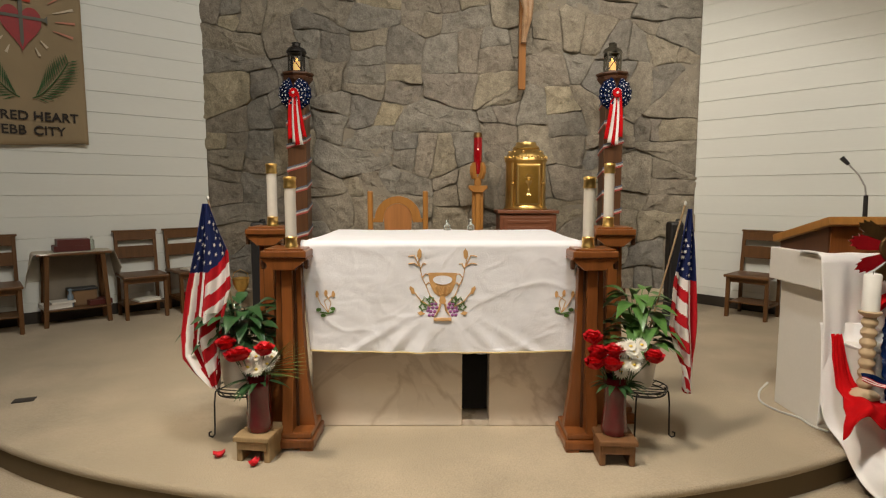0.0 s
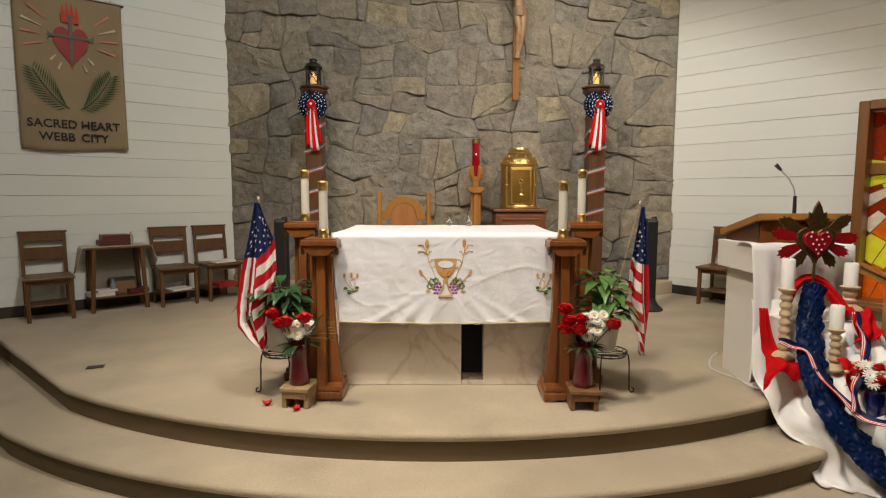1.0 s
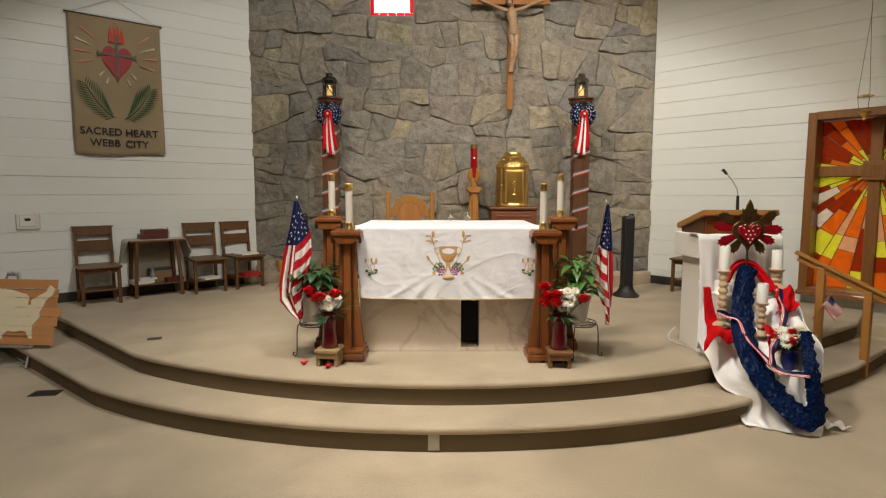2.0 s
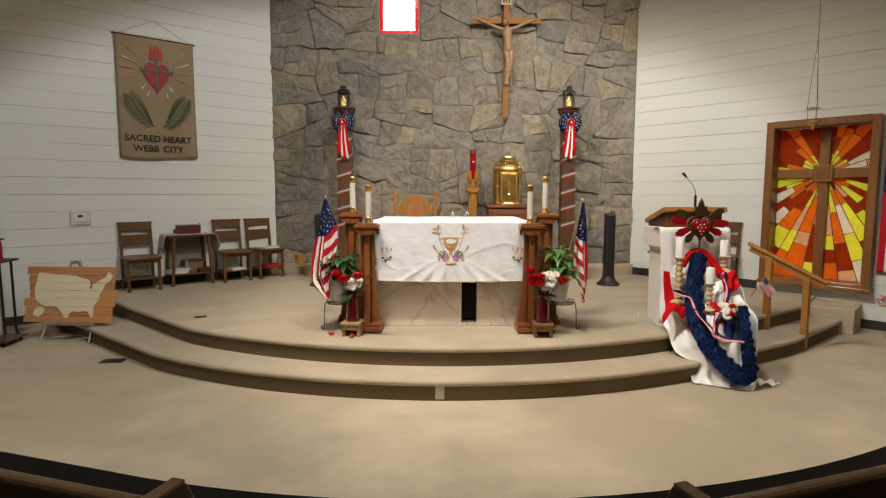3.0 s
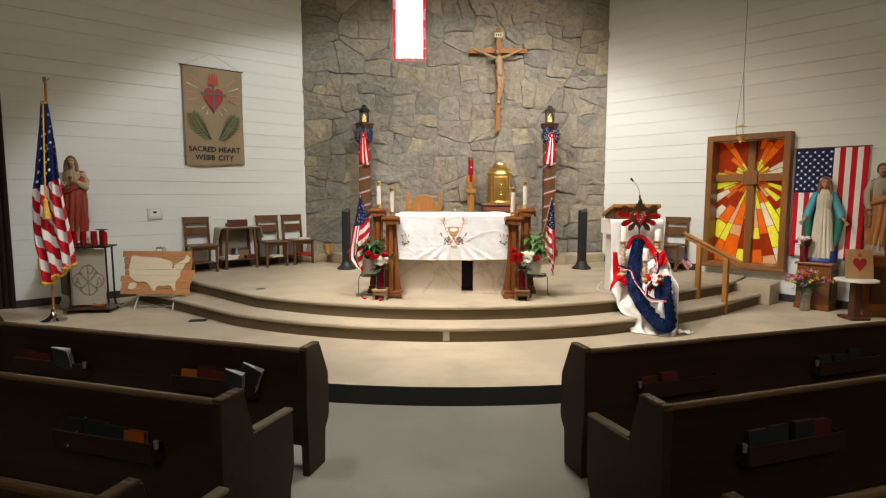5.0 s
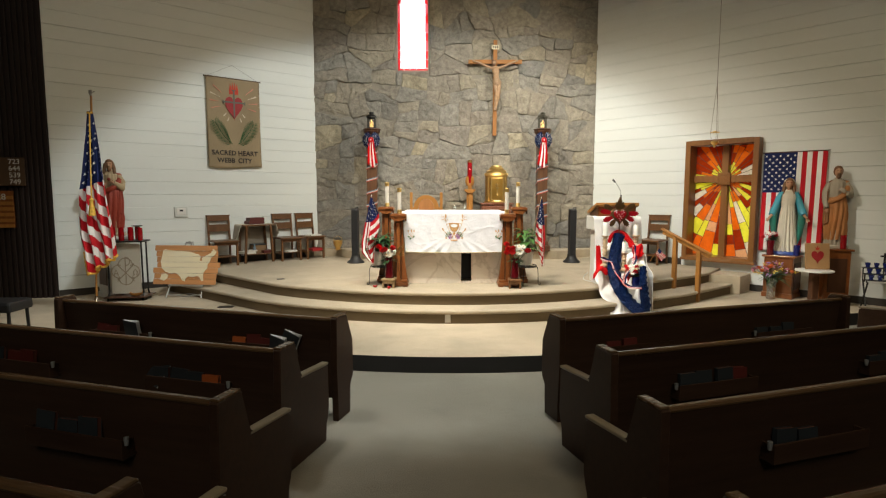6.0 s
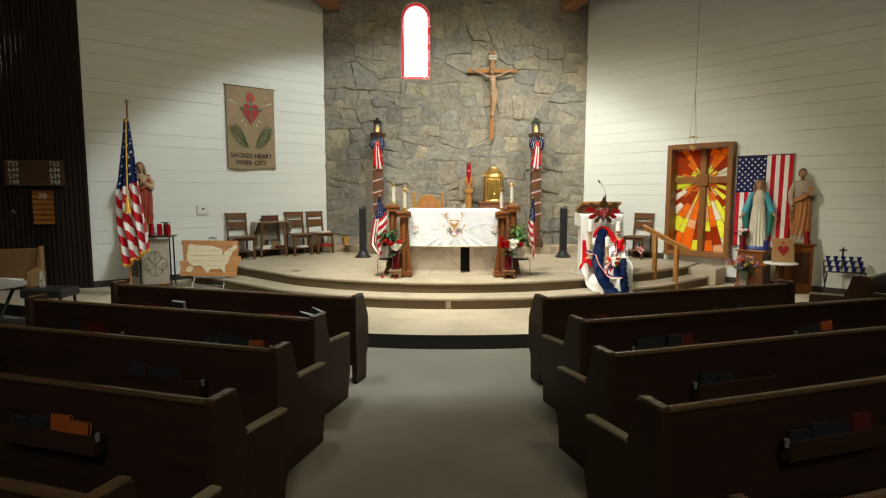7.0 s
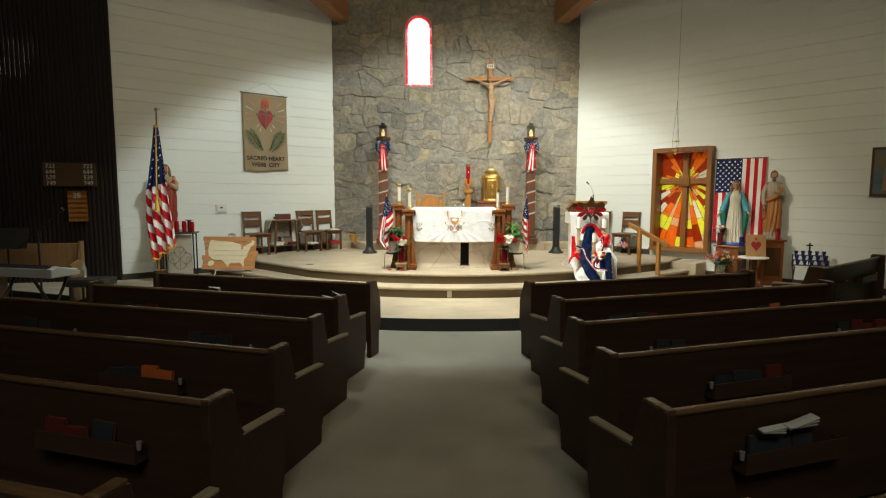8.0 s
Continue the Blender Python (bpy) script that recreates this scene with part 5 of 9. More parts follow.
# hymn boards on the dark wall
def hymn_board():
    u = DARK_WALL.to_3x3() @ Vector((-1, 0, 0))
    y = DARK_WALL.to_3x3() @ Vector((0, -1, 0))
    r = Matrix((u, y, (0, 0, 1))).transposed().to_4x4()
    base = DARK_WALL @ Vector((0.74, 0.085, 2.10))
    g = thing("hymn_board", "dark brown wooden hymn board with white numbers in two columns", "hymn board", Matrix.Translation(base) @ r)
    bm = B()
    box(bm, (0, 0.0, 0), (0.86, 0.03, 0.42), 0.006)
    part("board", bm, wood("hymn_brown", (0.075, 0.042, 0.022), 0.5), g)
    for s in (-1, 1):
        for k, t in enumerate(("723", "644", "539", "749")):
            words("number", t, 0.105, WHITE_PLASTIC, g, pose(s * 0.30, -0.0165, 0.115 - 0.10 * k, 90, 0, 0), align="CENTER")
    base = DARK_WALL @ Vector((0.64, 0.085, 1.54))
    g = thing("count_board", "light oak slatted board with white number cards", "number board", Matrix.Translation(base) @ r)
    bm = B()
    box(bm, (0, 0, 0), (0.31, 0.025, 0.55), 0.005)
    part("board", bm, OAK_DEEP, g)
    for k in range(6):
        bm = B()
        box(bm, (0, -0.016, -0.25 + 0.085 * k), (0.31, 0.012, 0.05), 0.004)
        part("slat", bm, OAK, g)
    words("number", "28", 0.13, WHITE_PLASTIC, g, pose(0.0, -0.024, 0.145, 90, 0, 0))


hymn_board()


# ---- along the left wall ----
def plain_chair(m, label):
    g = thing("wooden_chair", label, "chair", m, "brown wooden chairs along the walls")
    for s in (-1, 1):
        bm = B()
        prism(bm, [(0.0, 0.0), (0.035, 0.0), (0.03, 0.44), (0.075, 0.88), (0.045, 0.88), (0.0, 0.44)], 0.032, Matrix(((0, 1, 0, s * 0.185 - 0.016), (1, 0, 0, 0.36), (0, 0, 1, 0), (0, 0, 0, 1))), bevel=0.003)
        part("back_leg", bm, CHAIR_WOOD, g)
        bm = B()
        prism(bm, [(-0.022, 0.0), (0.014, 0.0), (0.02, 0.42), (-0.02, 0.42)], 0.036, Matrix(((0, 1, 0, s * 0.185 - 0.018), (1, 0, 0, 0.02), (0, 0, 1, 0), (0, 0, 0, 1))), bevel=0.003)
        part("front_leg", bm, CHAIR_WOOD, g)
        bm = B()
        box(bm, (s * 0.185, 0.19, 0.14), (0.02, 0.34, 0.03), 0.003)
        part("stretcher", bm, CHAIR_WOOD, g)
    bm = B()
    box(bm, (0, 0.175, 0.435), (0.43, 0.44, 0.03), 0.01)
    part("seat", bm, CHAIR_WOOD, g)
    bm = B()
    box(bm, (0, 0.02, 0.395), (0.36, 0.02, 0.055), 0.003)
    part("apron", bm, CHAIR_WOOD, g)
    for z, h, y in ((0.83, 0.09, 0.412), (0.66, 0.13, 0.396)):
        bm = B()
        box(bm, (0, y, z), (0.36, 0.02, h), 0.005, Matrix.Rotation(radians(-6), 3, "X"))
        part("back_rail", bm, CHAIR_WOOD, g)
    bm = B()
    box(bm, (0, 0.425, 0.885), (0.43, 0.045, 0.02), 0.006)
    part("crest_rail", bm, CHAIR_WOOD, g)
    bm = B()
    box(bm, (0, 0.19, 0.16), (0.35, 0.33, 0.014), 0.003)
    part("under_shelf", bm, CHAIR_WOOD, g)
    return g


plain_chair(at_wall(LEFT_WALL, 2.02, 0.475, PLATFORM), "dark brown wooden chair with two back rails against white boards")
plain_chair(at_wall(LEFT_WALL, 0.80, 0.475, PLATFORM), "dark brown wooden chair with papers on its under-shelf")
plain_chair(at_wall(LEFT_WALL, 0.27, 0.44, PLATFORM, 6), "dark brown wooden chair with a sheet of paper on it")
plain_chair(at_wall(RIGHT_WALL, 1.46, 0.47, PLATFORM), "brown wooden chair in the corner behind the lectern")
plain_chair(at_wall(RIGHT_WALL, 0.78, 0.50, PLATFORM), "brown wooden chair beside the lectern against white boards")


def side_table(m):
    g = thing("side_table", "brown wooden side table with a shelf against white boards", "table", m)
    bm = B()
    box(bm, (0, 0.15, 0.70), (0.62, 0.36, 0.024), 0.006)
    part("tabletop", bm, CHAIR_WOOD, g)
    for sx in (-1, 1):
        for y in (0.0, 0.30):
            bm = B()
            prism(bm, [(-0.02, 0), (0.02, 0), (0.02, 0.69), (-0.02, 0.69)], 0.036, pose(sx * 0.265, y - 0.018, 0, 0, -sx * 3, 0), bevel=0.003)
            part("leg", bm, CHAIR_WOOD, g)
    bm = B()
    box(bm, (0, 0.15, 0.16), (0.56, 0.34, 0.016), 0.003)
    part("shelf", bm, CHAIR_WOOD, g)
    bm = B()
    box(bm, (0, 0.325, 0.42), (0.52, 0.012, 0.50))
    part("rear_panel", bm, mat("dull_grey_panel", (0.22, 0.19, 0.15), 0.8), g)
    runner = thing("table_runner", "cream lace runner hanging off the table ends", "table runner", m @ pose(0, 0.15, 0.714))
    bm = B()

    def place(u, v):
        s = (u - 0.5) * 2
        x = 0.33 * max(-1, min(1, s * 1.6))
        drop = max(0, abs(s) - 0.625) / 0.375
        return (x + 0.06 * drop * (1 if s > 0 else -1), (v - 0.5) * 0.34 + 0.02 * drop * math.sin(v * 12), -0.30 * drop * (0.6 + 0.6 * v))
    sheet(bm, place, 40, 10, 0.003)
    part("lace", bm, mat("cream_lace", (0.52, 0.48, 0.40), 0.9), runner)
    return g


tm = at_wall(LEFT_WALL, 1.38, 0.335, PLATFORM)
side_table(tm)
for k, (x, w, d, t, c, z) in enumerate(((-0.01, 0.30, 0.22, 0.055, BOOK_RED, 0.719), (0.005, 0.27, 0.21, 0.06, BOOK_RED, 0.774))):
    g = book(tm @ pose(x, 0.06 + d / 2, z + t / 2, 90, 0, 0) @ Matrix.Translation((0, 0, -d / 2)), w, d, t, c, "thick red-brown book lying in a stack on the table", "books on the side table", True)
g = thing("bottle", "small clear bottle on the side table", "bottle", tm @ pose(0.17, 0.2, 0.719))
bm = B()
lathe(bm, [(0.022, 0), (0.024, 0.01), (0.024, 0.09), (0.01, 0.11), (0.012, 0.13), (0.01, 0.135)], seg=14)
part("body", bm, CLEAR_GLASS, g, smooth=True)
for x, w, d, t, c, z in ((-0.17, 0.24, 0.20, 0.045, PAPER, 0.169), (0.19, 0.20, 0.18, 0.05, BOOK_RED, 0.169), (-0.12, 0.20, 0.16, 0.02, PAPER, 0.215)):
    book(tm @ pose(x, 0.04 + d / 2, z + t / 2, 90, 0, 8) @ Matrix.Translation((0, 0, -d / 2)), w, d, t, c, "book lying on the table's lower shelf", "books on the side table", c is not PAPER)
g = thing("spray_bottle", "small blue-grey bottle on the table's lower shelf", "bottle", tm @ pose(-0.05, 0.1, 0.169))
bm = B()
lathe(bm, [(0.024, 0), (0.026, 0.01), (0.026, 0.11), (0.012, 0.135), (0.012, 0.155), (0.018, 0.16), (0.018, 0.175), (0.005, 0.18)], seg=14)
part("body", bm, mat("blue_grey_plastic", (0.18, 0.24, 0.30), 0.35), g, smooth=True)
g = thing("carton", "brown cardboard box on the table's lower shelf", "box", tm @ pose(0.06, 0.2, 0.169))
bm = B()
box(bm, (0, 0, 0.075), (0.24, 0.16, 0.15), 0.004)
part("body", bm, mat("brown_card", (0.20, 0.12, 0.06), 0.8), g)
bm = B()
box(bm, (0, 0, 0.157), (0.255, 0.175, 0.022), 0.004)
part("lid", bm, BOOK_DARK, g)
for s, dx, w, z, c, lab in ((0.80, 0.02, 0.22, 0.168, PAPER, "loose white papers on the chair's under-shelf"), (0.27, 0.0, 0.26, 0.452, PAPER, "sheet of white paper on the chair seat"), (0.27, 0.02, 0.24, 0.168, DARK_RED, "red folder on the chair's under-shelf")):
    g = thing("papers", lab, "papers", at_wall(LEFT_WALL, s, 0.46, PLATFORM) @ pose(dx, 0.12, z, 0, 0, 12))
    bm = B()
    box(bm, (0, 0, 0.01), (w, 0.19, 0.02 if c is PAPER else 0.05), 0.002)
    part("stack", bm, c, g)
    bm = B()
    box(bm, (0.02, 0.01, 0.023 if c is PAPER else 0.038), (w * 0.9, 0.17, 0.004), 0.001, Matrix.Rotation(0.2, 3, "Z"))
    part("top_sheet", bm, c, g)


# ---- banner on the left wall ----
def banner():
    W, H = 0.97, 1.60
    g = thing("wall_banner", "brown burlap banner with a red heart, palm branches and lettering", "banner", at_wall(LEFT_WALL, 1.655, 0.045, 2.25))
    bm = B()
    sheet(bm, lambda u, v: ((u - 0.5) * W, -0.012 * math.sin(v * 5 + u * 2) * (1 - v) - 0.01 * math.sin(u * 8) * (1 - v), H * v - 0.02 * (1 - v) * math.sin(u * 5)), 24, 30, 0.005)
    part("cloth", bm, BURLAP, g)
    bm = B()
    rod(bm, (-W / 2 - 0.03, 0.005, H), (W / 2 + 0.03, 0.005, H), 0.011)
    part("rod", bm, OAK_DARK, g)
    bm = B()
    for s in (-1, 1):
        rod(bm, (s * (W / 2 - 0.02), 0.005, H), (0, 0.02, H + 0.24), 0.003, seg=5)
    part("cord", bm, GREY_METAL, g)

    def flat(outline, mt, name, lift, label=""):
        b = B()
        prism(b, outline, 0.004, pose(0, -0.020 - lift, 0))
        return part(name, b, mt, g, label)
    hz = 1.10
    heart = []
    for k in range(40):
        t = 2 * math.pi * k / 40
        heart.append((0.0100 * 16 * math.sin(t) ** 3, hz + 0.0145 * (13 * math.cos(t) - 5 * math.cos(2 * t) - 2 * math.cos(3 * t) - math.cos(4 * t))))
    flat(heart, DARK_RED, "heart", 0.0, "painted red heart")
    grey = mat("grey_green_paint", (0.13, 0.13, 0.11), 0.8)
    flat([(-0.014, hz - 0.15), (0.0, hz - 0.20), (0.014, hz - 0.15), (0.016, hz + 0.27), (0.045, hz + 0.30), (-0.045, hz + 0.30), (-0.016, hz + 0.27)], grey, "cross_upright", 0.006)
    flat([(-0.18, hz + 0.060), (-0.205, hz + 0.035), (-0.205, hz + 0.115), (-0.18, hz + 0.088), (0.18, hz + 0.088), (0.205, hz + 0.115), (0.205, hz + 0.035), (0.18, hz + 0.060)], grey, "cross_arm", 0.010)
    fl = []
    for k in range(9):
        fl.append((-0.08 + 0.16 * k / 8, hz + (0.30 if k % 2 == 0 else 0.40 + 0.05 * (1 - abs(k - 4) / 4))))
    flat([(-0.08, hz + 0.22)] + fl + [(0.08, hz + 0.22)], FLAME_RED, "flames", 0.003, "painted red flames")
    for s in (-1, 1):
        for a, r0, r1 in ((5, 0.27, 0.43), (22, 0.27, 0.45), (40, 0.28, 0.47), (-14, 0.25, 0.42), (-50, 0.22, 0.30), (-68, 0.26, 0.34)):
            c, q = math.cos(radians(a)), math.sin(radians(a))
            x0, z0, x1, z1 = s * r0 * c, hz + 0.05 + r0 * q, s * r1 * c, hz + 0.05 + r1 * q
            nx, nz = -q * 0.012, s * c * 0.012
            flat([(x0 - nx * 0.3, z0 - nz * 0.3), (x1 - nx, z1 - nz), (x1 + nx, z1 + nz), (x0 + nx * 0.3, z0 + nz * 0.3)], SALMON if a not in (22, -50, -68) else PALE_RAY, "ray", 0.0)
        # palm branch
        spine = [(s * (0.05 + 0.33 * t - 0.03 * t * t), 0.435 + 0.02 * math.sin(3 * t) + 0.37 * t ** 1.6) for t in [k / 16 for k in range(17)]]
        b = B()
        for k in range(1, 17):
            x, z = spine[k]
            dx, dz = spine[k][0] - spine[k - 1][0], spine[k][1] - spine[k - 1][1]
            L = math.hypot(dx, dz)
            dx, dz = dx / L, dz / L
            for side in (-1, 1):
                ln = 0.175 * math.sin(math.pi * (0.14 + 0.78 * k / 17)) + 0.025
                a = radians(44) * side
                ex, ez = dx * math.cos(a) - dz * math.sin(a), dx * math.sin(a) + dz * math.cos(a)
                px, pz = -ez * 0.0058, ex * 0.0058
                prism(b, [(x, z), (x + ex * ln * 0.5 + px, z + ez * ln * 0.5 + pz), (x + ex * ln, z + ez * ln), (x + ex * ln * 0.5 - px, z + ez * ln * 0.5 - pz)], 0.003, pose(0, -0.026, 0))
        tube(b, [(x, -0.024, z) for x, z in spine], 0.005, 5)
        part("palm_branch", b, PALM_GREEN, g, "painted green palm branch")
    for text, x, z in (("SACRED", -0.21, 0.225), ("HEART", 0.225, 0.225), ("WEBB", -0.175, 0.09), ("CITY", 0.165, 0.09)):
        words("lettering", text, 0.120, INK, g, pose(x, -0.026, z, 90, 0, 0), 0.002, spacing=1.03, stretch=0.97, bold=0.0022)


banner()
g = thing("thermostat", "white plastic thermostat box on the white boards", "thermostat", at_wall(LEFT_WALL, 2.63, 0.02, 1.46))
bm = B()
box(bm, (0, 0, 0), (0.225, 0.035, 0.185), 0.014)
part("plate", bm, WHITE_PLASTIC, g)
bm = B()
box(bm, (-0.005, -0.022, 0.005), (0.15, 0.02, 0.115), 0.008)
part("cover", bm, WHITE_PAINT, g)
bm = B()
box(bm, (-0.005, -0.034, 0.022), (0.055, 0.004, 0.03), 0.002)
part("dial", bm, BLACK_PLASTIC, g)
g = thing("outlet", "white wall socket plate on the curved step riser", "socket", pose(-0.10, CY - math.sqrt(5.05 ** 2 - 0.065 ** 2) - 0.004, FLOOR + 0.012, 0, 0, 0))
bm = B()
box(bm, (0, 0, 0.058), (0.072, 0.012, 0.112), 0.004)
part("plate", bm, mat("beige_plastic", (0.48, 0.44, 0.37), 0.5), g)


# ---- flags ----
def drape(rows):
    """A hanging cloth: three lines (top edge, under the canton, bottom edge), each through four points from hoist to fly."""
    us, vs = (0.0, 0.4, 0.7, 1.0), (0.0, 0.54, 1.0)

    def weight(ts, k, t):
        w = 1.0
        for j, o in enumerate(ts):
            if j != k:
                w *= (t - o) / (ts[k] - o)
        return w

    def place(u, v):
        return sum((weight(vs, i, v) * weight(us, j, u) * Vector(rows[i][j]) for i in range(3) for j in range(4)), Vector())
    return place


def flag(m, name, label, corners, folds, deep, fringe=False, group="", pole=None, twist=0.0, lines=None, star=1.0):
    """corners: hoist top, hoist bottom, fly bottom, fly top, or the lines of a drape; folds: waves across the cloth."""
    g = thing(name, label, "flag", m, group)
    if lines:
        hang = drape(lines)
        A, Bc = Vector(lines[0][0]), Vector(lines[2][0])

        def place(u, v):
            a = (v * folds - 0.3 * u) * 2 * math.pi + twist
            k = deep * (0.15 + 0.85 * min(1, 0.25 + u))
            return hang(u, v) + Vector((0.45 * k * math.cos(a), k * math.sin(a) + 0.3 * k * math.sin(2.3 * a + 1), 0.0))
    else:
        A, Bc, C, D = (Vector(c) for c in corners)
        nrm = (D - A).cross(Bc - A).normalized()

        def place(u, v):
            p = A * (1 - u) * (1 - v) + Bc * (1 - u) * v + C * u * v + D * u * (1 - v)
            w = math.sin((v * folds + 0.4 * u) * 2 * math.pi + twist)
            return p + nrm * deep * (0.25 + 0.75 * u) * w
    bm = B()
    p, n = sheet(bm, place, 40, 52, 0.004, lambda u, v: 2 if u < 0.4 and v < 7 / 13 else int(v * 13) % 2)
    cloth = part("cloth", bm, (FLAG_RED, FLAG_WHITE, FLAG_BLUE), g)
    size = (Bc - A).length
    bm = B()
    pts = star_points(5, 0.0155 * size * star)
    for r in range(9):
        for c in range(6 if r % 2 == 0 else 5):
            u = 0.4 * ((c + (0.5 if r % 2 == 0 else 1.0)) / 6)
            v = 7 / 13 * (r + 0.7) / 9.4
            o = place(u, v)
            eu, ev = (place(u + 0.01, v) - o).normalized(), (place(u, v + 0.01) - o).normalized()
            nn = eu.cross(ev).normalized()
            for lift in (0.0035, -0.0035):
                vs = [bm.verts.new(o + nn * lift + eu * x + ev * z) for x, z in pts]
                bm.faces.new(vs if lift > 0 else vs[::-1])
    tagged(part("stars", bm, FLAG_WHITE, cloth, "white stars"), kind="stuff")
    if fringe:
        bm = B()
        edge = [place(k / 40, 1) for k in range(41)] + [place(1, 1 - k / 40) for k in range(41)] + [place(1 - k / 40, 0) for k in range(41)]
        tube(bm, edge, [0.018 + 0.004 * math.sin(k * 2.3) for k in range(len(edge))], 6)
        part("fringe", bm, GOLD_FRINGE, cloth, "gold fringe")
    if pole:
        bm = B()
        rod(bm, pole[0], pole[1], pole[2])
        part("pole", bm, pole[3], g)
    return g


# flags gathered into hanging pleats
def gathered_flag(g, near, far, depth, pleats, dip, period, slope, star, y0, rows=10, dye=None):
    """s runs across the hanging cloth, h from the pole top to the tip; near and far are its two edges."""
    def edge(pts, h):
        q = h * (len(pts) - 1)
        k = min(int(q), len(pts) - 2)
        a, b, t = pts[k], pts[k + 1], q - k
        return Vector((a[0] + (b[0] - a[0]) * t, 0, a[1] + (b[1] - a[1]) * t))

    def place(s, h):
        p = edge(near, h).lerp(edge(far, h), s)
        a = 2 * math.pi * (pleats * s - 0.12 + 0.10 * math.sin(3 * h))
        d = depth * (0.27 + 0.73 * h)
        p.y = y0 - d * math.cos(a) - 0.35 * d * math.cos(2.6 * a + 5 * h) - 0.3 * depth * h * math.sin(9 * h + 4 * s)
        p.x += 0.25 * d * math.sin(a)
        p.z -= 0.65 * depth * h ** 6 * (1 - math.cos(2 * a)) * 0.5
        return p

    def colour(s, h):
        if dye:
            return dye(s, (near[0][1] - edge(near, h).lerp(edge(far, h), s).z) / (near[0][1] - min(near[-1][1], far[-1][1])))
        if h < dip[0] + (dip[1] - dip[0]) * max(0.0, 1 - abs(s - 0.42) / 0.42):
            return 2
        w = (s + 0.02) * pleats
        q = (h - slope * (w - math.floor(w)) - 0.03 * math.floor(w)) / period
        return 0 if (q - math.floor(q)) < 0.54 else 1
    bm = B()
    sheet(bm, place, 66, 190, 0.003, colour)
    cloth = part("cloth", bm, (FLAG_RED, FLAG_WHITE, FLAG_BLUE), g)
    bm = B()
    pts = star_points(5, star)
    for r in range(rows):
        h = 0.075 + (dip[1] - 0.10) * r / (rows - 1)
        n = 2 if r < 3 else 3 if r < 6 else 4
        for c in range(n):
            s = (c + (0.3 if r % 2 else 0.65)) / n
            if s > 0.96 or colour(s, h + 0.02) != 2:
                continue
            o = place(s, h)
            eu, ev = (place(s + 0.01, h) - o).normalized(), (place(s, h + 0.01) - o).normalized()
            nn = eu.cross(ev).normalized()
            for lift in (0.004, -0.004):
                vs = [bm.verts.new(o + nn * lift + eu * x * 0.8 + ev * z) for x, z in pts]
                bm.faces.new(vs if lift > 0 else vs[::-1])
    tagged(part("stars", bm, FLAG_WHITE, cloth, "white stars"), kind="stuff")
    return place, cloth


# big flag on its floor stand
def standing_flag():
    g = thing("standing_flag", "large fringed flag hanging limp from a floor pole", "flag", pose(-5.06, 2.88, FLOOR))
    near = [(0.044, 2.73), (0.012, 2.41), (-0.030, 2.12), (-0.080, 1.84), (-0.138, 1.62), (-0.149, 1.33), (-0.140, 1.05), (-0.085, 0.80), (-0.062, 0.50)]
    far = [(0.098, 2.73), (0.133, 2.47), (0.166, 2.23), (0.196, 1.99), (0.226, 1.75), (0.248, 1.50), (0.272, 1.25), (0.297, 1.00), (0.321, 0.77)]
    
    def dye(s, h):
        if h < 0.475 - 0.06 * s:
            return 2
        q = (h - 0.33 * s) / 0.128
        return 0 if q - math.floor(q) < 0.52 else 1
    place, cloth = gathered_flag(g, near, far, 0.068, 2.9, (0.385, 0.485), 0.152, 0.115, 0.026, -0.07, 13, dye)
    bm = B()
    rim = [place(0, 0.87 + 0.13 * k / 14) for k in range(15)] + [place(k / 40, 1) for k in range(1, 41)]
    tube(bm, rim, [0.017 + 0.004 * math.sin(k * 2.3) for k in range(len(rim))], 6)
    part("fringe", bm, GOLD_FRINGE, cloth, "gold fringe")
    bm = B()
    tube(bm, [place(k / 8, 0.012) + Vector((0, -0.008, 0.01)) for k in range(9)], 0.016, 6)
    part("top_fringe", bm, GOLD_FRINGE, cloth, "gold fringe")
    bm = B()
    rod(bm, (-0.030, -0.02, 0.05), (0.066, -0.02, 2.95), 0.014)
    part("pole", bm, OAK, g)
    return g


g = standing_flag()
bm = B()
lathe(bm, [(0.15, 0), (0.15, 0.012), (0.10, 0.035), (0.05, 0.06), (0.03, 0.09), (0.02, 0.16)], at=(-0.030, -0.02, 0), seg=24)
part("base", bm, CHROME, g, "chrome floor base", True)
bm = B()
blob(bm, (0.066, -0.02, 2.96), 0.020)
box(bm, (0.060, -0.02, 3.00), (0.05, 0.012, 0.06), 0.006)
rod(bm, (0.066, -0.02, 2.98), (0.13, -0.03, 3.01), 0.006, seg=6)
part("finial", bm, GREY_METAL, g)
bm = B()
tube(bm, [(0.098, -0.13, 2.70), (0.100, -0.16, 2.3), (0.096, -0.18, 1.85), (0.092, -0.19, 1.50)], 0.009, 6)
lathe(bm, [(0.012, 0.24), (0.03, 0.22), (0.022, 0.19), (0.035, 0.10), (0.045, 0.0)], at=(0.089, -0.19, 1.31), seg=12)
part("tassel", bm, GOLD_FRINGE, g, "gold cord and tassel")

# flag hung upright on the right wall
g = flag(at_wall(RIGHT_WALL, 3.615, 0.05, 0), "wall_flag", "flag hung with upright stripes on the white board wall", ((-0.435, 0, 2.43), (0.435, 0, 2.43), (0.42, 0, 0.86), (-0.445, 0, 0.86)), 2.0, 0.014, star=1.75)
bm = B()
rod(bm, (-0.46, 0.0, 2.435), (0.46, 0.0, 2.435), 0.009)
part("rod", bm, OAK_DARK, g)

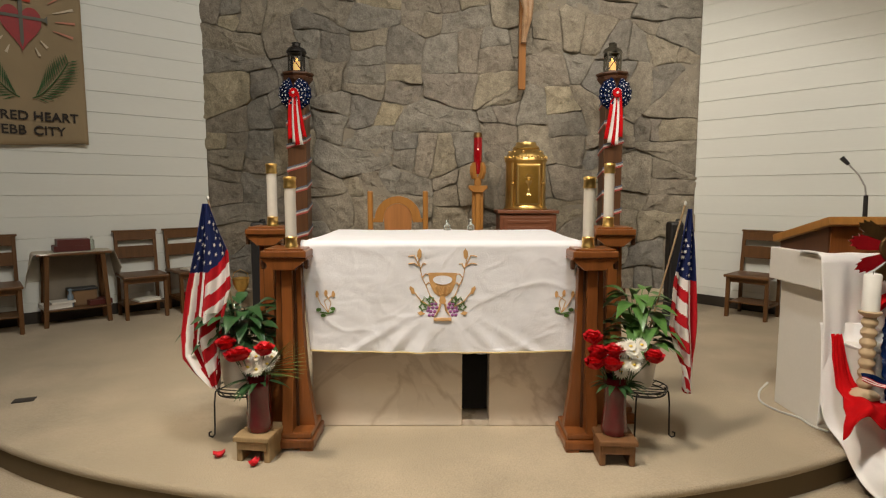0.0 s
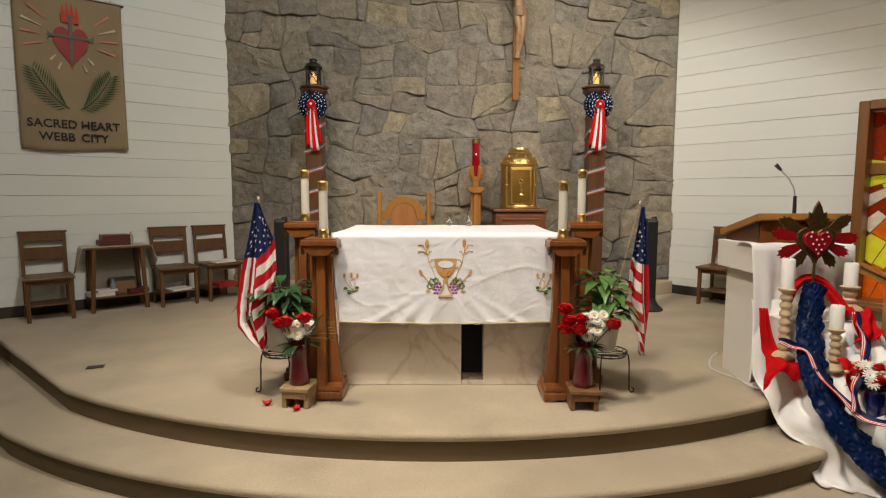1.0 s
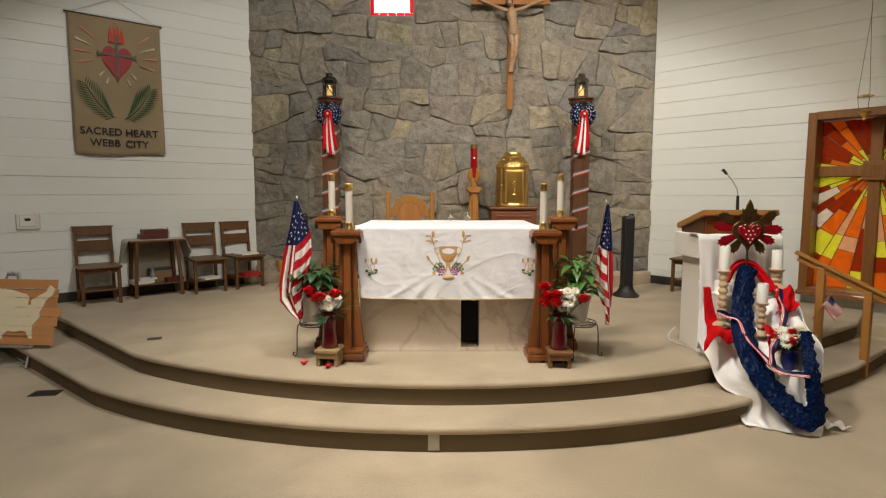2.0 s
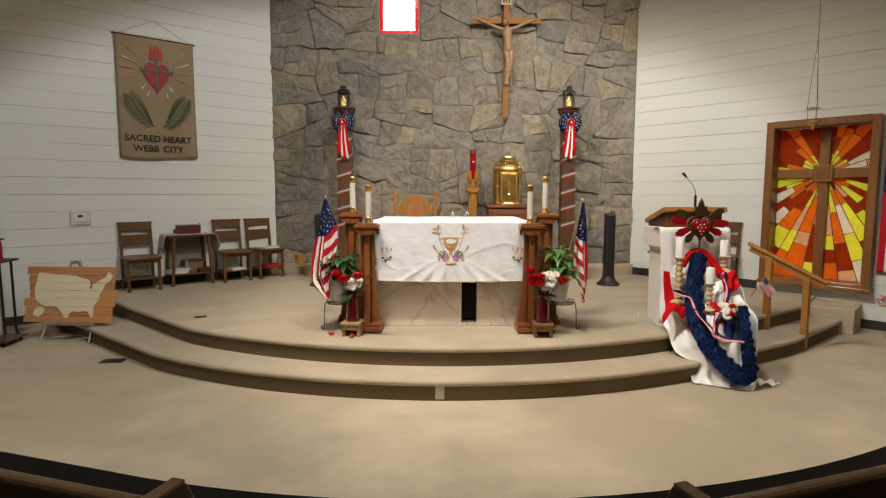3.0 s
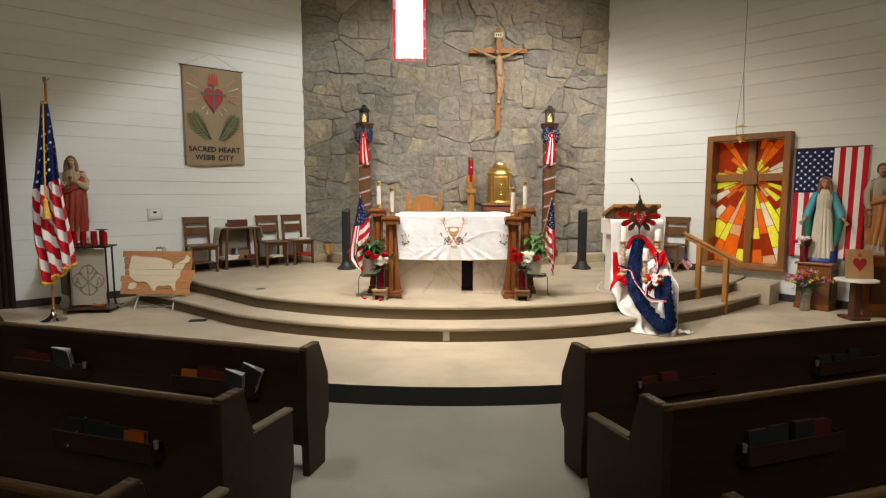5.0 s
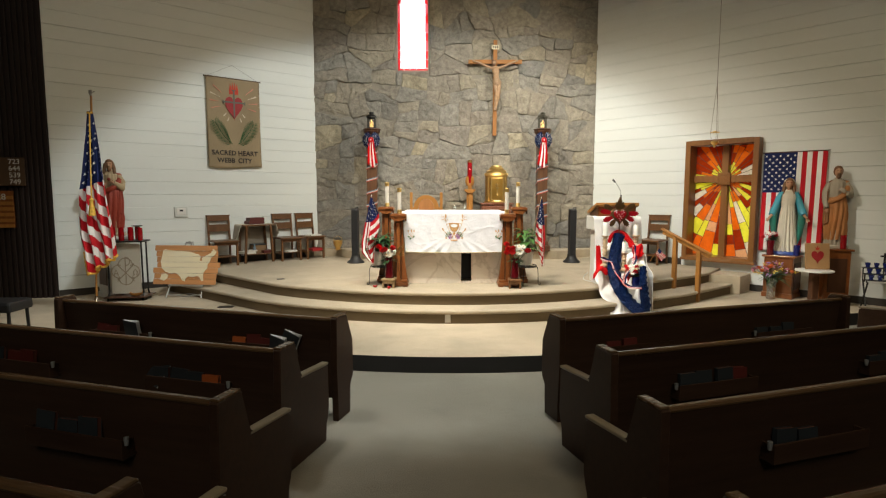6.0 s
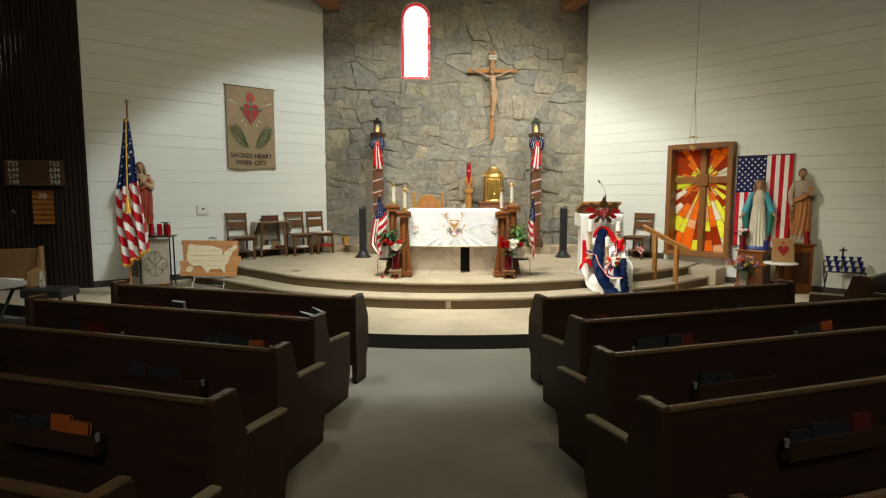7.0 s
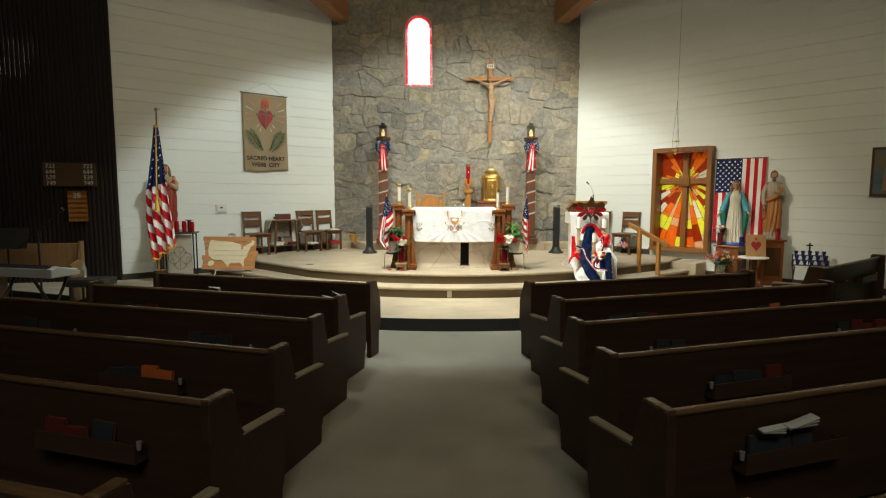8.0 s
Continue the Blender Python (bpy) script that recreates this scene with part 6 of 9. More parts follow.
def along(path, t):
    """A place on a path of points, smoothly."""
    n = len(path) - 1
    f = min(max(t, 0), 1) * n
    i = min(int(f), n - 1)
    f -= i
    p = [Vector(path[min(max(i + k, 0), n)]) for k in (-1, 0, 1, 2)]
    return 0.5 * ((2 * p[1]) + (p[2] - p[0]) * f + (2 * p[0] - 5 * p[1] + 4 * p[2] - p[3]) * f * f + (3 * p[1] - p[0] - 3 * p[2] + p[3]) * f ** 3)


# ---- coloured window in the right wall ----
GLASS = [stained(n, c) for n, c in (("glass_yellow", (0.84, 0.82, 0.12)), ("glass_orange", (0.80, 0.27, 0.02)), ("glass_red", (0.46, 0.07, 0.008)), ("glass_peach", (0.78, 0.53, 0.34)), ("glass_white", (0.80, 0.75, 0.66)))]
LEAD = mat("lead", (0.05, 0.045, 0.04), 0.5, metal=0.5)


def coloured_window():
    W, H = 1.19, 2.08
    g = thing("window_1", "wood-framed stained-glass window with orange and yellow rays", "window", at_wall(RIGHT_WALL, 2.54, 0.0, 0.615))
    tagged(g, kind="structure")
    for x in (-1, 1):
        bm = B()
        box(bm, (x * (W / 2 - 0.045), -0.02, H / 2), (0.09, 0.30, H), 0.006)
        part("frame_post", bm, WINDOW_OAK, g)
    for z in (0.045, H - 0.04):
        bm = B()
        box(bm, (0, -0.02, z), (W - 0.18, 0.30, 0.09), 0.006)
        part("frame_rail", bm, WINDOW_OAK, g)
    bm = B()
    box(bm, (0, -0.10, 0.02), (W + 0.04, 0.16, 0.05), 0.008)
    part("sill", bm, WINDOW_OAK, g)
    zc = 1.42
    bm = B()
    box(bm, (0.02, 0.05, H / 2), (0.105, 0.10, H - 0.18), 0.004)
    part("cross_post", bm, WINDOW_OAK, g)
    for x0, x1 in ((-W / 2 + 0.09, -0.0325), (0.0725, W / 2 - 0.09)):
        bm = B()
        box(bm, ((x0 + x1) / 2, 0.05, zc), (x1 - x0, 0.094, 0.115), 0.004)
        part("cross_arm", bm, WINDOW_OAK, g)
    bm = B()
    box(bm, (0.02, -0.015, zc), (0.21, 0.05, 0.21), 0.008)
    for k in range(5):
        box(bm, (-0.045 + 0.033 * k, -0.043, zc - 0.01), (0.012, 0.012, 0.09), 0.003)
    for z in (-0.06, 0.06):
        box(bm, (0.02, -0.043, zc + z), (0.15, 0.012, 0.012), 0.003)
    part("carved_boss", bm, WINDOW_OAK, g, "carved square boss")
    # panes: rays from the crossing, cut into lengths
    rg = random.Random(8)
    cx = 0.02
    opens = [(-W / 2 + 0.09, -0.0325, 0.09, zc - 0.058), (0.0725, W / 2 - 0.09, 0.09, zc - 0.058), (-W / 2 + 0.09, -0.0325, zc + 0.058, H - 0.09), (0.0725, W / 2 - 0.09, zc + 0.058, H - 0.09)]
    for x0, x1, z0, z1 in opens:
        low = z1 < zc
        left = x1 < cx
        a0, a1 = {(True, True): (180, 270), (True, False): (270, 360), (False, True): (90, 180), (False, False): (0, 90)}[(low, left)]
        n = 10 if low else 9
        cuts = [a0 + (a1 - a0) * (k + (rg.uniform(-0.2, 0.2) if 0 < k < n else 0)) / n for k in range(n + 1)]
        prev = -1
        for k in range(n):
            b0, b1 = radians(cuts[k]), radians(cuts[k + 1])
            tri = [(cx, zc), (cx + 4 * math.cos(b0), zc + 4 * math.sin(b0)), (cx + 4 * math.cos(b1), zc + 4 * math.sin(b1))]
            mid = (b0 + b1) / 2
            rs = [0.0]
            r = 0.16 + rg.uniform(0, 0.15)
            while r < 1.5:
                rs.append(r)
                r += rg.uniform(0.16, 0.52)
            rs.append(4)
            for q0, q1 in zip(rs, rs[1:]):
                d = (math.cos(mid), math.sin(mid))
                poly = clip2(tri, (-d[0], -d[1]), -(q0 + d[0] * cx + d[1] * zc))
                poly = clip2(poly, d, q1 + d[0] * cx + d[1] * zc)
                for nn, c in (((1, 0), x1), ((-1, 0), -x0), ((0, 1), z1), ((0, -1), -z0)):
                    poly = clip2(poly, nn, c) if len(poly) > 2 else []
                if len(poly) < 3:
                    continue
                c = (sum(p[0] for p in poly) / len(poly), sum(p[1] for p in poly) / len(poly))
                ar = abs(sum(poly[i][0] * poly[(i + 1) % len(poly)][1] - poly[(i + 1) % len(poly)][0] * poly[i][1] for i in range(len(poly)))) / 2
                if ar < 0.0003:
                    continue
                pick = rg.choice([i for i in (0, 0, 0, 1, 1, 1, 2, 2, 2, 3, 4) if i != prev])
                if not low and z1 > zc and c[1] > H - 0.22:
                    pick = rg.choice((2, 2, 1))
                prev = pick
                small = [(c[0] + (x - c[0]) * 0.995, c[1] + (z - c[1]) * 0.995) for x, z in poly]
                bm = B()
                prism(bm, small, 0.006, pose(0, 0.085, 0))
                pane = part("pane", bm, GLASS[pick], g)
                pane.visible_shadow = False
                bm = B()
                tube(bm, [(x, 0.086, z) for x, z in poly + poly[:1]], 0.0055, 4)
                part("lead_strip", bm, LEAD, pane)
    sky = thing("backdrop", "bright daylight behind the coloured window", "backdrop", at_wall(RIGHT_WALL, 2.54, -0.42, 1.6))
    tagged(sky, kind="structure")
    bm = B()
    box(bm, (0, 0, 0.1), (2.4, 0.02, 3.0))
    part("daylight", bm, glowing("daylight_orange_side", (1.0, 0.95, 0.86), 0.55), sky)


def clip2(poly, n, c):
    out = []
    for k in range(len(poly)):
        a, b = poly[k], poly[(k + 1) % len(poly)]
        da, db = n[0] * a[0] + n[1] * a[1] - c, n[0] * b[0] + n[1] * b[1] - c
        if da <= 0:
            out.append(a)
        if (da < 0 < db) or (db < 0 < da):
            t = da / (da - db)
            out.append((a[0] + t * (b[0] - a[0]), a[1] + t * (b[1] - a[1])))
    return out


coloured_window()


# ---- arched window high in the stone wall ----
def arched_window():
    x0, x1, z0, z1 = -1.06, -0.455, 4.25, 5.545
    r, c = (x1 - x0) / 2, (x0 + x1) / 2
    g = thing("window_2", "arched white-glass window with a red glass border", "window", pose(c, 6.60, z0))
    tagged(g, kind="structure")
    arch = lambda q: [(q * math.cos(a), z1 - z0 + q * math.sin(a)) for a in [math.pi * k / 18 for k in range(19)]]
    red = stained("border_red", (0.75, 0.03, 0.05))
    pink = stained("border_pink", (0.90, 0.25, 0.28))
    white = stained("milk_glass", (0.97, 0.97, 1.0))
    e = 0.055
    bm = B()
    prism(bm, [(r - e, e)] + arch(r - e) + [(-r + e, e)], 0.008)
    ob = part("pane", bm, white, g, "milky white glass")
    ob.visible_shadow = False
    rg = random.Random(2)
    n = 7
    for s in (-1, 1):
        for k in range(n):
            bm = B()
            h = (z1 - z0 - e) / n
            box(bm, (s * (r - e / 2), 0.004, e + h * (k + 0.5)), (e - 0.003, 0.008, h - 0.004))
            ob = part("border_pane", bm, rg.choice((red, red, pink)), g)
            ob.visible_shadow = False
    for k in range(5):
        bm = B()
        w = 2 * r / 5
        box(bm, (-r + w * (k + 0.5), 0.004, e / 2), (w - 0.003, 0.008, e - 0.003))
        ob = part("border_pane", bm, red, g)
        ob.visible_shadow = False
    for k in range(9):
        a0, a1 = math.pi * k / 9 + 0.01, math.pi * (k + 1) / 9 - 0.01
        bm = B()
        pts = [(q * math.cos(a), z1 - z0 + q * math.sin(a)) for q, a in ((r - e, a0), (r - 0.002, a0), (r - 0.002, (a0 + a1) / 2), (r - 0.002, a1), (r - e, a1), (r - e, (a0 + a1) / 2))]
        prism(bm, pts, 0.008)
        ob = part("border_pane", bm, red, g)
        ob.visible_shadow = False
    sky = thing("backdrop", "bright daylight sky behind the arched window", "backdrop", pose(c, 6.97, z0))
    tagged(sky, kind="structure")
    bm = B()
    box(bm, (0, 0, 0.8), (1.6, 0.02, 2.6))
    part("daylight", bm, glowing("daylight_sky", (0.93, 0.96, 1.0), 5.0), sky)


arched_window()


# ---- crucifix ----
def crucifix():
    g = thing("crucifix", "wooden crucifix with a tan carved figure on the stone wall", "crucifix", pose(0.885, 6.385, 0))
    bm = B()
    box(bm, (0, 0, 3.87), (0.078, 0.05, 1.86), 0.005)
    part("upright", bm, CROSS_WOOD, g)
    bm = B()
    box(bm, (0, 0.002, 4.385), (1.06, 0.040, 0.078), 0.004)
    part("crossbar", bm, CROSS_WOOD, g)
    for z in (3.2, 4.5):
        bm = B()
        box(bm, (0, 0.085, z), (0.04, 0.12, 0.04))
        part("wall_bracket", bm, CROSS_WOOD, g)
    bm = B()
    box(bm, (0, -0.03, 4.66), (0.15, 0.012, 0.085), 0.003)
    part("scroll", bm, mat("cream_scroll", (0.62, 0.54, 0.38), 0.6), g, "cream inscription scroll")
    for k in (-1, 0, 1):
        bm = B()
        box(bm, (0.04 * k, -0.038, 4.66), (0.022, 0.004, 0.045))
        part("mark", bm, INK, g)
    skin, wrap, hair = mat("tan_carved_wood", (0.33, 0.205, 0.115), 0.45, 0.4, 22, 90, 0.35), mat("tan_carved_wrap", (0.27, 0.175, 0.10), 0.55, 0.4, 26, 90, 0.5), mat("brown_hair", (0.10, 0.05, 0.03), 0.7)
    bm = B()
    # chest, waist and hips, a little swung to one side
    tube(bm, [(0.0, -0.075, 4.275), (0.0, -0.085, 4.235), (0.003, -0.095, 4.165), (0.008, -0.09, 4.09), (0.016, -0.085, 4.02), (0.02, -0.085, 3.95), (0.02, -0.085, 3.89)], [0.035, 0.064, 0.073, 0.064, 0.05, 0.056, 0.06], 14)
    for s in (-1, 1):
        tube(bm, [(s * 0.045, -0.08, 4.245), (s * 0.085, -0.075, 4.25), (s * 0.17, -0.065, 4.285), (s * 0.245, -0.055, 4.325), (s * 0.34, -0.045, 4.365), (s * 0.41, -0.04, 4.39)], [0.028, 0.032, 0.026, 0.021, 0.019, 0.014], 10)
        blob(bm, (s * 0.43, -0.042, 4.40), 0.021, (1.3, 0.6, 1), 2)
        tube(bm, [(s * 0.03 + 0.02, -0.085, 3.91), (s * 0.034 + 0.03, -0.105, 3.78), (s * 0.024 + 0.042, -0.125, 3.61), (s * 0.024 + 0.034, -0.10, 3.48), (s * 0.016 + 0.016, -0.07, 3.30), (s * 0.012 + 0.008, -0.06, 3.215), (s * 0.012 + 0.004, -0.085, 3.15)], [0.044, 0.043, 0.032, 0.031, 0.019, 0.016, 0.018], 10)
    blob(bm, (-0.03, -0.105, 4.335), 0.046, (0.85, 0.95, 1.2), 2)
    blob(bm, (-0.032, -0.088, 4.352), 0.050, (1, 0.95, 1.1), 2, 0.25, 2)
    blob(bm, (-0.036, -0.135, 4.305), 0.025, (0.9, 0.7, 1.2), 2, 0.2, 2)
    tube(bm, [(0.018, -0.088, 3.965), (0.02, -0.09, 3.92), (0.024, -0.095, 3.86), (0.028, -0.10, 3.80)], [0.061, 0.071, 0.076, 0.062], 14, 1)
    tube(bm, [(0.075, -0.095, 3.94), (0.098, -0.09, 3.88), (0.095, -0.085, 3.79), (0.085, -0.08, 3.72)], [0.016, 0.024, 0.018, 0.006], 8, 1)
    for v in bm.verts:
        if v.co.z < 4.25:
            v.co.z = 4.25 - (4.25 - v.co.z) * 0.745
    part("carved_figure", bm, (skin, wrap, hair), g, "tan carved figure", True)


crucifix()


# ---- lectern and microphone ----
def lectern():
    g = thing("lectern", "white boxed lectern with an oak reading desk", "lectern", pose(2.30, 3.10, PLATFORM))
    bm = B()
    box(bm, (0.02, 0.02, 0.39), (0.54, 0.40, 0.78), 0.004)
    part("body", bm, WHITE_PAINT, g)
    bm = B()
    box(bm, (0.0, 0.02, 0.865), (0.62, 0.46, 0.19), 0.006)
    part("cap", bm, WHITE_PAINT, g)
    # the desk slopes down from its front edge to the reader
    for x in (-0.27, 0.25):
        bm = B()
        prism(bm, [(-0.19, 0.96), (0.22, 0.96), (0.22, 1.0), (-0.19, 1.11)], 0.02, Matrix(((0, 1, 0, x), (1, 0, 0, 0), (0, 0, 1, 0), (0, 0, 0, 1))))
        part("desk_side", bm, OAK_DARK, g)
    bm = B()
    box(bm, (0, -0.19, 1.035), (0.52, 0.02, 0.15), 0.004)
    part("desk_front", bm, OAK_DEEP, g)
    bm = B()
    box(bm, (0.0, 0.01, 1.075), (0.60, 0.50, 0.045), 0.006, Matrix.Rotation(radians(-15), 3, "X"))
    part("desk_top", bm, OAK, g)
    g = thing("microphone", "black gooseneck microphone on the lectern desk", "microphone", pose(2.40, 3.20, PLATFORM + 1.03))
    bm = B()
    rod(bm, (0.06, 0.03, 0.0), (0.055, 0.03, 0.24), 0.014, 0.011)
    part("stem", bm, BLACK_PLASTIC, g)
    bm = B()
    tube(bm, [(0.055, 0.03, 0.23), (0.05, 0.035, 0.29), (0.025, 0.06, 0.36), (-0.02, 0.09, 0.425)], 0.005, 6)
    part("gooseneck", bm, GREY_METAL, g)
    bm = B()
    tube(bm, [(-0.015, 0.09, 0.42), (-0.045, 0.11, 0.462)], [0.010, 0.014], 10)
    part("capsule", bm, BLACK_PLASTIC, g)
    c = thing("lectern_cloth", "white satin cloth hanging down the lectern front", "cloth", pose(0, 0, 0))
    bm = B()

    def place(u, v):
        x = 1.965 + 0.665 * u
        if v < 0.12:
            w = v / 0.12
            return (x, 3.06 - 0.20 * w, 1.462 + 0.002 * math.sin(x * 30))
        w = (v - 0.12) / 0.88
        return (x + 0.02 * math.sin(w * 3), 2.862 - (0.016 * math.sin(u * 17 + w) + 0.009 * math.sin(u * 39 + 2)) * min(1, w * 2) - 0.03 * w, 1.46 - 0.90 * w)
    sheet(bm, place, 60, 30, 0.004)
    part("satin", bm, SATIN, c)
    bm = B()
    sheet(bm, lambda u, v: (2.615 + 0.02 * math.sin(u * 12) * v + 0.03 * v, 2.86 + 0.40 * u, 1.462 - 0.72 * v), 16, 16, 0.004)
    part("side_fold", bm, SATIN, c)


lectern()
g = thing("cable", "white cable lying on the carpet behind the lectern", "cable", pose(0, 0, PLATFORM))
bm = B()
path = [(2.04, 3.38, 0.10), (1.98, 3.36, 0.05), (1.955, 3.30, 0.01), (1.97, 3.16, 0.008), (2.03, 3.05, 0.008), (2.03, 2.94, 0.008), (2.07, 2.86, 0.008)]
tube(bm, [along(path, k / 40) for k in range(41)], 0.006, 6)
part("wire", bm, WHITE_PLASTIC, g)


# ---- display before the lectern: draped boxes, cloths, heart, candles, flowers ----
def display_boxes():
    for x, y, z0, w, d, h, lab in ((2.30, 2.75, PLATFORM, 0.44, 0.16, 0.50, "tall white box under the draped cloths"), (2.32, 2.60, PLATFORM, 0.36, 0.12, 0.24, "white box under the draped cloths"), (2.40, 2.335, FLOOR, 0.20, 0.14, 0.355, "small white box carrying the flower vase")):
        g = thing("display_box", lab, "box", pose(x, y, z0), "white boxes of the display")
        bm = B()
        box(bm, (0, 0, h / 2), (w, d, h), 0.006)
        part("body", bm, WHITE_PAINT, g)
        bm = B()
        box(bm, (0, 0, h + 0.006), (w + 0.01, d + 0.01, 0.012), 0.003)
        part("lid", bm, WHITE_PAINT, g)


display_boxes()


def cascade():
    c = thing("display_cloth", "white satin cloth flowing over the boxes down the steps", "cloth", pose(0, 0, 0))
    prof_l = [(1.98, 2.86, 1.10), (1.975, 2.84, 0.88), (1.975, 2.79, 0.66), (1.985, 2.68, 0.53), (1.99, 2.56, 0.43), (2.03, 2.46, 0.36), (2.08, 2.39, 0.32), (2.10, 2.36, 0.24), (2.06, 2.29, 0.185), (2.05, 2.24, 0.176)]
    prof_r = [(2.59, 2.82, 1.10), (2.59, 2.72, 1.04), (2.58, 2.62, 1.02), (2.57, 2.52, 0.90), (2.56, 2.42, 0.82), (2.55, 2.34, 0.70), (2.545, 2.27, 0.54), (2.545, 2.22, 0.38), (2.52, 2.13, 0.20), (2.48, 2.04, 0.176)]

    def place(u, v):
        a, b = along(prof_l, v), along(prof_r, v)
        p = a.lerp(b, u)
        bulge = math.sin(math.pi * u) * math.sin(math.pi * min(1, v * 1.1))
        f = 0.020 * math.sin(u * 24 + 4 * math.sin(v * 3)) * (0.3 + v) + 0.020 * noise.noise(Vector((u * 5 + 3 * v, v * 9, 1))) + 0.012 * abs(noise.noise(Vector((u * 11 - 4 * v, v * 7, 5))))
        return p + Vector((0.012 * math.sin(v * 21 + u * 3), -f - 0.07 * bulge, 0.25 * f + 0.012 * bulge * (v < 0.8)))
    bm = B()
    sheet(bm, place, 90, 110, 0.005)
    part("satin", bm, SATIN, c)
    bm = B()
    sheet(bm, lambda u, v: (2.60 + 0.02 * v + 0.015 * math.sin(u * 9), 2.64 - 0.36 * u + 0.02 * v, 0.99 - 0.30 * u - (0.81 - 0.30 * u) * v + 0.002), 20, 30, 0.005)
    part("right_fold", bm, SATIN, c)
    bm = B()
    sheet(bm, lambda u, v: (2.58 + 0.15 * u, 2.26 - 0.10 * v - 0.03 * u, 0.176 + 0.035 * abs(math.sin(u * 5 + v * 3))), 14, 8, 0.005)
    part("floor_fold", bm, SATIN, c)
    # red cloths
    r = thing("red_cloth", "bright red cloth spread under the tall candlestick", "cloth", pose(0, 0, 0), "red cloths of the display")
    fall = [(2.01, 2.775, 1.06), (2.01, 2.745, 0.93), (2.02, 2.715, 0.82), (2.03, 2.66, 0.786), (2.035, 2.575, 0.780), (2.03, 2.52, 0.770), (2.02, 2.505, 0.735)]

    def spread(u, v):
        p = along(fall, v)
        w = 0.05 + 0.24 * min(1, v * 1.15) ** 1.6
        k = u - 0.5
        fold = 0.012 * math.sin(u * 13 + 4 * v) + 0.010 * noise.noise(Vector((u * 5, v * 5, 6)))
        return p + Vector((k * w, -abs(fold) - 0.05 * (v > 0.3) * (0.5 - abs(k)) * v, fold * (0.4 + v) - 0.10 * max(0, v - 0.75) * (1 + math.cos(9 * u)) + 0.05 * (abs(k) * 2) ** 3 * (v > 0.6) * -1.0))
    bm = B()
    sheet(bm, spread, 30, 36, 0.004)
    part("fabric", bm, RED_CLOTH, r)
    for nm, corners, dz in (("right", ((2.43, 2.64, 1.06), (2.575, 2.62, 1.065), (2.53, 2.49, 0.90), (2.40, 2.49, 0.88)), 0.022),
                            ("low", ((2.28, 2.48, 0.80), (2.47, 2.46, 0.80), (2.44, 2.37, 0.56), (2.30, 2.36, 0.55)), 0.018)):
        r = thing("red_cloth", "bright red cloth draped over the white boxes", "cloth", pose(0, 0, 0), "red cloths of the display")
        q = [Vector(p) for p in corners]
        bm = B()
        sheet(bm, lambda u, v: (q[0] * (1 - u) * (1 - v) + q[1] * u * (1 - v) + q[2] * u * v + q[3] * (1 - u) * v) + Vector((0.01 * math.sin(v * 11), -0.035 * math.sin(math.pi * v) - dz * math.sin(u * 11 + v * 4) * 0.6, dz + dz * 0.8 * math.sin(u * 9 + v * 6))), 24, 24, 0.004)
        part("fabric", bm, RED_CLOTH, r)
    r = thing("red_cloth", "bright red scarf laid round the foot of the heart", "cloth", pose(0, 0, 0), "red cloths of the display")
    scarf = [(2.16, 2.775, 1.10), (2.20, 2.78, 1.20), (2.27, 2.78, 1.245), (2.36, 2.77, 1.225), (2.43, 2.72, 1.13), (2.46, 2.67, 1.05)]

    def wrap(u, v):
        p = along(scarf, v)
        d = (along(scarf, min(1, v + 0.02)) - along(scarf, max(0, v - 0.02))).normalized()
        side = d.cross(Vector((0, -0.95, 0.3))).normalized()
        return p + side * (u - 0.5) * (0.042 + 0.05 * v) + Vector((0, -0.02 * math.sin(math.pi * u) - 0.012 * math.sin(u * 14 + v * 5), 0))
    bm = B()
    sheet(bm, wrap, 16, 40, 0.004)
    part("fabric", bm, RED_CLOTH, r)
    # ruffled navy runner in a long loop
    n = thing("navy_runner", "navy blue ruffled satin runner hanging in a loop", "runner", pose(0, 0, 0))
    path = [(2.28, 2.74, 1.20), (2.23, 2.69, 1.03), (2.18, 2.60, 0.86), (2.14, 2.47, 0.70), (2.17, 2.33, 0.52), (2.25, 2.23, 0.38), (2.33, 2.15, 0.29), (2.405, 2.12, 0.265), (2.445, 2.12, 0.34), (2.435, 2.14, 0.46), (2.43, 2.17, 0.58), (2.445, 2.24, 0.70), (2.47, 2.31, 0.81)]

    def strip(u, v):
        p = along(path, v)
        d = (along(path, min(1, v + 0.02)) - along(path, max(0, v - 0.02))).normalized()
        out = Vector((0.1, -0.85, 0.5)).normalized()
        side = d.cross(out).normalized()
        w = 0.140 + 0.04 * math.sin(math.pi * min(1, v * 1.5)) - 0.065 * max(0, v - 0.65) / 0.35
        # stitched rosettes: spiral ridges in staggered cells
        row = int(v * 24)
        cu, cv = u * 2.6 + 0.5 * (row % 2), v * 24
        du, dv = cu - math.floor(cu) - 0.5, cv - row - 0.5
        r = math.hypot(du, dv)
        ridge = math.sin(17 * r + math.atan2(dv, du) + row * 1.7) * max(0, 1 - r * 0.9)
        ruff = 0.0065 * ridge + 0.010 * noise.noise(Vector((u * 9, v * 50, 3))) + 0.005 * noise.noise(Vector((u * 22, v * 130, 8)))
        edge = 0.010 * math.sin(v * 130 + 3 * u) * abs(2 * u - 1) ** 4
        return p + side * ((u - 0.5) * w + edge * (u - 0.5)) + out * (0.035 + 0.03 * math.sin(math.pi * u) + ruff + edge)
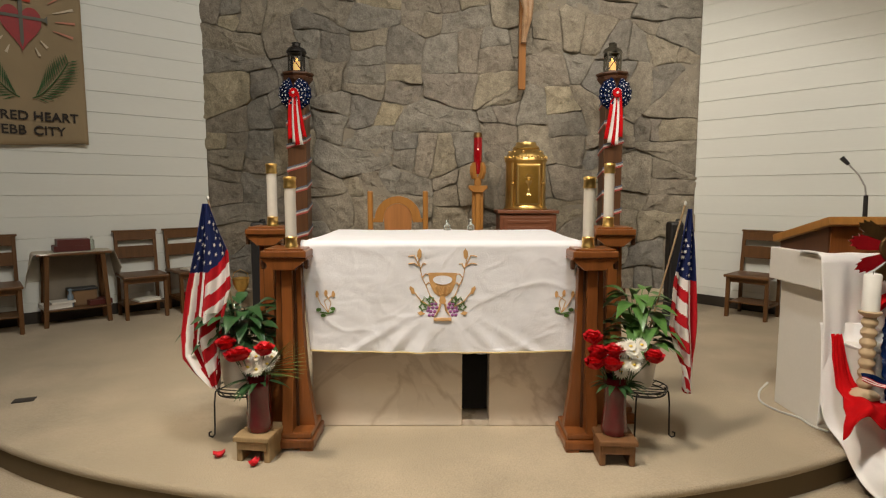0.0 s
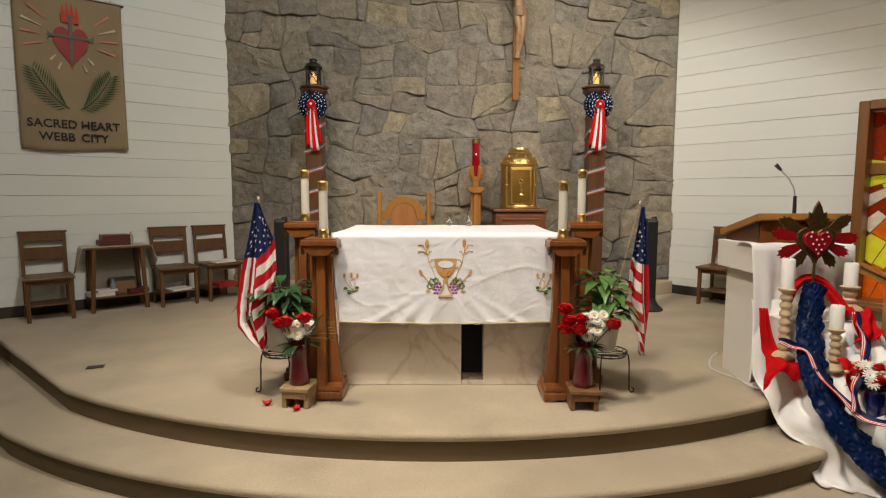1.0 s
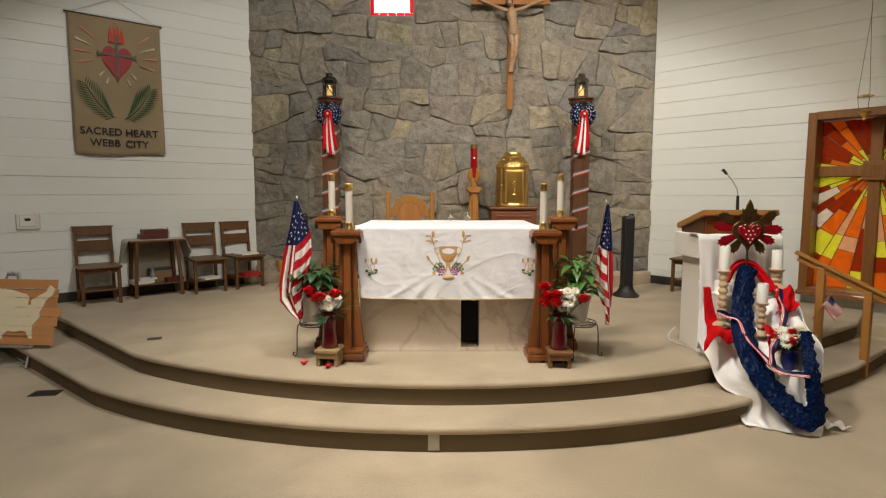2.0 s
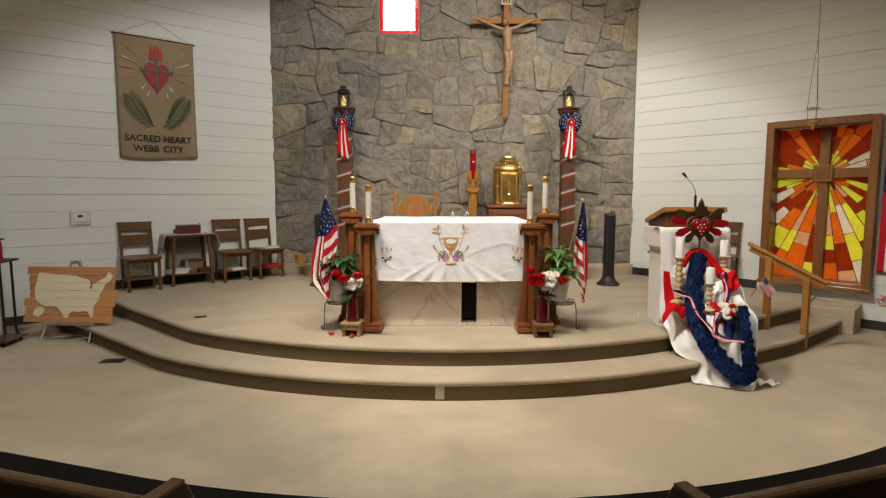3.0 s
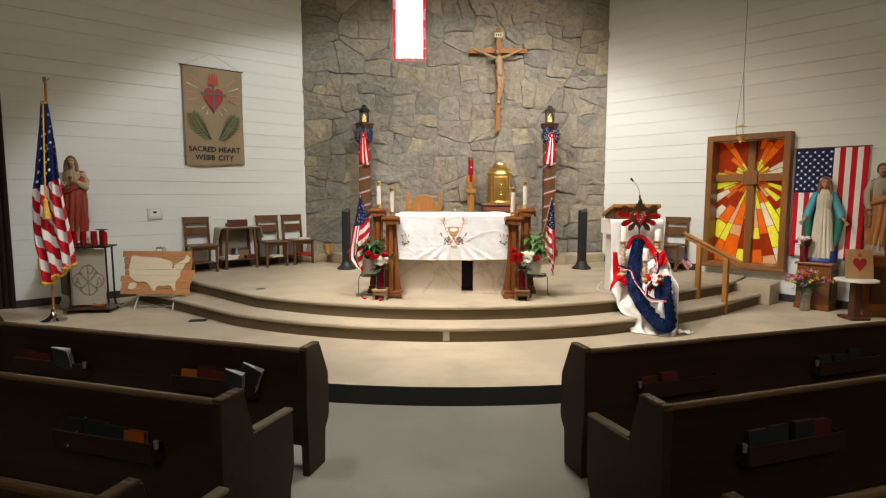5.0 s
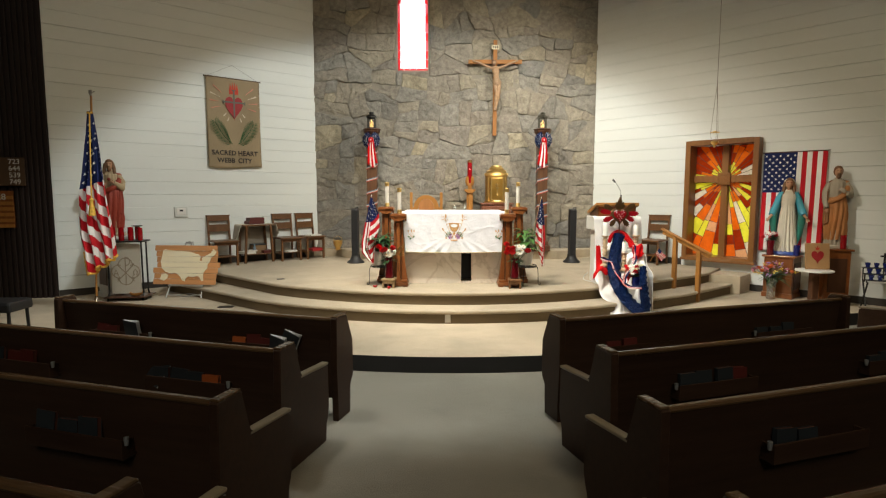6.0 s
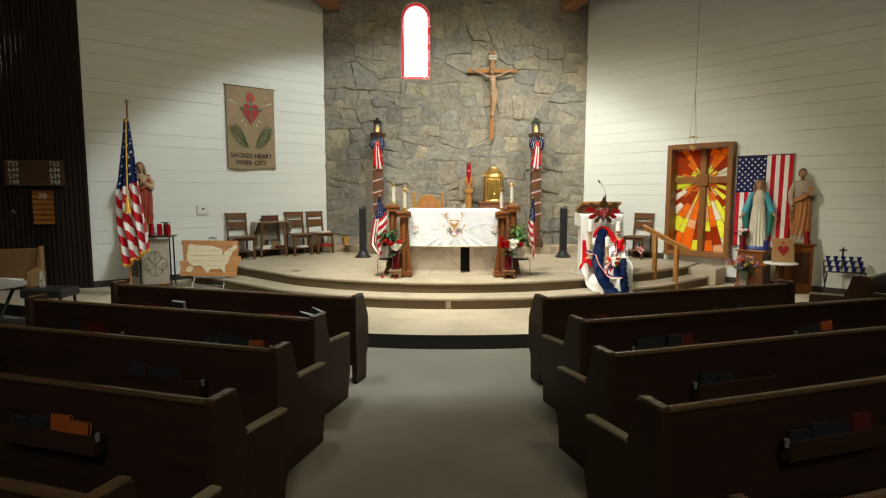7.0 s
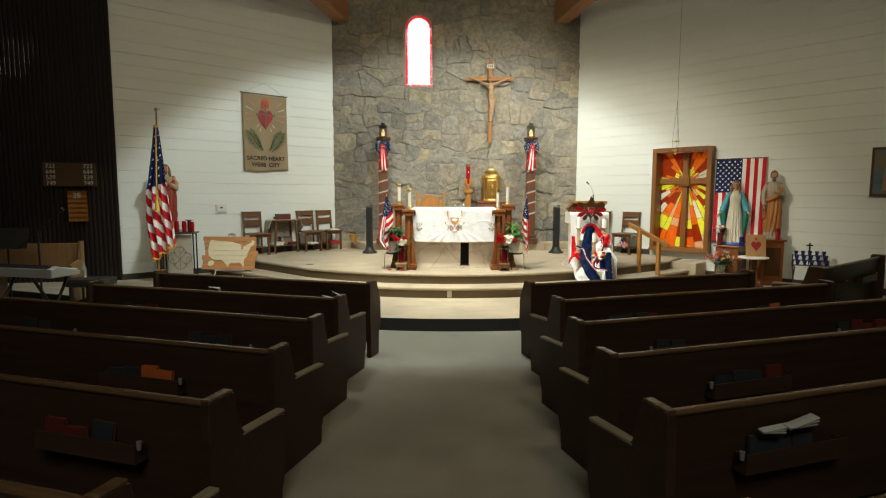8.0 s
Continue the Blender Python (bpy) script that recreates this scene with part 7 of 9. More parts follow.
    for nm, v0, v1, rows in (("hanging_length", 0.0, 0.62, 236), ("looped_end", 0.62, 1.0, 144)):
        bm = B()
        sheet(bm, lambda u, v: strip(u, v0 + (v1 - v0) * v), 44, rows, 0.006)
        part(nm, bm, NAVY_CLOTH, n, "crumpled navy satin")
    # striped ribbon
    for path, tw in (([(1.99, 2.61, 0.87), (2.05, 2.58, 0.86), (2.12, 2.55, 0.83), (2.15, 2.48, 0.74), (2.18, 2.37, 0.65), (2.22, 2.25, 0.57), (2.28, 2.16, 0.555), (2.40, 2.15, 0.54)], 0.0), ([(2.45, 2.63, 1.04), (2.44, 2.55, 0.95), (2.41, 2.47, 0.85), (2.33, 2.39, 0.76), (2.24, 2.31, 0.67), (2.20, 2.24, 0.58)], 1.0)):
        rb = thing("striped_ribbon", "ribbon with red and white stripes and starry navy", "ribbon", pose(0, 0, 0), "striped ribbons of the display")

        def band(u, v):
            p = along(path, v)
            d = (along(path, min(1, v + 0.02)) - along(path, max(0, v - 0.02))).normalized()
            out = Vector((0.0, -0.8, 0.6))
            side = d.cross(out).normalized()
            return p + side * (u - 0.5) * 0.044 + out * (0.055 + 0.012 * math.sin(v * 20 + u * 2 + tw))
        bm = B()
        sheet(bm, band, 10, 60, 0.003, lambda u, v: 2 if u < 0.5 else int((u - 0.5) / 0.10) % 2)
        part("band", bm, (FLAG_RED, FLAG_WHITE, NAVY_CLOTH), rb)


cascade()


def heart_ornament():
    g = thing("heart_ornament", "red jewelled metal heart with flames and rays on a rod", "ornament", pose(2.285, 2.72, 1.06))
    bronze = mat("aged_bronze", (0.115, 0.064, 0.024), 0.45, 0.35, 10, 60, 0.2, metal=0.7)
    red = mat("red_enamel", (0.27, 0.006, 0.011), 0.25, 0.2, coat=0.4)

    def heart(sc, dz=0.0):
        out = []
        for k in range(36):
            t = 2 * math.pi * k / 36
            out.append((sc * 16 * math.sin(t) ** 3, dz + sc * (13 * math.cos(t) - 5 * math.cos(2 * t) - 2 * math.cos(3 * t) - math.cos(4 * t))))
        return out
    zc = 0.42
    bm = B()
    prism(bm, heart(0.0078, zc), 0.02, pose(0, 0, 0), bevel=0.004)
    part("frame", bm, bronze, g, "aged bronze heart frame")
    bm = B()
    prism(bm, heart(0.0056, zc + 0.004), 0.03, pose(0, -0.02, 0), bevel=0.006)
    h = part("heart", bm, red, g, "red enamel heart")
    for k, (x, z) in enumerate([(-0.05, 0.04), (-0.015, 0.02), (0.02, 0.022), (0.055, 0.04), (-0.035, -0.005), (0.0, -0.01), (0.035, -0.005), (-0.015, -0.04), (0.018, -0.04), (0.0, -0.065), (-0.045, 0.065), (0.045, 0.065)]):
        bm = B()
        blob(bm, (x, -0.022, zc + z), 0.0065, (1, 0.6, 1), 1)
        part("pearl", bm, FLAG_WHITE, h)
    for k, (a, mt, r1) in enumerate(((2, red, 0.275), (-24, red, 0.235), (171, red, 0.28), (204, red, 0.255), (34, bronze, 0.265), (150, bronze, 0.265), (-53, bronze, 0.22), (233, bronze, 0.22))):
        bm = B()
        m = pose(0, 0.012, zc + 0.02, 0, -a, 0)
        prism(bm, [(0.07, -0.014), (0.17, -0.034), (r1 - 0.045, -0.038), (r1 - 0.055, -0.026), (r1 - 0.015, -0.024), (r1 - 0.028, -0.012), (r1, 0.0), (r1 - 0.028, 0.012), (r1 - 0.015, 0.024), (r1 - 0.055, 0.026), (r1 - 0.045, 0.038), (0.17, 0.034), (0.07, 0.014)], 0.010, m, bevel=0.002)
        part("ray", bm, mt, g)
    bm = B()
    fl = [(-0.045, 0.09), (-0.075, 0.15), (-0.05, 0.145), (-0.055, 0.19), (-0.028, 0.175), (-0.025, 0.215), (0.0, 0.26), (0.025, 0.215), (0.028, 0.175), (0.055, 0.19), (0.05, 0.145), (0.075, 0.15), (0.045, 0.09)]
    prism(bm, [(x, zc + z) for x, z in fl], 0.016, pose(0, 0, 0), bevel=0.004)
    part("flame", bm, bronze, g, "bronze flame")
    bm = B()
    rod(bm, (0, 0.01, 0.0), (0, 0.01, zc - 0.10), 0.008)
    lathe(bm, [(0.05, 0.0), (0.05, 0.01), (0.02, 0.03), (0.012, 0.06)], at=(0, 0.01, -0.03), seg=16)
    part("rod", bm, bronze, g)


heart_ornament()
CREAM_WOOD = mat("cream_turned_wood", (0.56, 0.42, 0.27), 0.5, 0.12, 6, 40, 0.03)


def display_candle(x, y, z, h, ch, r, wide=0.055):
    g = thing("candlestick", "cream turned wooden candlestick among the display cloths", "candlestick", pose(x, y, z), "candlesticks of the display")
    rows = [(wide * 1.15, 0), (wide * 1.2, 0.012), (wide, 0.025), (wide * 0.6, 0.04)]
    n = max(2, int(h / 0.055))
    for k in range(n):
        z0 = 0.045 + (h - 0.075) * k / n
        dz = (h - 0.075) / n
        rows += [(wide * 0.42, z0), (wide * 0.62, z0 + dz * 0.3), (wide * 0.64, z0 + dz * 0.6), (wide * 0.42, z0 + dz * 0.95)]
    rows += [(wide * 0.5, h - 0.03), (wide * 0.85, h - 0.015), (wide * 0.9, h - 0.004), (wide * 0.7, h)]
    bm = B()
    lathe(bm, rows, seg=20)
    part("stick", bm, CREAM_WOOD, g, smooth=True)
    c = thing("pillar_candle", "white pillar candle on a turned candlestick", "candle", pose(x, y, z + h), "pillar candles of the display")
    bm = B()
    lathe(bm, [(r, 0), (r, ch - 0.008), (r - 0.005, ch), (r - 0.012, ch - 0.004), (0.004, ch - 0.012)], seg=20)
    part("wax", bm, WAX, c, smooth=True)
    bm = B()
    rod(bm, (0, 0, ch - 0.015), (0, 0, ch + 0.012), 0.0016, seg=5)
    part("wick", bm, INK, c)


display_candle(2.07, 2.64, 0.78, 0.43, 0.18, 0.037)
display_candle(2.52, 2.73, 1.055, 0.155, 0.145, 0.038, 0.062)
display_candle(2.30, 2.52, 0.74, 0.25, 0.14, 0.036, 0.05)


# ---- plants and flowers ----
def leaf(bm, base, way, length, width, droop, cup=0.25, seg=7):
    """A pointed leaf with a folded midrib that bends over."""
    base, way = Vector(base), Vector(way).normalized()
    side = way.cross(Vector((0, 0, 1)))
    side = side.normalized() if side.length > 1e-3 else Vector((1, 0, 0))
    rows = []
    for k in range(seg + 1):
        t = k / seg
        p = base + way * length * t + Vector((0, 0, -droop * length * t * t))
        w = width * 0.5 * math.sin(math.pi * (0.06 + 0.94 * t) ** 0.8) if 0 < k < seg else width * 0.03
        up = Vector((0, 0, cup * w))
        rows.append((bm.verts.new(p - side * w + up), bm.verts.new(p), bm.verts.new(p + side * w + up)))
    for a, b in zip(rows, rows[1:]):
        for i in range(2):
            f = bm.faces.new((a[i], a[i + 1], b[i + 1], b[i]))
            f.smooth = True


def potted_plant(m, mt, count, seed, label, tall, spread):
    g = thing("potted_plant", label, "plant", m, "potted plants on wire stands")
    bm = B()
    lathe(bm, [(0.078, 0), (0.082, 0.01), (0.102, 0.15), (0.106, 0.17), (0.114, 0.172), (0.114, 0.195), (0.104, 0.195), (0.098, 0.17)], seg=28)
    part("pot", bm, POT_WHITE, g, "off-white plastic pot", True)
    bm = B()
    lathe(bm, [(0.02, 0.15), (0.099, 0.165), (0.05, 0.172)], seg=20)
    part("soil", bm, mat("soil", (0.03, 0.02, 0.013), 0.95, 0.4, 20, 120, 0.6), g)
    rg = random.Random(seed)
    leaves = B()
    for k in range(count):
        a = rg.uniform(0, 2 * math.pi)
        h = rg.uniform(0.06, tall)
        r = rg.uniform(0.05, spread) * (1.15 - 0.4 * h / tall)
        p0 = Vector((0.04 * math.cos(a), 0.04 * math.sin(a), 0.16))
        p2 = Vector((r * math.cos(a), r * math.sin(a), 0.17 + h))
        p1 = p0.lerp(p2, 0.5) + Vector((-0.02 * math.cos(a), -0.02 * math.sin(a), 0.04))
        bm = B()
        tube(bm, [p0, p1, p2], [0.0035, 0.003, 0.002], 5)
        part("stem", bm, mt, g)
        way = Vector((math.cos(a + rg.uniform(-0.5, 0.5)), math.sin(a + rg.uniform(-0.5, 0.5)), rg.uniform(-0.1, 0.75)))
        leaf(leaves, p2, way, rg.uniform(0.11, 0.18), rg.uniform(0.055, 0.085), rg.uniform(0.2, 0.8))
    tagged(part("leaves", leaves, mt, g, "glossy pointed leaves"), kind="stuff")


def wire_stand(m):
    g = thing("plant_stand", "low black wire plant stand with curled feet", "plant stand", m, "wire plant stands")
    for z, r in ((0.285, 0.125), (0.262, 0.118)):
        bm = B()
        tube(bm, [(r * math.cos(2 * math.pi * k / 32), r * math.sin(2 * math.pi * k / 32), z) for k in range(33)], 0.004, 6)
        part("ring", bm, BLACK_METAL, g)
    bm = B()
    for k in range(16):
        a, b = 2 * math.pi * k / 16, 2 * math.pi * (k + 0.5) / 16
        rod(bm, (0.125 * math.cos(a), 0.125 * math.sin(a), 0.285), (0.118 * math.cos(b), 0.118 * math.sin(b), 0.262), 0.0025, seg=5)
    for k in range(6):
        y = -0.1 + 0.04 * k
        x = math.sqrt(max(0.0001, 0.118 ** 2 - y * y))
        rod(bm, (-x, y, 0.262), (x, y, 0.262), 0.0025, seg=5)
    part("grid", bm, BLACK_METAL, g)
    for k in range(3):
        a = radians(120 * k + 10)
        c, s = math.cos(a), math.sin(a)
        bm = B()
        tube(bm, [(r * c, r * s, z) for r, z in ((0.118, 0.275), (0.14, 0.25), (0.148, 0.19), (0.150, 0.08), (0.152, 0.02), (0.165, 0.006), (0.182, 0.012), (0.182, 0.03), (0.17, 0.034))], 0.0045, 7)
        part("leg", bm, BLACK_METAL, g)


wire_stand(pose(-1.045, 2.80, PLATFORM, 0, 0, 170))
wire_stand(pose(1.035, 2.80, PLATFORM, 0, 0, -10))
potted_plant(pose(-1.06, 2.82, PLATFORM + 0.289), LEAF, 84, 4, "dark green leafy plant in an off-white pot", 0.25, 0.18)
potted_plant(pose(1.010, 2.82, PLATFORM + 0.289), LEAF_LIGHT, 64, 9, "green peace lily in an off-white plastic pot", 0.32, 0.125)


def rose(bm, c, r, seed):
    """A bloom of overlapping, cupped petals round a tight bud."""
    rg = random.Random(seed)
    c = Vector(c)
    blob(bm, c, r * 0.55, (1, 1, 1.1), 2, 0.2)
    for ring, (n, size, lean, lift) in enumerate(((3, 0.62, 0.25, 0.30), (4, 0.80, 0.55, 0.12), (5, 0.95, 0.95, -0.10))):
        for k in range(n):
            a = 2 * math.pi * (k + 0.37 * ring) / n + rg.uniform(-0.25, 0.25)
            out, side = Vector((math.cos(a), math.sin(a), 0)), Vector((-math.sin(a), math.cos(a), 0))
            grid = []
            for i in range(5):
                v = i / 4
                row = []
                for j in range(5):
                    u = (j / 4 - 0.5) * 2
                    w = size * r * 0.85 * math.sin(0.35 + 2.0 * v) * u
                    push = r * (0.25 + lean * 0.62 * v ** 1.4) - 0.35 * r * u * u * (1 - 0.4 * v) + (0.12 * r * (v > 0.9))
                    up = r * (-0.55 + (1.15 - 0.35 * lean) * v + lift * 0.4) - 0.06 * r * u * u
                    row.append(bm.verts.new(c + out * push + side * w + Vector((0, 0, up))))
                grid.append(row)
            for i in range(4):
                for j in range(4):
                    bm.faces.new((grid[i][j], grid[i][j + 1], grid[i + 1][j + 1], grid[i + 1][j])).smooth = True


def daisy(bm, c, r, n=14, tilt=(0, -0.8, 0.6)):
    up = Vector(tilt).normalized()
    e = up.orthogonal().normalized()
    f = up.cross(e)
    for reach, rise, turn in ((1.0, 0.06, 0.0), (0.74, 0.20, 0.5)):
        for k in range(n):
            a = 2 * math.pi * (k + turn) / n
            d = e * math.cos(a) + f * math.sin(a)
            t = up.cross(d)
            c0, q = Vector(c) + up * r * rise * 0.3, r * reach
            p = [c0 + d * q * 0.16 - t * r * 0.05, c0 + d * q * 0.7 - t * r * 0.12 + up * r * rise, c0 + d * q + up * r * rise * 0.6, c0 + d * q * 0.7 + t * r * 0.12 + up * r * rise, c0 + d * q * 0.16 + t * r * 0.05]
            bm.faces.new([bm.verts.new(v) for v in p])


def rose_vase(m, side):
    st = thing("small_stool", "small weathered wooden stool carrying a flower vase", "stool", m @ Matrix.Diagonal((0.98, 0.98, 1.17, 1)), "small stools with vases")
    pale = side < 0
    mt = wood("weathered_wood", (0.34, 0.235, 0.12), 0.7) if pale else wood("brown_stool_wood", (0.20, 0.095, 0.04), 0.6)
    for k in (-1, 1):
        bm = B()
        box(bm, (0, k * 0.055, 0.10), (0.185, 0.10, 0.022), 0.005)
        part("top_board", bm, mt, st)
        bm = B()
        box(bm, (k * 0.07, 0, 0.045), (0.03, 0.17, 0.09), 0.006)
        part("leg_board", bm, mt, st)
        bm = B()
        box(bm, (0, k * 0.085, 0.07), (0.15, 0.016, 0.035), 0.003)
        part("apron", bm, mt, st)
    v = thing("flower_vase", "dark red glass vase with red roses and white daisies", "flower vase", m @ pose(0.0, 0.0, 0.131) @ Matrix.Diagonal((1.14, 1.14, 1.10, 1)), "rose vases on small stools")
    bm = B()
    lathe(bm, [(0.05, 0), (0.054, 0.008), (0.054, 0.03), (0.046, 0.11), (0.047, 0.19), (0.050, 0.25), (0.048, 0.253), (0.044, 0.19)], seg=28)
    part("vase", bm, RED_VASE, v, "dark red glass", True)
    rg = random.Random(20 + side)
    green = B()
    spots = [(-0.115, -0.05, 0.40), (-0.070, -0.07, 0.355), (-0.035, -0.08, 0.365), (0.060, -0.06, 0.385)] if side < 0 else [(-0.10, -0.01, 0.43), (-0.085, -0.04, 0.375), (-0.10, -0.05, 0.33), (-0.02, -0.06, 0.385), (-0.035, -0.08, 0.335), (0.15, -0.02, 0.35)]
    for k, p in enumerate(spots):
        bm = B()
        rose(bm, p, 0.045, k + side)
        bloom = part("rose", bm, ROSE, v, "deep red rose")
        bm = B()
        tube(bm, [(0, 0, 0.15), (p[0] * 0.5, p[1] * 0.5, 0.26), p], 0.003, 5)
        part("stem", bm, LEAF, bloom)
    for k in range(13):
        x, y, z = rg.uniform(-0.05, 0.07), rg.uniform(-0.07, 0.02), rg.uniform(0.285, 0.34 if side < 0 else 0.41)
        if side > 0:
            x += 0.03
        tl = (x * 4, -0.8 + y * 3, 0.6)
        bm = B()
        daisy(bm, (x, y, z), 0.035, 18, tl)
        bloom = part("daisy", bm, DAISY, v, "white daisy")
        bm = B()
        blob(bm, Vector((x, y, z)) + Vector(tl).normalized() * 0.005, 0.008, (1, 1, 0.7), 1)
        part("eye", bm, YELLOW_PETAL, bloom, "yellow eye")
        bm = B()
        tube(bm, [(0, 0, 0.15), (x * 0.6, y * 0.6, 0.21), (x, y, z)], 0.002, 5)
        part("stem", bm, LEAF, bloom)
    for k in range(22):
        a = rg.uniform(0, 2 * math.pi)
        leaf(green, (0.03 * math.cos(a), 0.03 * math.sin(a), 0.22), (math.cos(a), math.sin(a), rg.uniform(-0.2, 0.6)), rg.uniform(0.06, 0.12), 0.025, 0.4)
    if side < 0:
        # a palm frond that fans out to one side
        frond = B()
        for k in range(18):
            t = k / 17
            leaf(frond, (0.045 + 0.05 * t, -0.09, 0.28 + 0.05 * t), (0.95 - 0.3 * t, -0.12 + 0.1 * (k % 3 - 1), 0.22 + 0.62 * t), 0.24 - 0.06 * abs(t - 0.4), 0.014, 0.18)
        tagged(part("palm_frond", frond, LEAF_PALM, v, "yellow-green palm frond"), kind="stuff")
    else:
        for k in range(10):
            leaf(green, (0.0, 0, 0.24), (rg.uniform(-0.7, 0.8), -0.2, rg.uniform(0.4, 1)), 0.22, 0.008, 0.15)
    tagged(part("greenery", green, LEAF, v, "thin green leaves"), kind="stuff")


rose_vase(pose(-0.895, 2.615, PLATFORM, 0, 0, -8), -1)
rose_vase(pose(0.825, 2.575, PLATFORM, 0, 0, -3), 1)
for x, y, rz in ((-1.088, 2.582, 20), (-0.89, 2.498, 70)):
    g = thing("rose_petal", "fallen red rose petals on the beige carpet", "petal", pose(x, y, PLATFORM + 0.002, 0, 0, rz), "fallen petals")
    bm = B()
    sheet(bm, lambda u, v: ((u - 0.5) * 0.055, (v - 0.5) * 0.04 * (1 - 0.5 * (2 * u - 1) ** 2), 0.006 + 0.05 * (u - 0.5) ** 2 + 0.03 * abs(v - 0.5)), 6, 6, 0.002)
    blob(bm, (0.0, 0, 0.012), 0.016, (1.2, 0.9, 0.6), 2, 0.4)
    part("petal", bm, ROSE, g)

# small flags leaning in the plant pots: one half falls from the stick in slanting stripes, the fly end hangs straight
def left_dye(s, h):
    if h < (0.375 if s < 0.5 else 0.375 - 0.26 * (s - 0.5)):
        return 2
    if s < 0.46:
        return int((s + 0.10 * (h - 0.4)) / 0.46 * 4.4) % 2
    q = (h + 0.24 * (s - 0.46)) / 0.148
    return 1 if q - math.floor(q) < 0.48 else 0


def right_dye(s, h):
    if h < 0.335 + 0.09 * min(s, 0.6):
        return 2
    if s > 0.60:
        return 1 if 0.70 < s + 0.12 * (h - 0.4) < 0.86 else 0
    q = (h - 0.17 * s) / 0.140
    return 1 if q - math.floor(q) < 0.52 else 0


for bx, by, top, foot, near, far, y0, dip in (
        (-1.06, 2.72, (-0.078, -0.03, 1.75), (0.035, 0.06, 0.98), [(-0.087, 1.725), (-0.125, 1.52), (-0.180, 1.30), (-0.218, 1.08), (-0.212, 0.97), (-0.150, 0.90), (-0.075, 0.835)],
         [(-0.064, 1.725), (-0.020, 1.61), (0.034, 1.49), (0.040, 1.33), (-0.005, 1.17), (-0.040, 1.00), (-0.056, 0.835)], -0.06, (0.29, 0.35)),
        (1.06, 2.74, (0.140, 0.01, 1.725), (-0.02, 0.06, 0.98), [(0.127, 1.70), (0.095, 1.53), (0.066, 1.34), (0.056, 1.12), (0.090, 1.00), (0.130, 0.90), (0.156, 0.80)],
         [(0.148, 1.70), (0.166, 1.53), (0.180, 1.34), (0.192, 1.16), (0.194, 1.03), (0.188, 0.92), (0.171, 0.80)], -0.05, (0.29, 0.35))):
    g = thing("small_flag", "small flag on a thin white stick in the plant pot", "flag", pose(bx, by, 0), "small flags in the plant pots")
    gathered_flag(g, near, far, 0.034, 1.9, dip, 0.165, 0.16, 0.012, y0, 11, left_dye if bx < 0 else right_dye)
    bm = B()
    rod(bm, foot, top, 0.0045)
    part("pole", bm, PALE_STICK, g, "thin pale wooden stick")
    bm = B()
    blob(bm, top, 0.008, (1, 1, 1.6), 2)
    part("tip", bm, WHITE_PLASTIC, g)

# ---- flowers of the display ----
def mixed_vase(m, label, vase_rows, glass, blooms, seed, z0, spread, height, size, cat="flower vase"):
    v = thing("flower_vase", label, cat, m)
    bm = B()
    lathe(bm, vase_rows, seg=24)
    part("vase", bm, glass, v, smooth=True)
    rg = random.Random(seed)
    stems, green = B(), B()
    for name, n, mt, kind in blooms:
        bm = B()
        for k in range(n):
            a, r = rg.uniform(0, 2 * math.pi), spread * math.sqrt(rg.random())
            p = Vector((r * math.cos(a), r * math.sin(a) * 0.7, z0 + height * (1 - 0.6 * (r / spread) ** 2) * rg.uniform(0.6, 1.0)))
            tube(stems, [(0, 0, z0 * 0.5), (p.x * 0.5, p.y * 0.5, z0 + 0.3 * (p.z - z0)), p], 0.0025, 5)
            if kind == "daisy":
                daisy(bm, p, size, 12, (p.x * 4, -0.7, 0.7))
            elif kind == "spray":
                for _ in range(7):
                    blob(bm, p + Vector((rg.uniform(-1, 1), rg.uniform(-1, 1), rg.uniform(-0.6, 0.6))) * size * 0.8, size * 0.28, (1, 1, 0.8), 1)
            else:
                rose(bm, p, size, k)
        tagged(part(name, bm, mt, v), kind="stuff")
    for k in range(34):
        a = rg.uniform(0, 2 * math.pi)
        leaf(green, (0.02 * math.cos(a), 0.02 * math.sin(a), z0 * 0.98), (math.cos(a), math.sin(a), rg.uniform(0.0, 1.3)), rg.uniform(0.5, 1.15) * spread, max(0.022, size * 0.6), 0.45)
    part("stems", stems, LEAF, v)
    tagged(part("greenery", green, LEAF, v, "green leaves"), kind="stuff")


mixed_vase(pose(2.40, 2.325, 0.533), "dark blue vase with white chrysanthemums and red roses", [(0.04, 0), (0.05, 0.01), (0.058, 0.07), (0.052, 0.13), (0.046, 0.15), (0.05, 0.16), (0.045, 0.155)], BLUE_GLASS,
           (("chrysanthemum_head", 17, DAISY, "daisy"), ("cream_flowers", 6, CREAM_PETAL, "spray"), ("roses", 5, ROSE, "rose")), 5, 0.16, 0.125, 0.19, 0.043)
mixed_vase(pose(4.92, 3.52, FLOOR), "clear glass vase of mixed lilac, pink and orange flowers", [(0.06, 0), (0.065, 0.01), (0.055, 0.08), (0.065, 0.22), (0.085, 0.33), (0.08, 0.33), (0.06, 0.22)], CLEAR_GLASS,
           (("lilac_flowers", 15, LILAC_PETAL, "spray"), ("pink_flowers", 14, PINK_PETAL, "spray"), ("orange_flowers", 9, ORANGE_PETAL, "rose"), ("yellow_flowers", 9, YELLOW_PETAL, "spray"), ("white_flowers", 6, DAISY, "daisy")), 6, 0.33, 0.33, 0.25, 0.038)
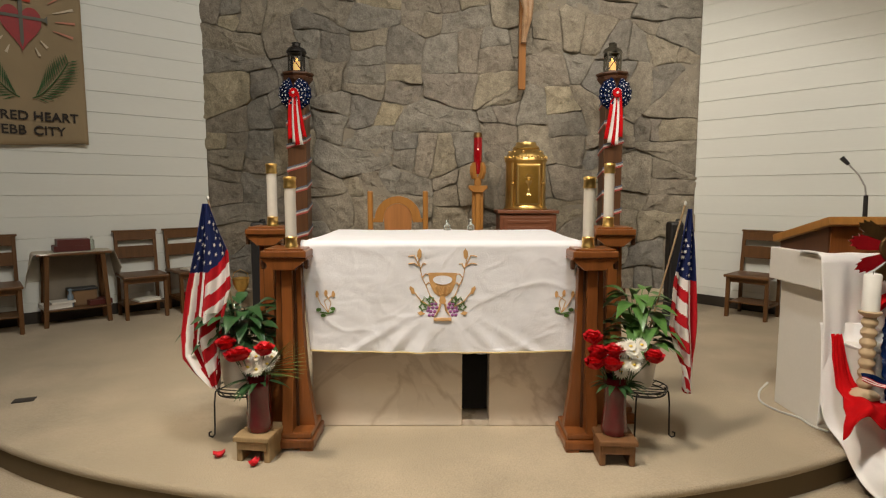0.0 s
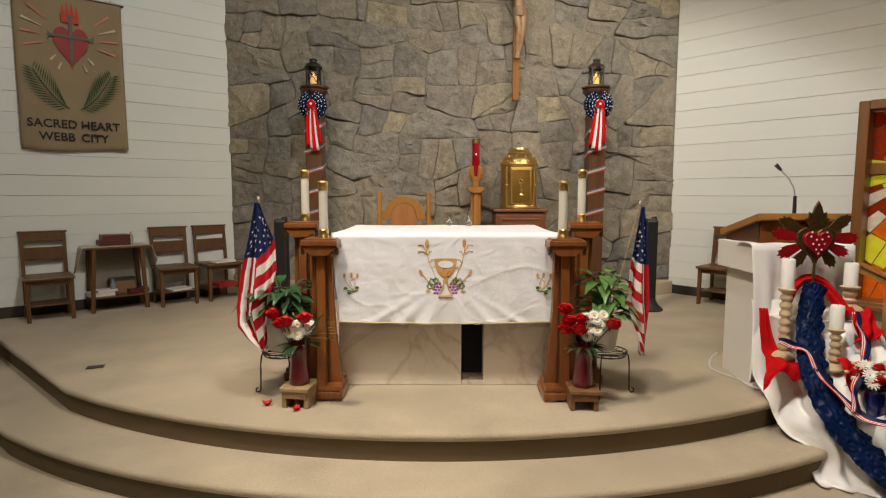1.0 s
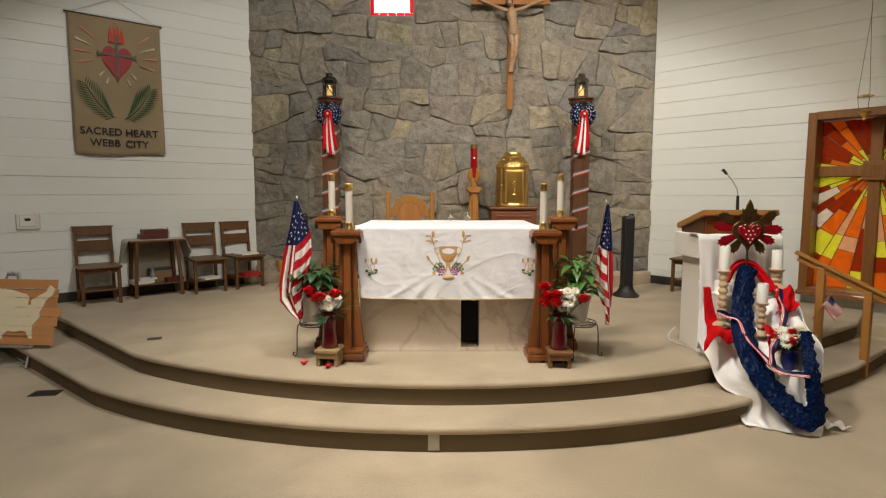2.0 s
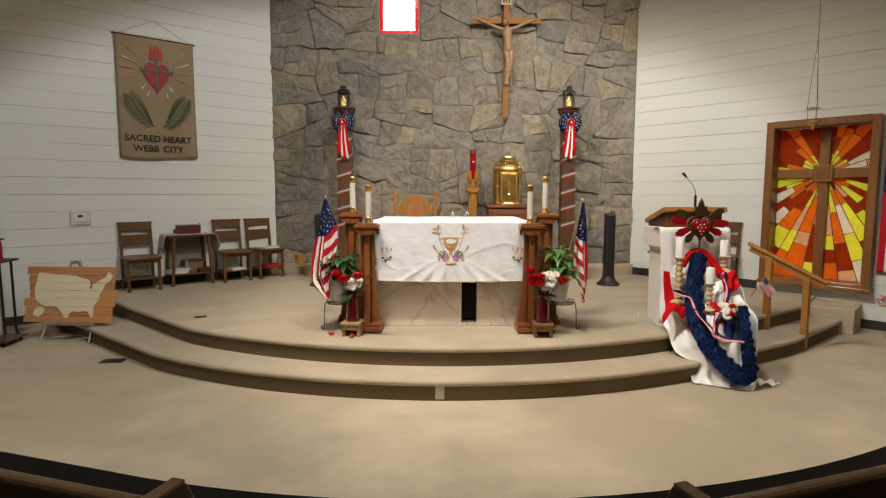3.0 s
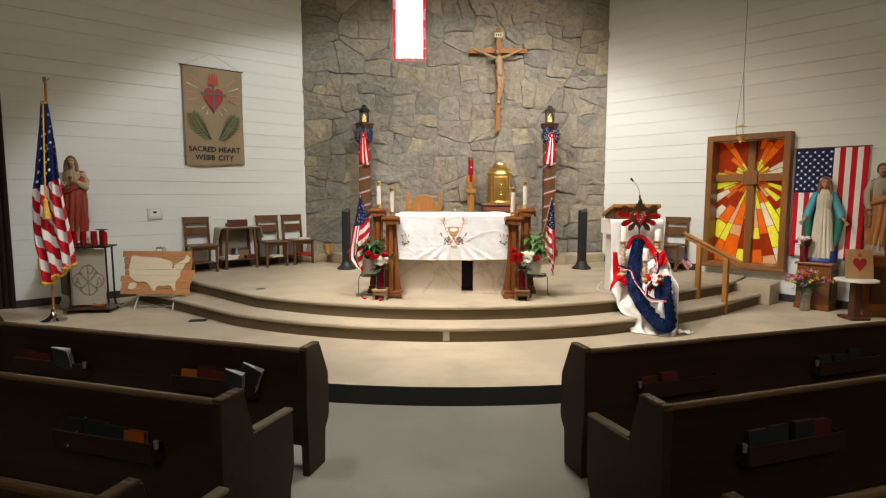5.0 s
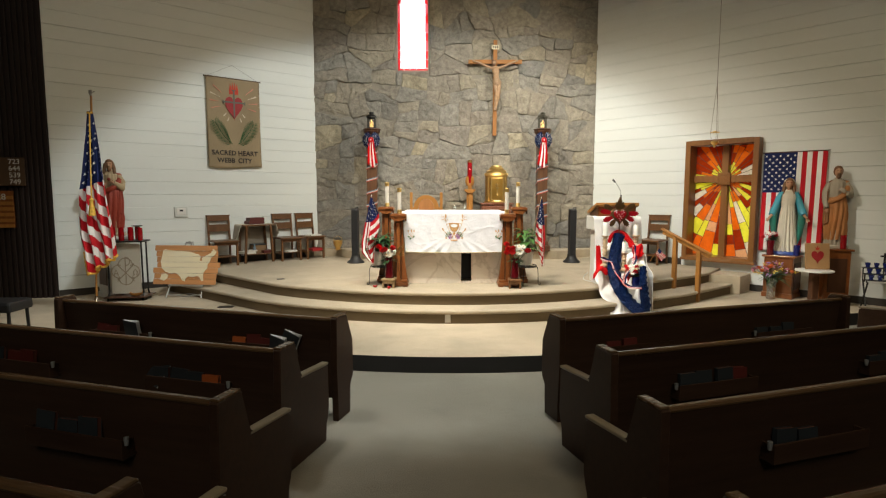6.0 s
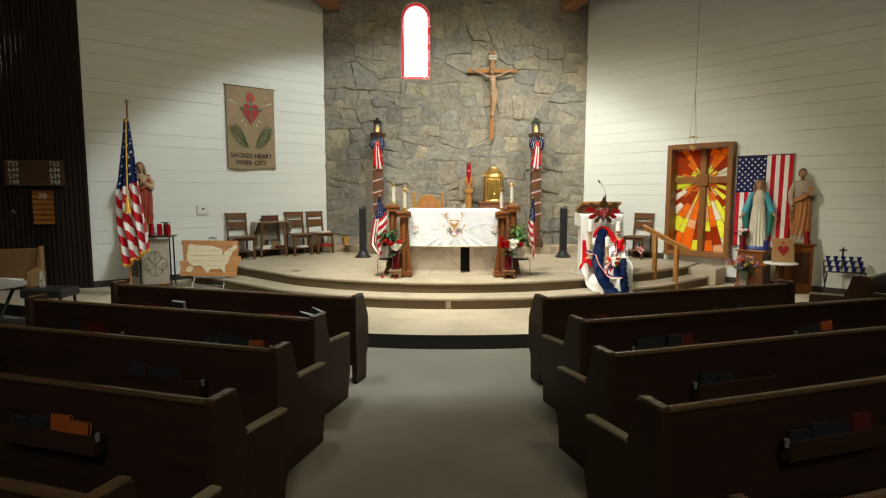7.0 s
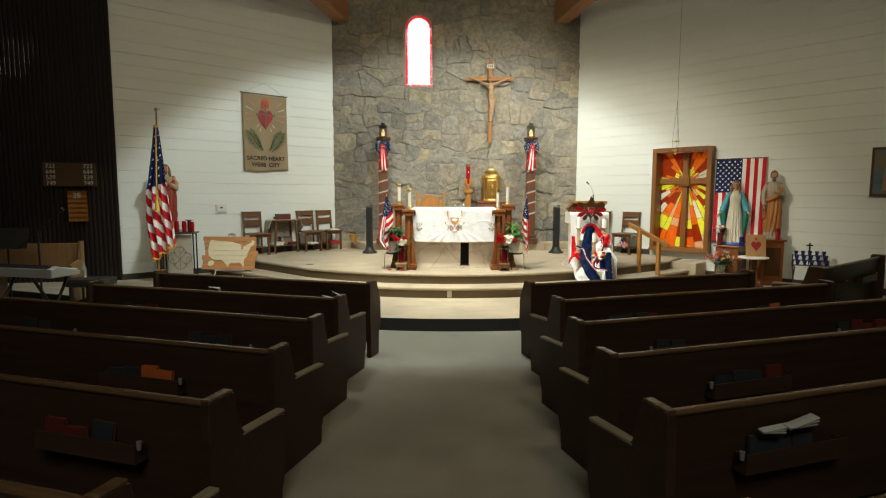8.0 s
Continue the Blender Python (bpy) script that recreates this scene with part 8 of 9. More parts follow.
mixed_vase(pose(4.98, 3.70, 0.80), "dark red vase with a red and white bouquet", [(0.05, 0), (0.055, 0.01), (0.05, 0.15), (0.06, 0.26), (0.05, 0.25)], RED_VASE,
           (("roses", 6, ROSE, "rose"), ("daisies", 6, DAISY, "daisy"), ("pink_flowers", 4, PINK_PETAL, "spray")), 7, 0.27, 0.13, 0.14, 0.04)
# small flag on a stick by the display
flag(pose(2.70, 2.42, 0), "stick_flag", "tiny flag on a wooden stick stuck by the display", ((0.03, 0.0, 1.06), (-0.02, 0.0, 0.985), (0.06, -0.01, 0.88), (0.12, -0.01, 0.945)), 1.2, 0.01,
     pole=((0.035, 0, 1.075), (-0.08, 0.02, 0.88), 0.004, OAK))


# ---- handrail at the side stairs ----
def handrail():
    g = thing("handrail", "varnished oak handrail on two posts at the side stairs", "handrail", pose(0, 0, 0))
    for x, y, z0, z1 in ((3.40, 3.50, STEP, 1.12), (3.665, 3.27, FLOOR, 0.935)):
        bm = B()
        box(bm, (x, y, (z0 + z1) / 2), (0.062, 0.062, z1 - z0), 0.006, Matrix.Rotation(radians(38), 3, "Z"))
        part("post", bm, OAK, g)
    a, b = Vector((3.235, 3.635, 1.245)), Vector((3.80, 3.16, 0.885))
    d = b - a
    bm = B()
    box(bm, (a + b) / 2, (d.length, 0.085, 0.032), 0.01, d.to_track_quat("X", "Z").to_matrix())
    part("rail", bm, OAK, g)
    bm = B()
    box(bm, (a + b) / 2 - Vector((0, 0, 0.045)), (d.length * 0.94, 0.035, 0.05), 0.005, d.to_track_quat("X", "Z").to_matrix())
    part("under_rail", bm, OAK, g)


handrail()

# ---- hanging lamp before the coloured window ----
g = thing("hanging_lamp", "small brass sanctuary lamp hung on three thin chains", "lamp", pose(4.388, 4.452, 0))
bm = B()
lathe(bm, [(0.008, 2.55), (0.02, 2.565), (0.012, 2.58), (0.05, 2.615), (0.062, 2.64), (0.055, 2.65), (0.03, 2.66)], seg=20)
part("bowl", bm, BRASS, g, smooth=True)
bm = B()
tube(bm, [(0.07 * math.cos(2 * math.pi * k / 20), 0.07 * math.sin(2 * math.pi * k / 20), 2.80) for k in range(21)], 0.005, 6)
rod(bm, (0, 0, 2.80), (0, 0, 2.82), 0.03)
part("ring", bm, BRASS, g)
for k in range(3):
    a = 2 * math.pi * k / 3 + 0.4
    bm = B()
    rod(bm, (0.05 * math.cos(a), 0.05 * math.sin(a), 2.645), (0.068 * math.cos(a), 0.068 * math.sin(a), 2.80), 0.0025, seg=5)
    rod(bm, (0.068 * math.cos(a), 0.068 * math.sin(a), 2.80), (0, 0, 3.62), 0.0025, seg=5)
    part("chain", bm, DULL_CHAIN, g)
bm = B()
rod(bm, (0, 0, 3.6), (0, 0, TOP), 0.003, seg=5)
part("cord", bm, OAK_DARK, g)


# ---- statues: each one plain shape ----
def robe(bm, rows, folds, depth, seg=72, mi=0, at=(0, 0), twist=0.0, squash=0.72, slant=None):
    """A robe with deep folds: rows of height, half-width, sideways shift, forward shift; slant(a): how far a fold climbs round the body."""
    rings = []
    z0, z9 = rows[0][0], rows[-1][0]
    fine = []
    for (za, ra, xa, ya), (zb, rb, xb, yb) in zip(rows, rows[1:]):
        for k in range(5):
            t = k / 5
            fine.append((za + (zb - za) * t, ra + (rb - ra) * t, xa + (xb - xa) * t, ya + (yb - ya) * t))
    fine.append(rows[-1])
    for z, r, dx, dy in fine:
        ring = []
        low = 1 - 0.75 * (z - z0) / max(z9 - z0, 1e-6)
        for k in range(seg):
            a = 2 * math.pi * k / seg
            w = math.sin(folds * a + twist * z + 1.3 * math.sin(2 * a) + (slant(a) if slant else 0))
            f = 1 + depth * low * (abs(w) * 1.6 - 0.8 + 0.5 * noise.noise(Vector((3 * math.cos(a), 3 * math.sin(a), z * 9)))) * min(1, r / 0.1)
            ring.append(bm.verts.new((at[0] + dx + r * f * math.cos(a), at[1] + dy + r * f * squash * math.sin(a), z)))
        rings.append(ring)
    for a, b in zip(rings, rings[1:]):
        for k in range(seg):
            f = bm.faces.new((a[k], a[(k + 1) % seg], b[(k + 1) % seg], b[k]))
            f.material_index, f.smooth = mi, True
    bm.faces.new(rings[0][::-1]).material_index = mi
    bm.faces.new(rings[-1]).material_index = mi


def open_shell(bm, rows, s, mi, thick=0.06, folds=9, depth=0.11, swing=0.0):
    """A mantle open in front: rows of height, half-width, opening at one side and at the other, forward shift."""
    seg = 56
    fine = []
    for p, q in zip(rows, rows[1:]):
        for k in range(4):
            fine.append([u + (v - u) * k / 4 for u, v in zip(p, q)])
    fine.append(list(rows[-1]))
    rings = []
    for z, r, ga, gb, dy in fine:
        ring = []
        for k in range(seg + 1):
            t = k / seg
            a = radians(-90 + ga) + (2 * math.pi - radians(ga + gb)) * t
            fall = max(0.0, 0.85 - z)
            f = 1 + depth * min(1, fall * 2.2) * (abs(math.sin(folds * a * 0.5 + z * 2 + swing)) * 1.5 - 0.75) + 0.05 * noise.noise(Vector((2 * a, z * 6, swing)))
            hem = 0.02 * math.sin(5 * a + swing) * (z < rows[0][0] + 0.02)
            p = Vector((r * s * f * math.cos(a), dy * s + 0.78 * r * s * f * math.sin(a), (z + hem) * s))
            q = Vector((p.x * (1 - thick), (p.y - dy * s) * (1 - thick) + dy * s, p.z))
            ring.append((bm.verts.new(p), bm.verts.new(q)))
        rings.append(ring)
    for a, b in zip(rings, rings[1:]):
        for k in range(seg):
            for i in (0, 1):
                f = bm.faces.new((a[k][i], a[k + 1][i], b[k + 1][i], b[k][i]) if i == 0 else (a[k][i], b[k][i], b[k + 1][i], a[k + 1][i]))
                f.material_index, f.smooth = mi, True
        for k in (0, seg):
            bm.faces.new((a[k][0], b[k][0], b[k][1], a[k][1])).material_index = mi
    for ring in (rings[0], rings[-1]):
        for k in range(seg):
            bm.faces.new((ring[k][0], ring[k][1], ring[k + 1][1], ring[k + 1][0])).material_index = mi


def carved_head(bm, s, at, long_hair, beard, veil, nod=0.0):
    """Head with brow, nose and jaw; hair that leaves the face free; a veil over it where there is one."""
    c = Vector(at)
    tube(bm, [c + Vector((0, 0.012, -0.105)) * s, c + Vector((0, 0.004, -0.05)) * s], [0.030 * s, 0.026 * s], 12, 2)
    blob(bm, c, 0.050 * s, (0.84, 0.95, 1.2), 3, 0, 2)
    blob(bm, c + Vector((0, -0.014, -0.032)) * s, 0.033 * s, (0.85, 0.9, 0.9), 2, 0, 2)
    tube(bm, [c + Vector((0, -0.044, 0.012)) * s, c + Vector((0, -0.057, -0.012)) * s], [0.004 * s, 0.008 * s], 8, 2)
    for sx in (-1, 1):
        tube(bm, [c + Vector((sx * 0.008, -0.046, 0.014)) * s, c + Vector((sx * 0.026, -0.040, 0.014)) * s], 0.0042 * s, 6, 3)
    n0 = len(bm.verts)
    blob(bm, c + Vector((0, 0.013, 0.010)) * s, 0.059 * s, (0.93, 0.98, 1.12), 3, 0.10, 3)
    bm.verts.ensure_lookup_table()
    for v in bm.verts[n0:]:
        d = v.co - c
        if d.z < 0.034 * s and d.y < -0.004 * s:
            v.co.y = c.y - 0.004 * s
    if long_hair:
        for sx in (-1, 1):
            tube(bm, [c + Vector((sx * 0.043, 0.002, 0.020)) * s, c + Vector((sx * 0.054, 0.004, -0.04)) * s, c + Vector((sx * 0.058, -0.008, -0.095)) * s, c + Vector((sx * 0.052, -0.03, -0.135)) * s], [0.018 * s, 0.022 * s, 0.020 * s, 0.006 * s], 8, 3)
    if beard:
        blob(bm, c + Vector((0, -0.034, -0.055)) * s, 0.027 * s, (0.95, 0.7, 1.25), 2, 0.25, 3)
        tube(bm, [c + Vector((-0.024, -0.040, -0.028)) * s, c + Vector((0, -0.054, -0.020)) * s, c + Vector((0.024, -0.040, -0.028)) * s], [0.004 * s, 0.008 * s, 0.004 * s], 6, 3)
    if veil is not None:
        open_shell(bm, [(0.775, 0.082, 74, 74, 0.022), (0.83, 0.076, 68, 68, 0.022), (0.885, 0.064, 62, 62, 0.018), (0.93, 0.060, 58, 58, 0.014), (0.957, 0.055, 44, 44, 0.010), (0.975, 0.042, 20, 20, 0.008), (0.986, 0.02, 4, 4, 0.008)], s, veil, 0.08, 7, 0.05)


def hand(bm, s, at, way, palm=(0, -1, 0)):
    """A small open hand: palm, four fingers held together and a thumb."""
    p, d, n = Vector(at) * s, Vector(way).normalized(), Vector(palm).normalized()
    e = d.cross(n).normalized()
    blob(bm, p + d * 0.012 * s, 0.017 * s, (0.9, 0.8, 0.9), 2, 0, 2)
    for k in (-1.5, -0.5, 0.5, 1.5):
        tube(bm, [p + d * 0.018 * s + e * k * 0.0075 * s, p + d * 0.046 * s + e * k * 0.0085 * s], [0.0048 * s, 0.0036 * s], 6, 2)
    tube(bm, [p + d * 0.008 * s + e * 0.014 * s, p + d * 0.028 * s + e * 0.026 * s], [0.0052 * s, 0.004 * s], 6, 2)


def finish_statue(bm, m, mats, label):
    ob = part("statue", bm, mats, None, "", True)
    ob.matrix_world = m
    return tagged(ob, label, "statue")


def mantled_statue(m, s, mats, label):
    """Cream robe, blue mantle with green lining, arms held low and open; slots: robe, mantle, skin, hair, base, lining."""
    bm = B()
    lathe(bm, [(0.155 * s, 0), (0.165 * s, 0.01 * s), (0.15 * s, 0.045 * s), (0.10 * s, 0.055 * s)], seg=24, squash=(1, 0.8), mi=4)
    robe(bm, [(z * s, r * s, 0, dy * s) for z, r, dy in ((0.045, 0.128, -0.01), (0.12, 0.112, -0.005), (0.34, 0.096, 0), (0.52, 0.085, 0), (0.625, 0.070, 0), (0.655, 0.072, 0), (0.73, 0.086, -0.004), (0.80, 0.078, 0), (0.832, 0.045, 0), (0.85, 0.028, 0))], 10, 0.20)
    tube(bm, [(0.073 * s * math.cos(a), 0.055 * s * math.sin(a) - 0.002 * s, 0.638 * s) for a in [2 * math.pi * k / 20 for k in range(21)]], 0.006 * s, 6, 0)
    open_shell(bm, [(0.12, 0.125, 96, 96, 0.015), (0.30, 0.155, 84, 84, 0.01), (0.46, 0.165, 76, 76, 0.005), (0.55, 0.140, 70, 70, 0), (0.66, 0.118, 62, 62, 0), (0.76, 0.112, 52, 52, 0), (0.825, 0.078, 46, 46, 0.005), (0.845, 0.050, 46, 46, 0.01)], s, 1, 0.07, 9, 0.10)
    for sx in (-1, 1):
        tube(bm, [Vector(p) * s for p in ((sx * 0.078, 0, 0.800), (sx * 0.108, -0.005, 0.73), (sx * 0.130, -0.015, 0.64), (sx * 0.158, -0.05, 0.555), (sx * 0.176, -0.08, 0.515))], [r * s for r in (0.030, 0.036, 0.042, 0.046, 0.036)], 14, 1)
        # hanging ends of the mantle, lined in green
        tube(bm, [Vector(p) * s for p in ((sx * 0.150, -0.045, 0.555), (sx * 0.160, -0.04, 0.46), (sx * 0.150, -0.03, 0.36), (sx * 0.140, -0.015, 0.24), (sx * 0.132, 0.0, 0.17))], [r * s for r in (0.040, 0.046, 0.038, 0.030, 0.008)], 10, 5)
        tube(bm, [Vector(p) * s for p in ((sx * 0.172, -0.075, 0.525), (sx * 0.205, -0.110, 0.475))], [0.019 * s, 0.013 * s], 10, 2)
        hand(bm, s, (sx * 0.206, -0.112, 0.472), (sx * 0.5, -0.35, -0.8))
    carved_head(bm, s, (0, -0.012 * s, 0.915 * s), True, False, 0)
    return finish_statue(bm, m, mats, label)


def cloaked_statue(m, s, mats, label, pose_kind):
    """Tunic with a cloak wound about the hips and over one shoulder; slots: tunic, cloak, skin, hair, base, lining."""
    bm = B()
    box(bm, (0, 0, 0.022 * s), (0.30 * s, 0.22 * s, 0.044 * s), 0.008 * s, mi=4)
    robe(bm, [(z * s, r * s, 0, 0) for z, r in ((0.044, 0.108), (0.10, 0.100), (0.32, 0.094), (0.52, 0.092), (0.64, 0.086), (0.74, 0.098), (0.795, 0.092), (0.828, 0.052), (0.85, 0.030))], 9, 0.17)
    # cloak about the hips, its folds rising to one side
    robe(bm, [(z * s, r * s, dx * s, dy * s) for z, r, dx, dy in ((0.105, 0.108, 0.006, 0), (0.20, 0.118, 0.008, 0), (0.36, 0.122, 0.008, -0.004), (0.50, 0.120, 0.004, -0.004), (0.58, 0.112, 0, 0), (0.615, 0.098, 0, 0))], 7, 0.22, mi=1, twist=-5.5 / s, slant=lambda a: 1.2 * math.cos(a))
    # the rolled upper edge and the end thrown over the shoulder
    tube(bm, [Vector(p) * s for p in ((-0.108, 0.0, 0.555), (-0.07, -0.078, 0.57), (0.0, -0.098, 0.60), (0.07, -0.078, 0.65), (0.108, -0.02, 0.72), (0.100, 0.02, 0.79), (0.07, 0.05, 0.80))], [r * s for r in (0.026, 0.030, 0.032, 0.034, 0.038, 0.034, 0.024)], 12, 1)
    side = 1 if pose_kind == "book" else -1
    open_shell(bm, [(0.30, 0.132, 150, 40, 0.0), (0.46, 0.136, 138, 46, 0), (0.60, 0.130, 122, 56, 0), (0.72, 0.120, 105, 66, 0), (0.80, 0.098, 95, 80, 0.005), (0.825, 0.07, 95, 90, 0.01)] if side > 0 else [(0.30, 0.132, 40, 150, 0.0), (0.46, 0.136, 46, 138, 0), (0.60, 0.130, 56, 122, 0), (0.72, 0.120, 66, 105, 0), (0.80, 0.098, 80, 95, 0.005), (0.825, 0.07, 90, 95, 0.01)], s, 5 if side > 0 else 1, 0.07, 7, 0.10)
    if pose_kind == "book":
        # one arm bent to hold a book, the other hanging with a tool in its hand
        tube(bm, [Vector(p) * s for p in ((0.092, 0, 0.785), (0.135, -0.01, 0.70), (0.142, -0.045, 0.645), (0.085, -0.105, 0.665))], [r * s for r in (0.036, 0.042, 0.040, 0.030)], 12, 0)
        hand(bm, s, (0.075, -0.112, 0.672), (-0.9, -0.2, 0.25))
        box(bm, Vector((0.035, -0.125, 0.70)) * s, (0.075 * s, 0.022 * s, 0.05 * s), 0.003, Matrix.Rotation(0.5, 3, "Y"), 2)
        tube(bm, [Vector(p) * s for p in ((-0.092, 0, 0.785), (-0.128, 0.0, 0.68), (-0.130, -0.03, 0.57), (-0.118, -0.075, 0.49))], [r * s for r in (0.036, 0.042, 0.038, 0.028)], 12, 0)
        hand(bm, s, (-0.116, -0.082, 0.478), (0.1, -0.4, -0.9))
    else:
        # one hand laid on the breast, the other pointing at the heart
        for sx, at, way in ((1, (0.052, -0.112, 0.690), (-0.85, -0.1, 0.45)), (-1, (-0.060, -0.108, 0.665), (0.8, -0.2, 0.6))):
            tube(bm, [Vector(p) * s for p in ((sx * 0.092, 0, 0.785), (sx * 0.138, -0.01, 0.69), (sx * 0.140, -0.05, 0.625), at)], [r * s for r in (0.036, 0.043, 0.045, 0.026)], 12, 0)
            hand(bm, s, at, way)
        blob(bm, Vector((0.0, -0.096, 0.735)) * s, 0.020 * s, (1, 0.5, 1.1), 2, 0, 1)
    carved_head(bm, s, (0, -0.014 * s, 0.918 * s), pose_kind != "book", True, None)
    return finish_statue(bm, m, mats, label)


SKIN = mat("painted_skin", (0.44, 0.24, 0.14), 0.5, 0.1)
HAIR = mat("painted_hair", (0.17, 0.085, 0.038), 0.6, 0.2)
CREAM_ROBE = mat("cream_plaster", (0.60, 0.55, 0.45), 0.55, 0.1, 5, 60, 0.1)
TEAL = mat("teal_plaster", (0.07, 0.37, 0.56), 0.5, 0.3, 4, 50, 0.1, tint=(0.05, 0.29, 0.38))
RED_ROBE = mat("red_plaster", (0.26, 0.032, 0.014), 0.55, 0.2, 5, 60, 0.1)
CREAM_TOP = mat("beige_plaster", (0.37, 0.28, 0.165), 0.55, 0.12, 5, 60, 0.1)
BROWN_ROBE = mat("ochre_plaster", (0.40, 0.165, 0.050), 0.55, 0.2, 5, 60, 0.1)
GREY_ROBE = mat("grey_plaster", (0.36, 0.31, 0.24), 0.55, 0.15, 5, 60, 0.1)
BASE_PLASTER = mat("base_plaster", (0.42, 0.36, 0.28), 0.6, 0.15)
BLUE_BASE = mat("blue_plaster", (0.02, 0.06, 0.28), 0.5, 0.2)

TEAL_LINING = mat("green_plaster", (0.03, 0.19, 0.15), 0.5, 0.3, 5, 50, 0.1)
OCHRE_DARK = mat("brown_plaster", (0.22, 0.095, 0.035), 0.55, 0.25, 5, 60, 0.1)
mantled_statue(pose(5.24, 3.74, 0.83, 0, 0, -30), 1.21, (CREAM_ROBE, TEAL, SKIN, HAIR, BLUE_BASE, TEAL_LINING), "painted statue in a teal mantle over a cream robe")
cloaked_statue(pose(5.66, 3.27, 0.977, 0, 0, -26) @ Matrix.Diagonal((0.90, 0.95, 1, 1)), 1.225, (GREY_ROBE, BROWN_ROBE, SKIN, HAIR, BASE_PLASTER, OCHRE_DARK), "painted bearded statue in an ochre cloak on a wooden pedestal", "book")
cloaked_statue(pose(-5.30, 3.70, 1.12, 0, 0, 24), 1.19, (CREAM_TOP, RED_ROBE, SKIN, HAIR, BASE_PLASTER, CREAM_TOP), "painted statue in a beige tunic and red cloak on a pedestal", "heart")


def pedestal(m, w, d, h, label, mt=OAK_DEEP, cat="pedestal"):
    g = thing("pedestal", label, cat, m)
    bm = B()
    box(bm, (0, 0, h / 2), (w, d, h - 0.02), 0.006)
    part("body", bm, mt, g)
    bm = B()
    box(bm, (0, 0, h - 0.016), (w + 0.06, d + 0.06, 0.032), 0.008)
    part("top", bm, mt, g)
    bm = B()
    box(bm, (0, 0, 0.04), (w + 0.03, d + 0.03, 0.08), 0.008)
    part("plinth", bm, mt, g)
    bm = B()
    box(bm, (0, -d / 2 - 0.004, h * 0.52), (w * 0.72, 0.012, h * 0.62), 0.006)
    part("front_panel", bm, OAK_DARK, g)
    return g


pedestal(pose(5.22, 3.74, FLOOR, 0, 0, 42), 0.46, 0.40, 0.665, "brown wooden pedestal under the teal-mantled statue")
pedestal(pose(5.66, 3.27, FLOOR, 0, 0, -12), 0.34, 0.34, 0.812, "tall brown wooden pedestal with a dark front panel")
pedestal(pose(-5.29, 3.74, FLOOR, 0, 0, -40), 0.42, 0.40, 0.955, "grey-white pedestal behind the candle rack", WHITE_PAINT)
for x, y, z, mt, lab in ((5.30, 3.55, 0.832, BLUE_GLASS, "blue glass votive candle on the pedestal"), (5.70, 3.12, 0.979, RED_GLASS, "tall red glass votive candle on the pedestal")):
    g = thing("votive_candle", lab, "candle", pose(x, y, z), "votive candles on the pedestals")
    bm = B()
    h = 0.16 if mt is BLUE_GLASS else 0.20
    lathe(bm, [(0.038, 0), (0.042, 0.01), (0.042, h), (0.038, h), (0.036, h - 0.03), (0.004, h - 0.035)], seg=20)
    part("glass", bm, mt, g, smooth=True)


# table with a small framed picture
g = thing("round_table", "small white-topped table on a brown wooden pedestal", "table", pose(5.22, 3.0, FLOOR))
bm = B()
lathe(bm, [(0.05, 0.495), (0.24, 0.50), (0.245, 0.512), (0.24, 0.522), (0.05, 0.524)], seg=36)
part("tabletop", bm, WHITE_PAINT, g)
bm = B()
box(bm, (0, 0, 0.26), (0.10, 0.10, 0.47), 0.012)
box(bm, (0, 0, 0.02), (0.26, 0.26, 0.04), 0.01)
part("pedestal_leg", bm, OAK_DARK, g)
g = thing("picture", "small wooden plaque with a painted red heart on the table", "picture", pose(5.28, 3.03, FLOOR + 0.526, -8, 0, -8))
bm = B()
box(bm, (0, 0, 0.19), (0.33, 0.02, 0.38), 0.005)
part("plaque", bm, mat("tan_plaque", (0.40, 0.23, 0.10), 0.5), g)
bm = B()
prism(bm, [(0.0052 * 16 * math.sin(t) ** 3, 0.19 + 0.0062 * (13 * math.cos(t) - 5 * math.cos(2 * t) - 2 * math.cos(3 * t) - math.cos(4 * t))) for t in [2 * math.pi * k / 30 for k in range(30)]], 0.004, pose(0, -0.0145, 0))
part("heart", bm, DARK_RED, g, "painted dark red heart")
bm = B()
prism(bm, [(-0.02, 0.28), (-0.03, 0.32), (-0.012, 0.31), (0, 0.345), (0.012, 0.31), (0.03, 0.32), (0.02, 0.28)], 0.004, pose(0, -0.0145, 0))
part("flame", bm, FLAME_RED, g)

# blue votive rack at the right wall
g = thing("votive_rack", "black metal rack with rows of blue glass votives", "votive rack", pose(5.97, 2.62, FLOOR, 0, 0, -24))
for sx in (-1, 1):
    for a, b in (((-0.14, 0.0), (0.12, 0.40)), ((0.14, 0.0), (-0.12, 0.40))):
        bm = B()
        rod(bm, (sx * 0.24, a[0], a[1]), (sx * 0.24, b[0], b[1]), 0.011, seg=8)
        part("leg", bm, BLACK_METAL, g)
for k in range(3):
    bm = B()
    box(bm, (0, -0.10 + 0.10 * k, 0.43 + 0.075 * k), (0.52, 0.09, 0.012), 0.003)
    part("tier", bm, BLACK_METAL, g)
    for sx in (-1, 1):
        bm = B()
        box(bm, (sx * 0.25, -0.10 + 0.10 * k, 0.41 + 0.0375 * k), (0.014, 0.02, 0.03 + 0.075 * k), 0.003)
        part("bracket", bm, BLACK_METAL, g)
bm = B()
box(bm, (0, 0.15, 0.72), (0.024, 0.02, 0.14), 0.003)
box(bm, (0, 0.15, 0.745), (0.10, 0.02, 0.024), 0.003)
rod(bm, (0, 0.15, 0.42), (0, 0.15, 0.68), 0.01, seg=8)
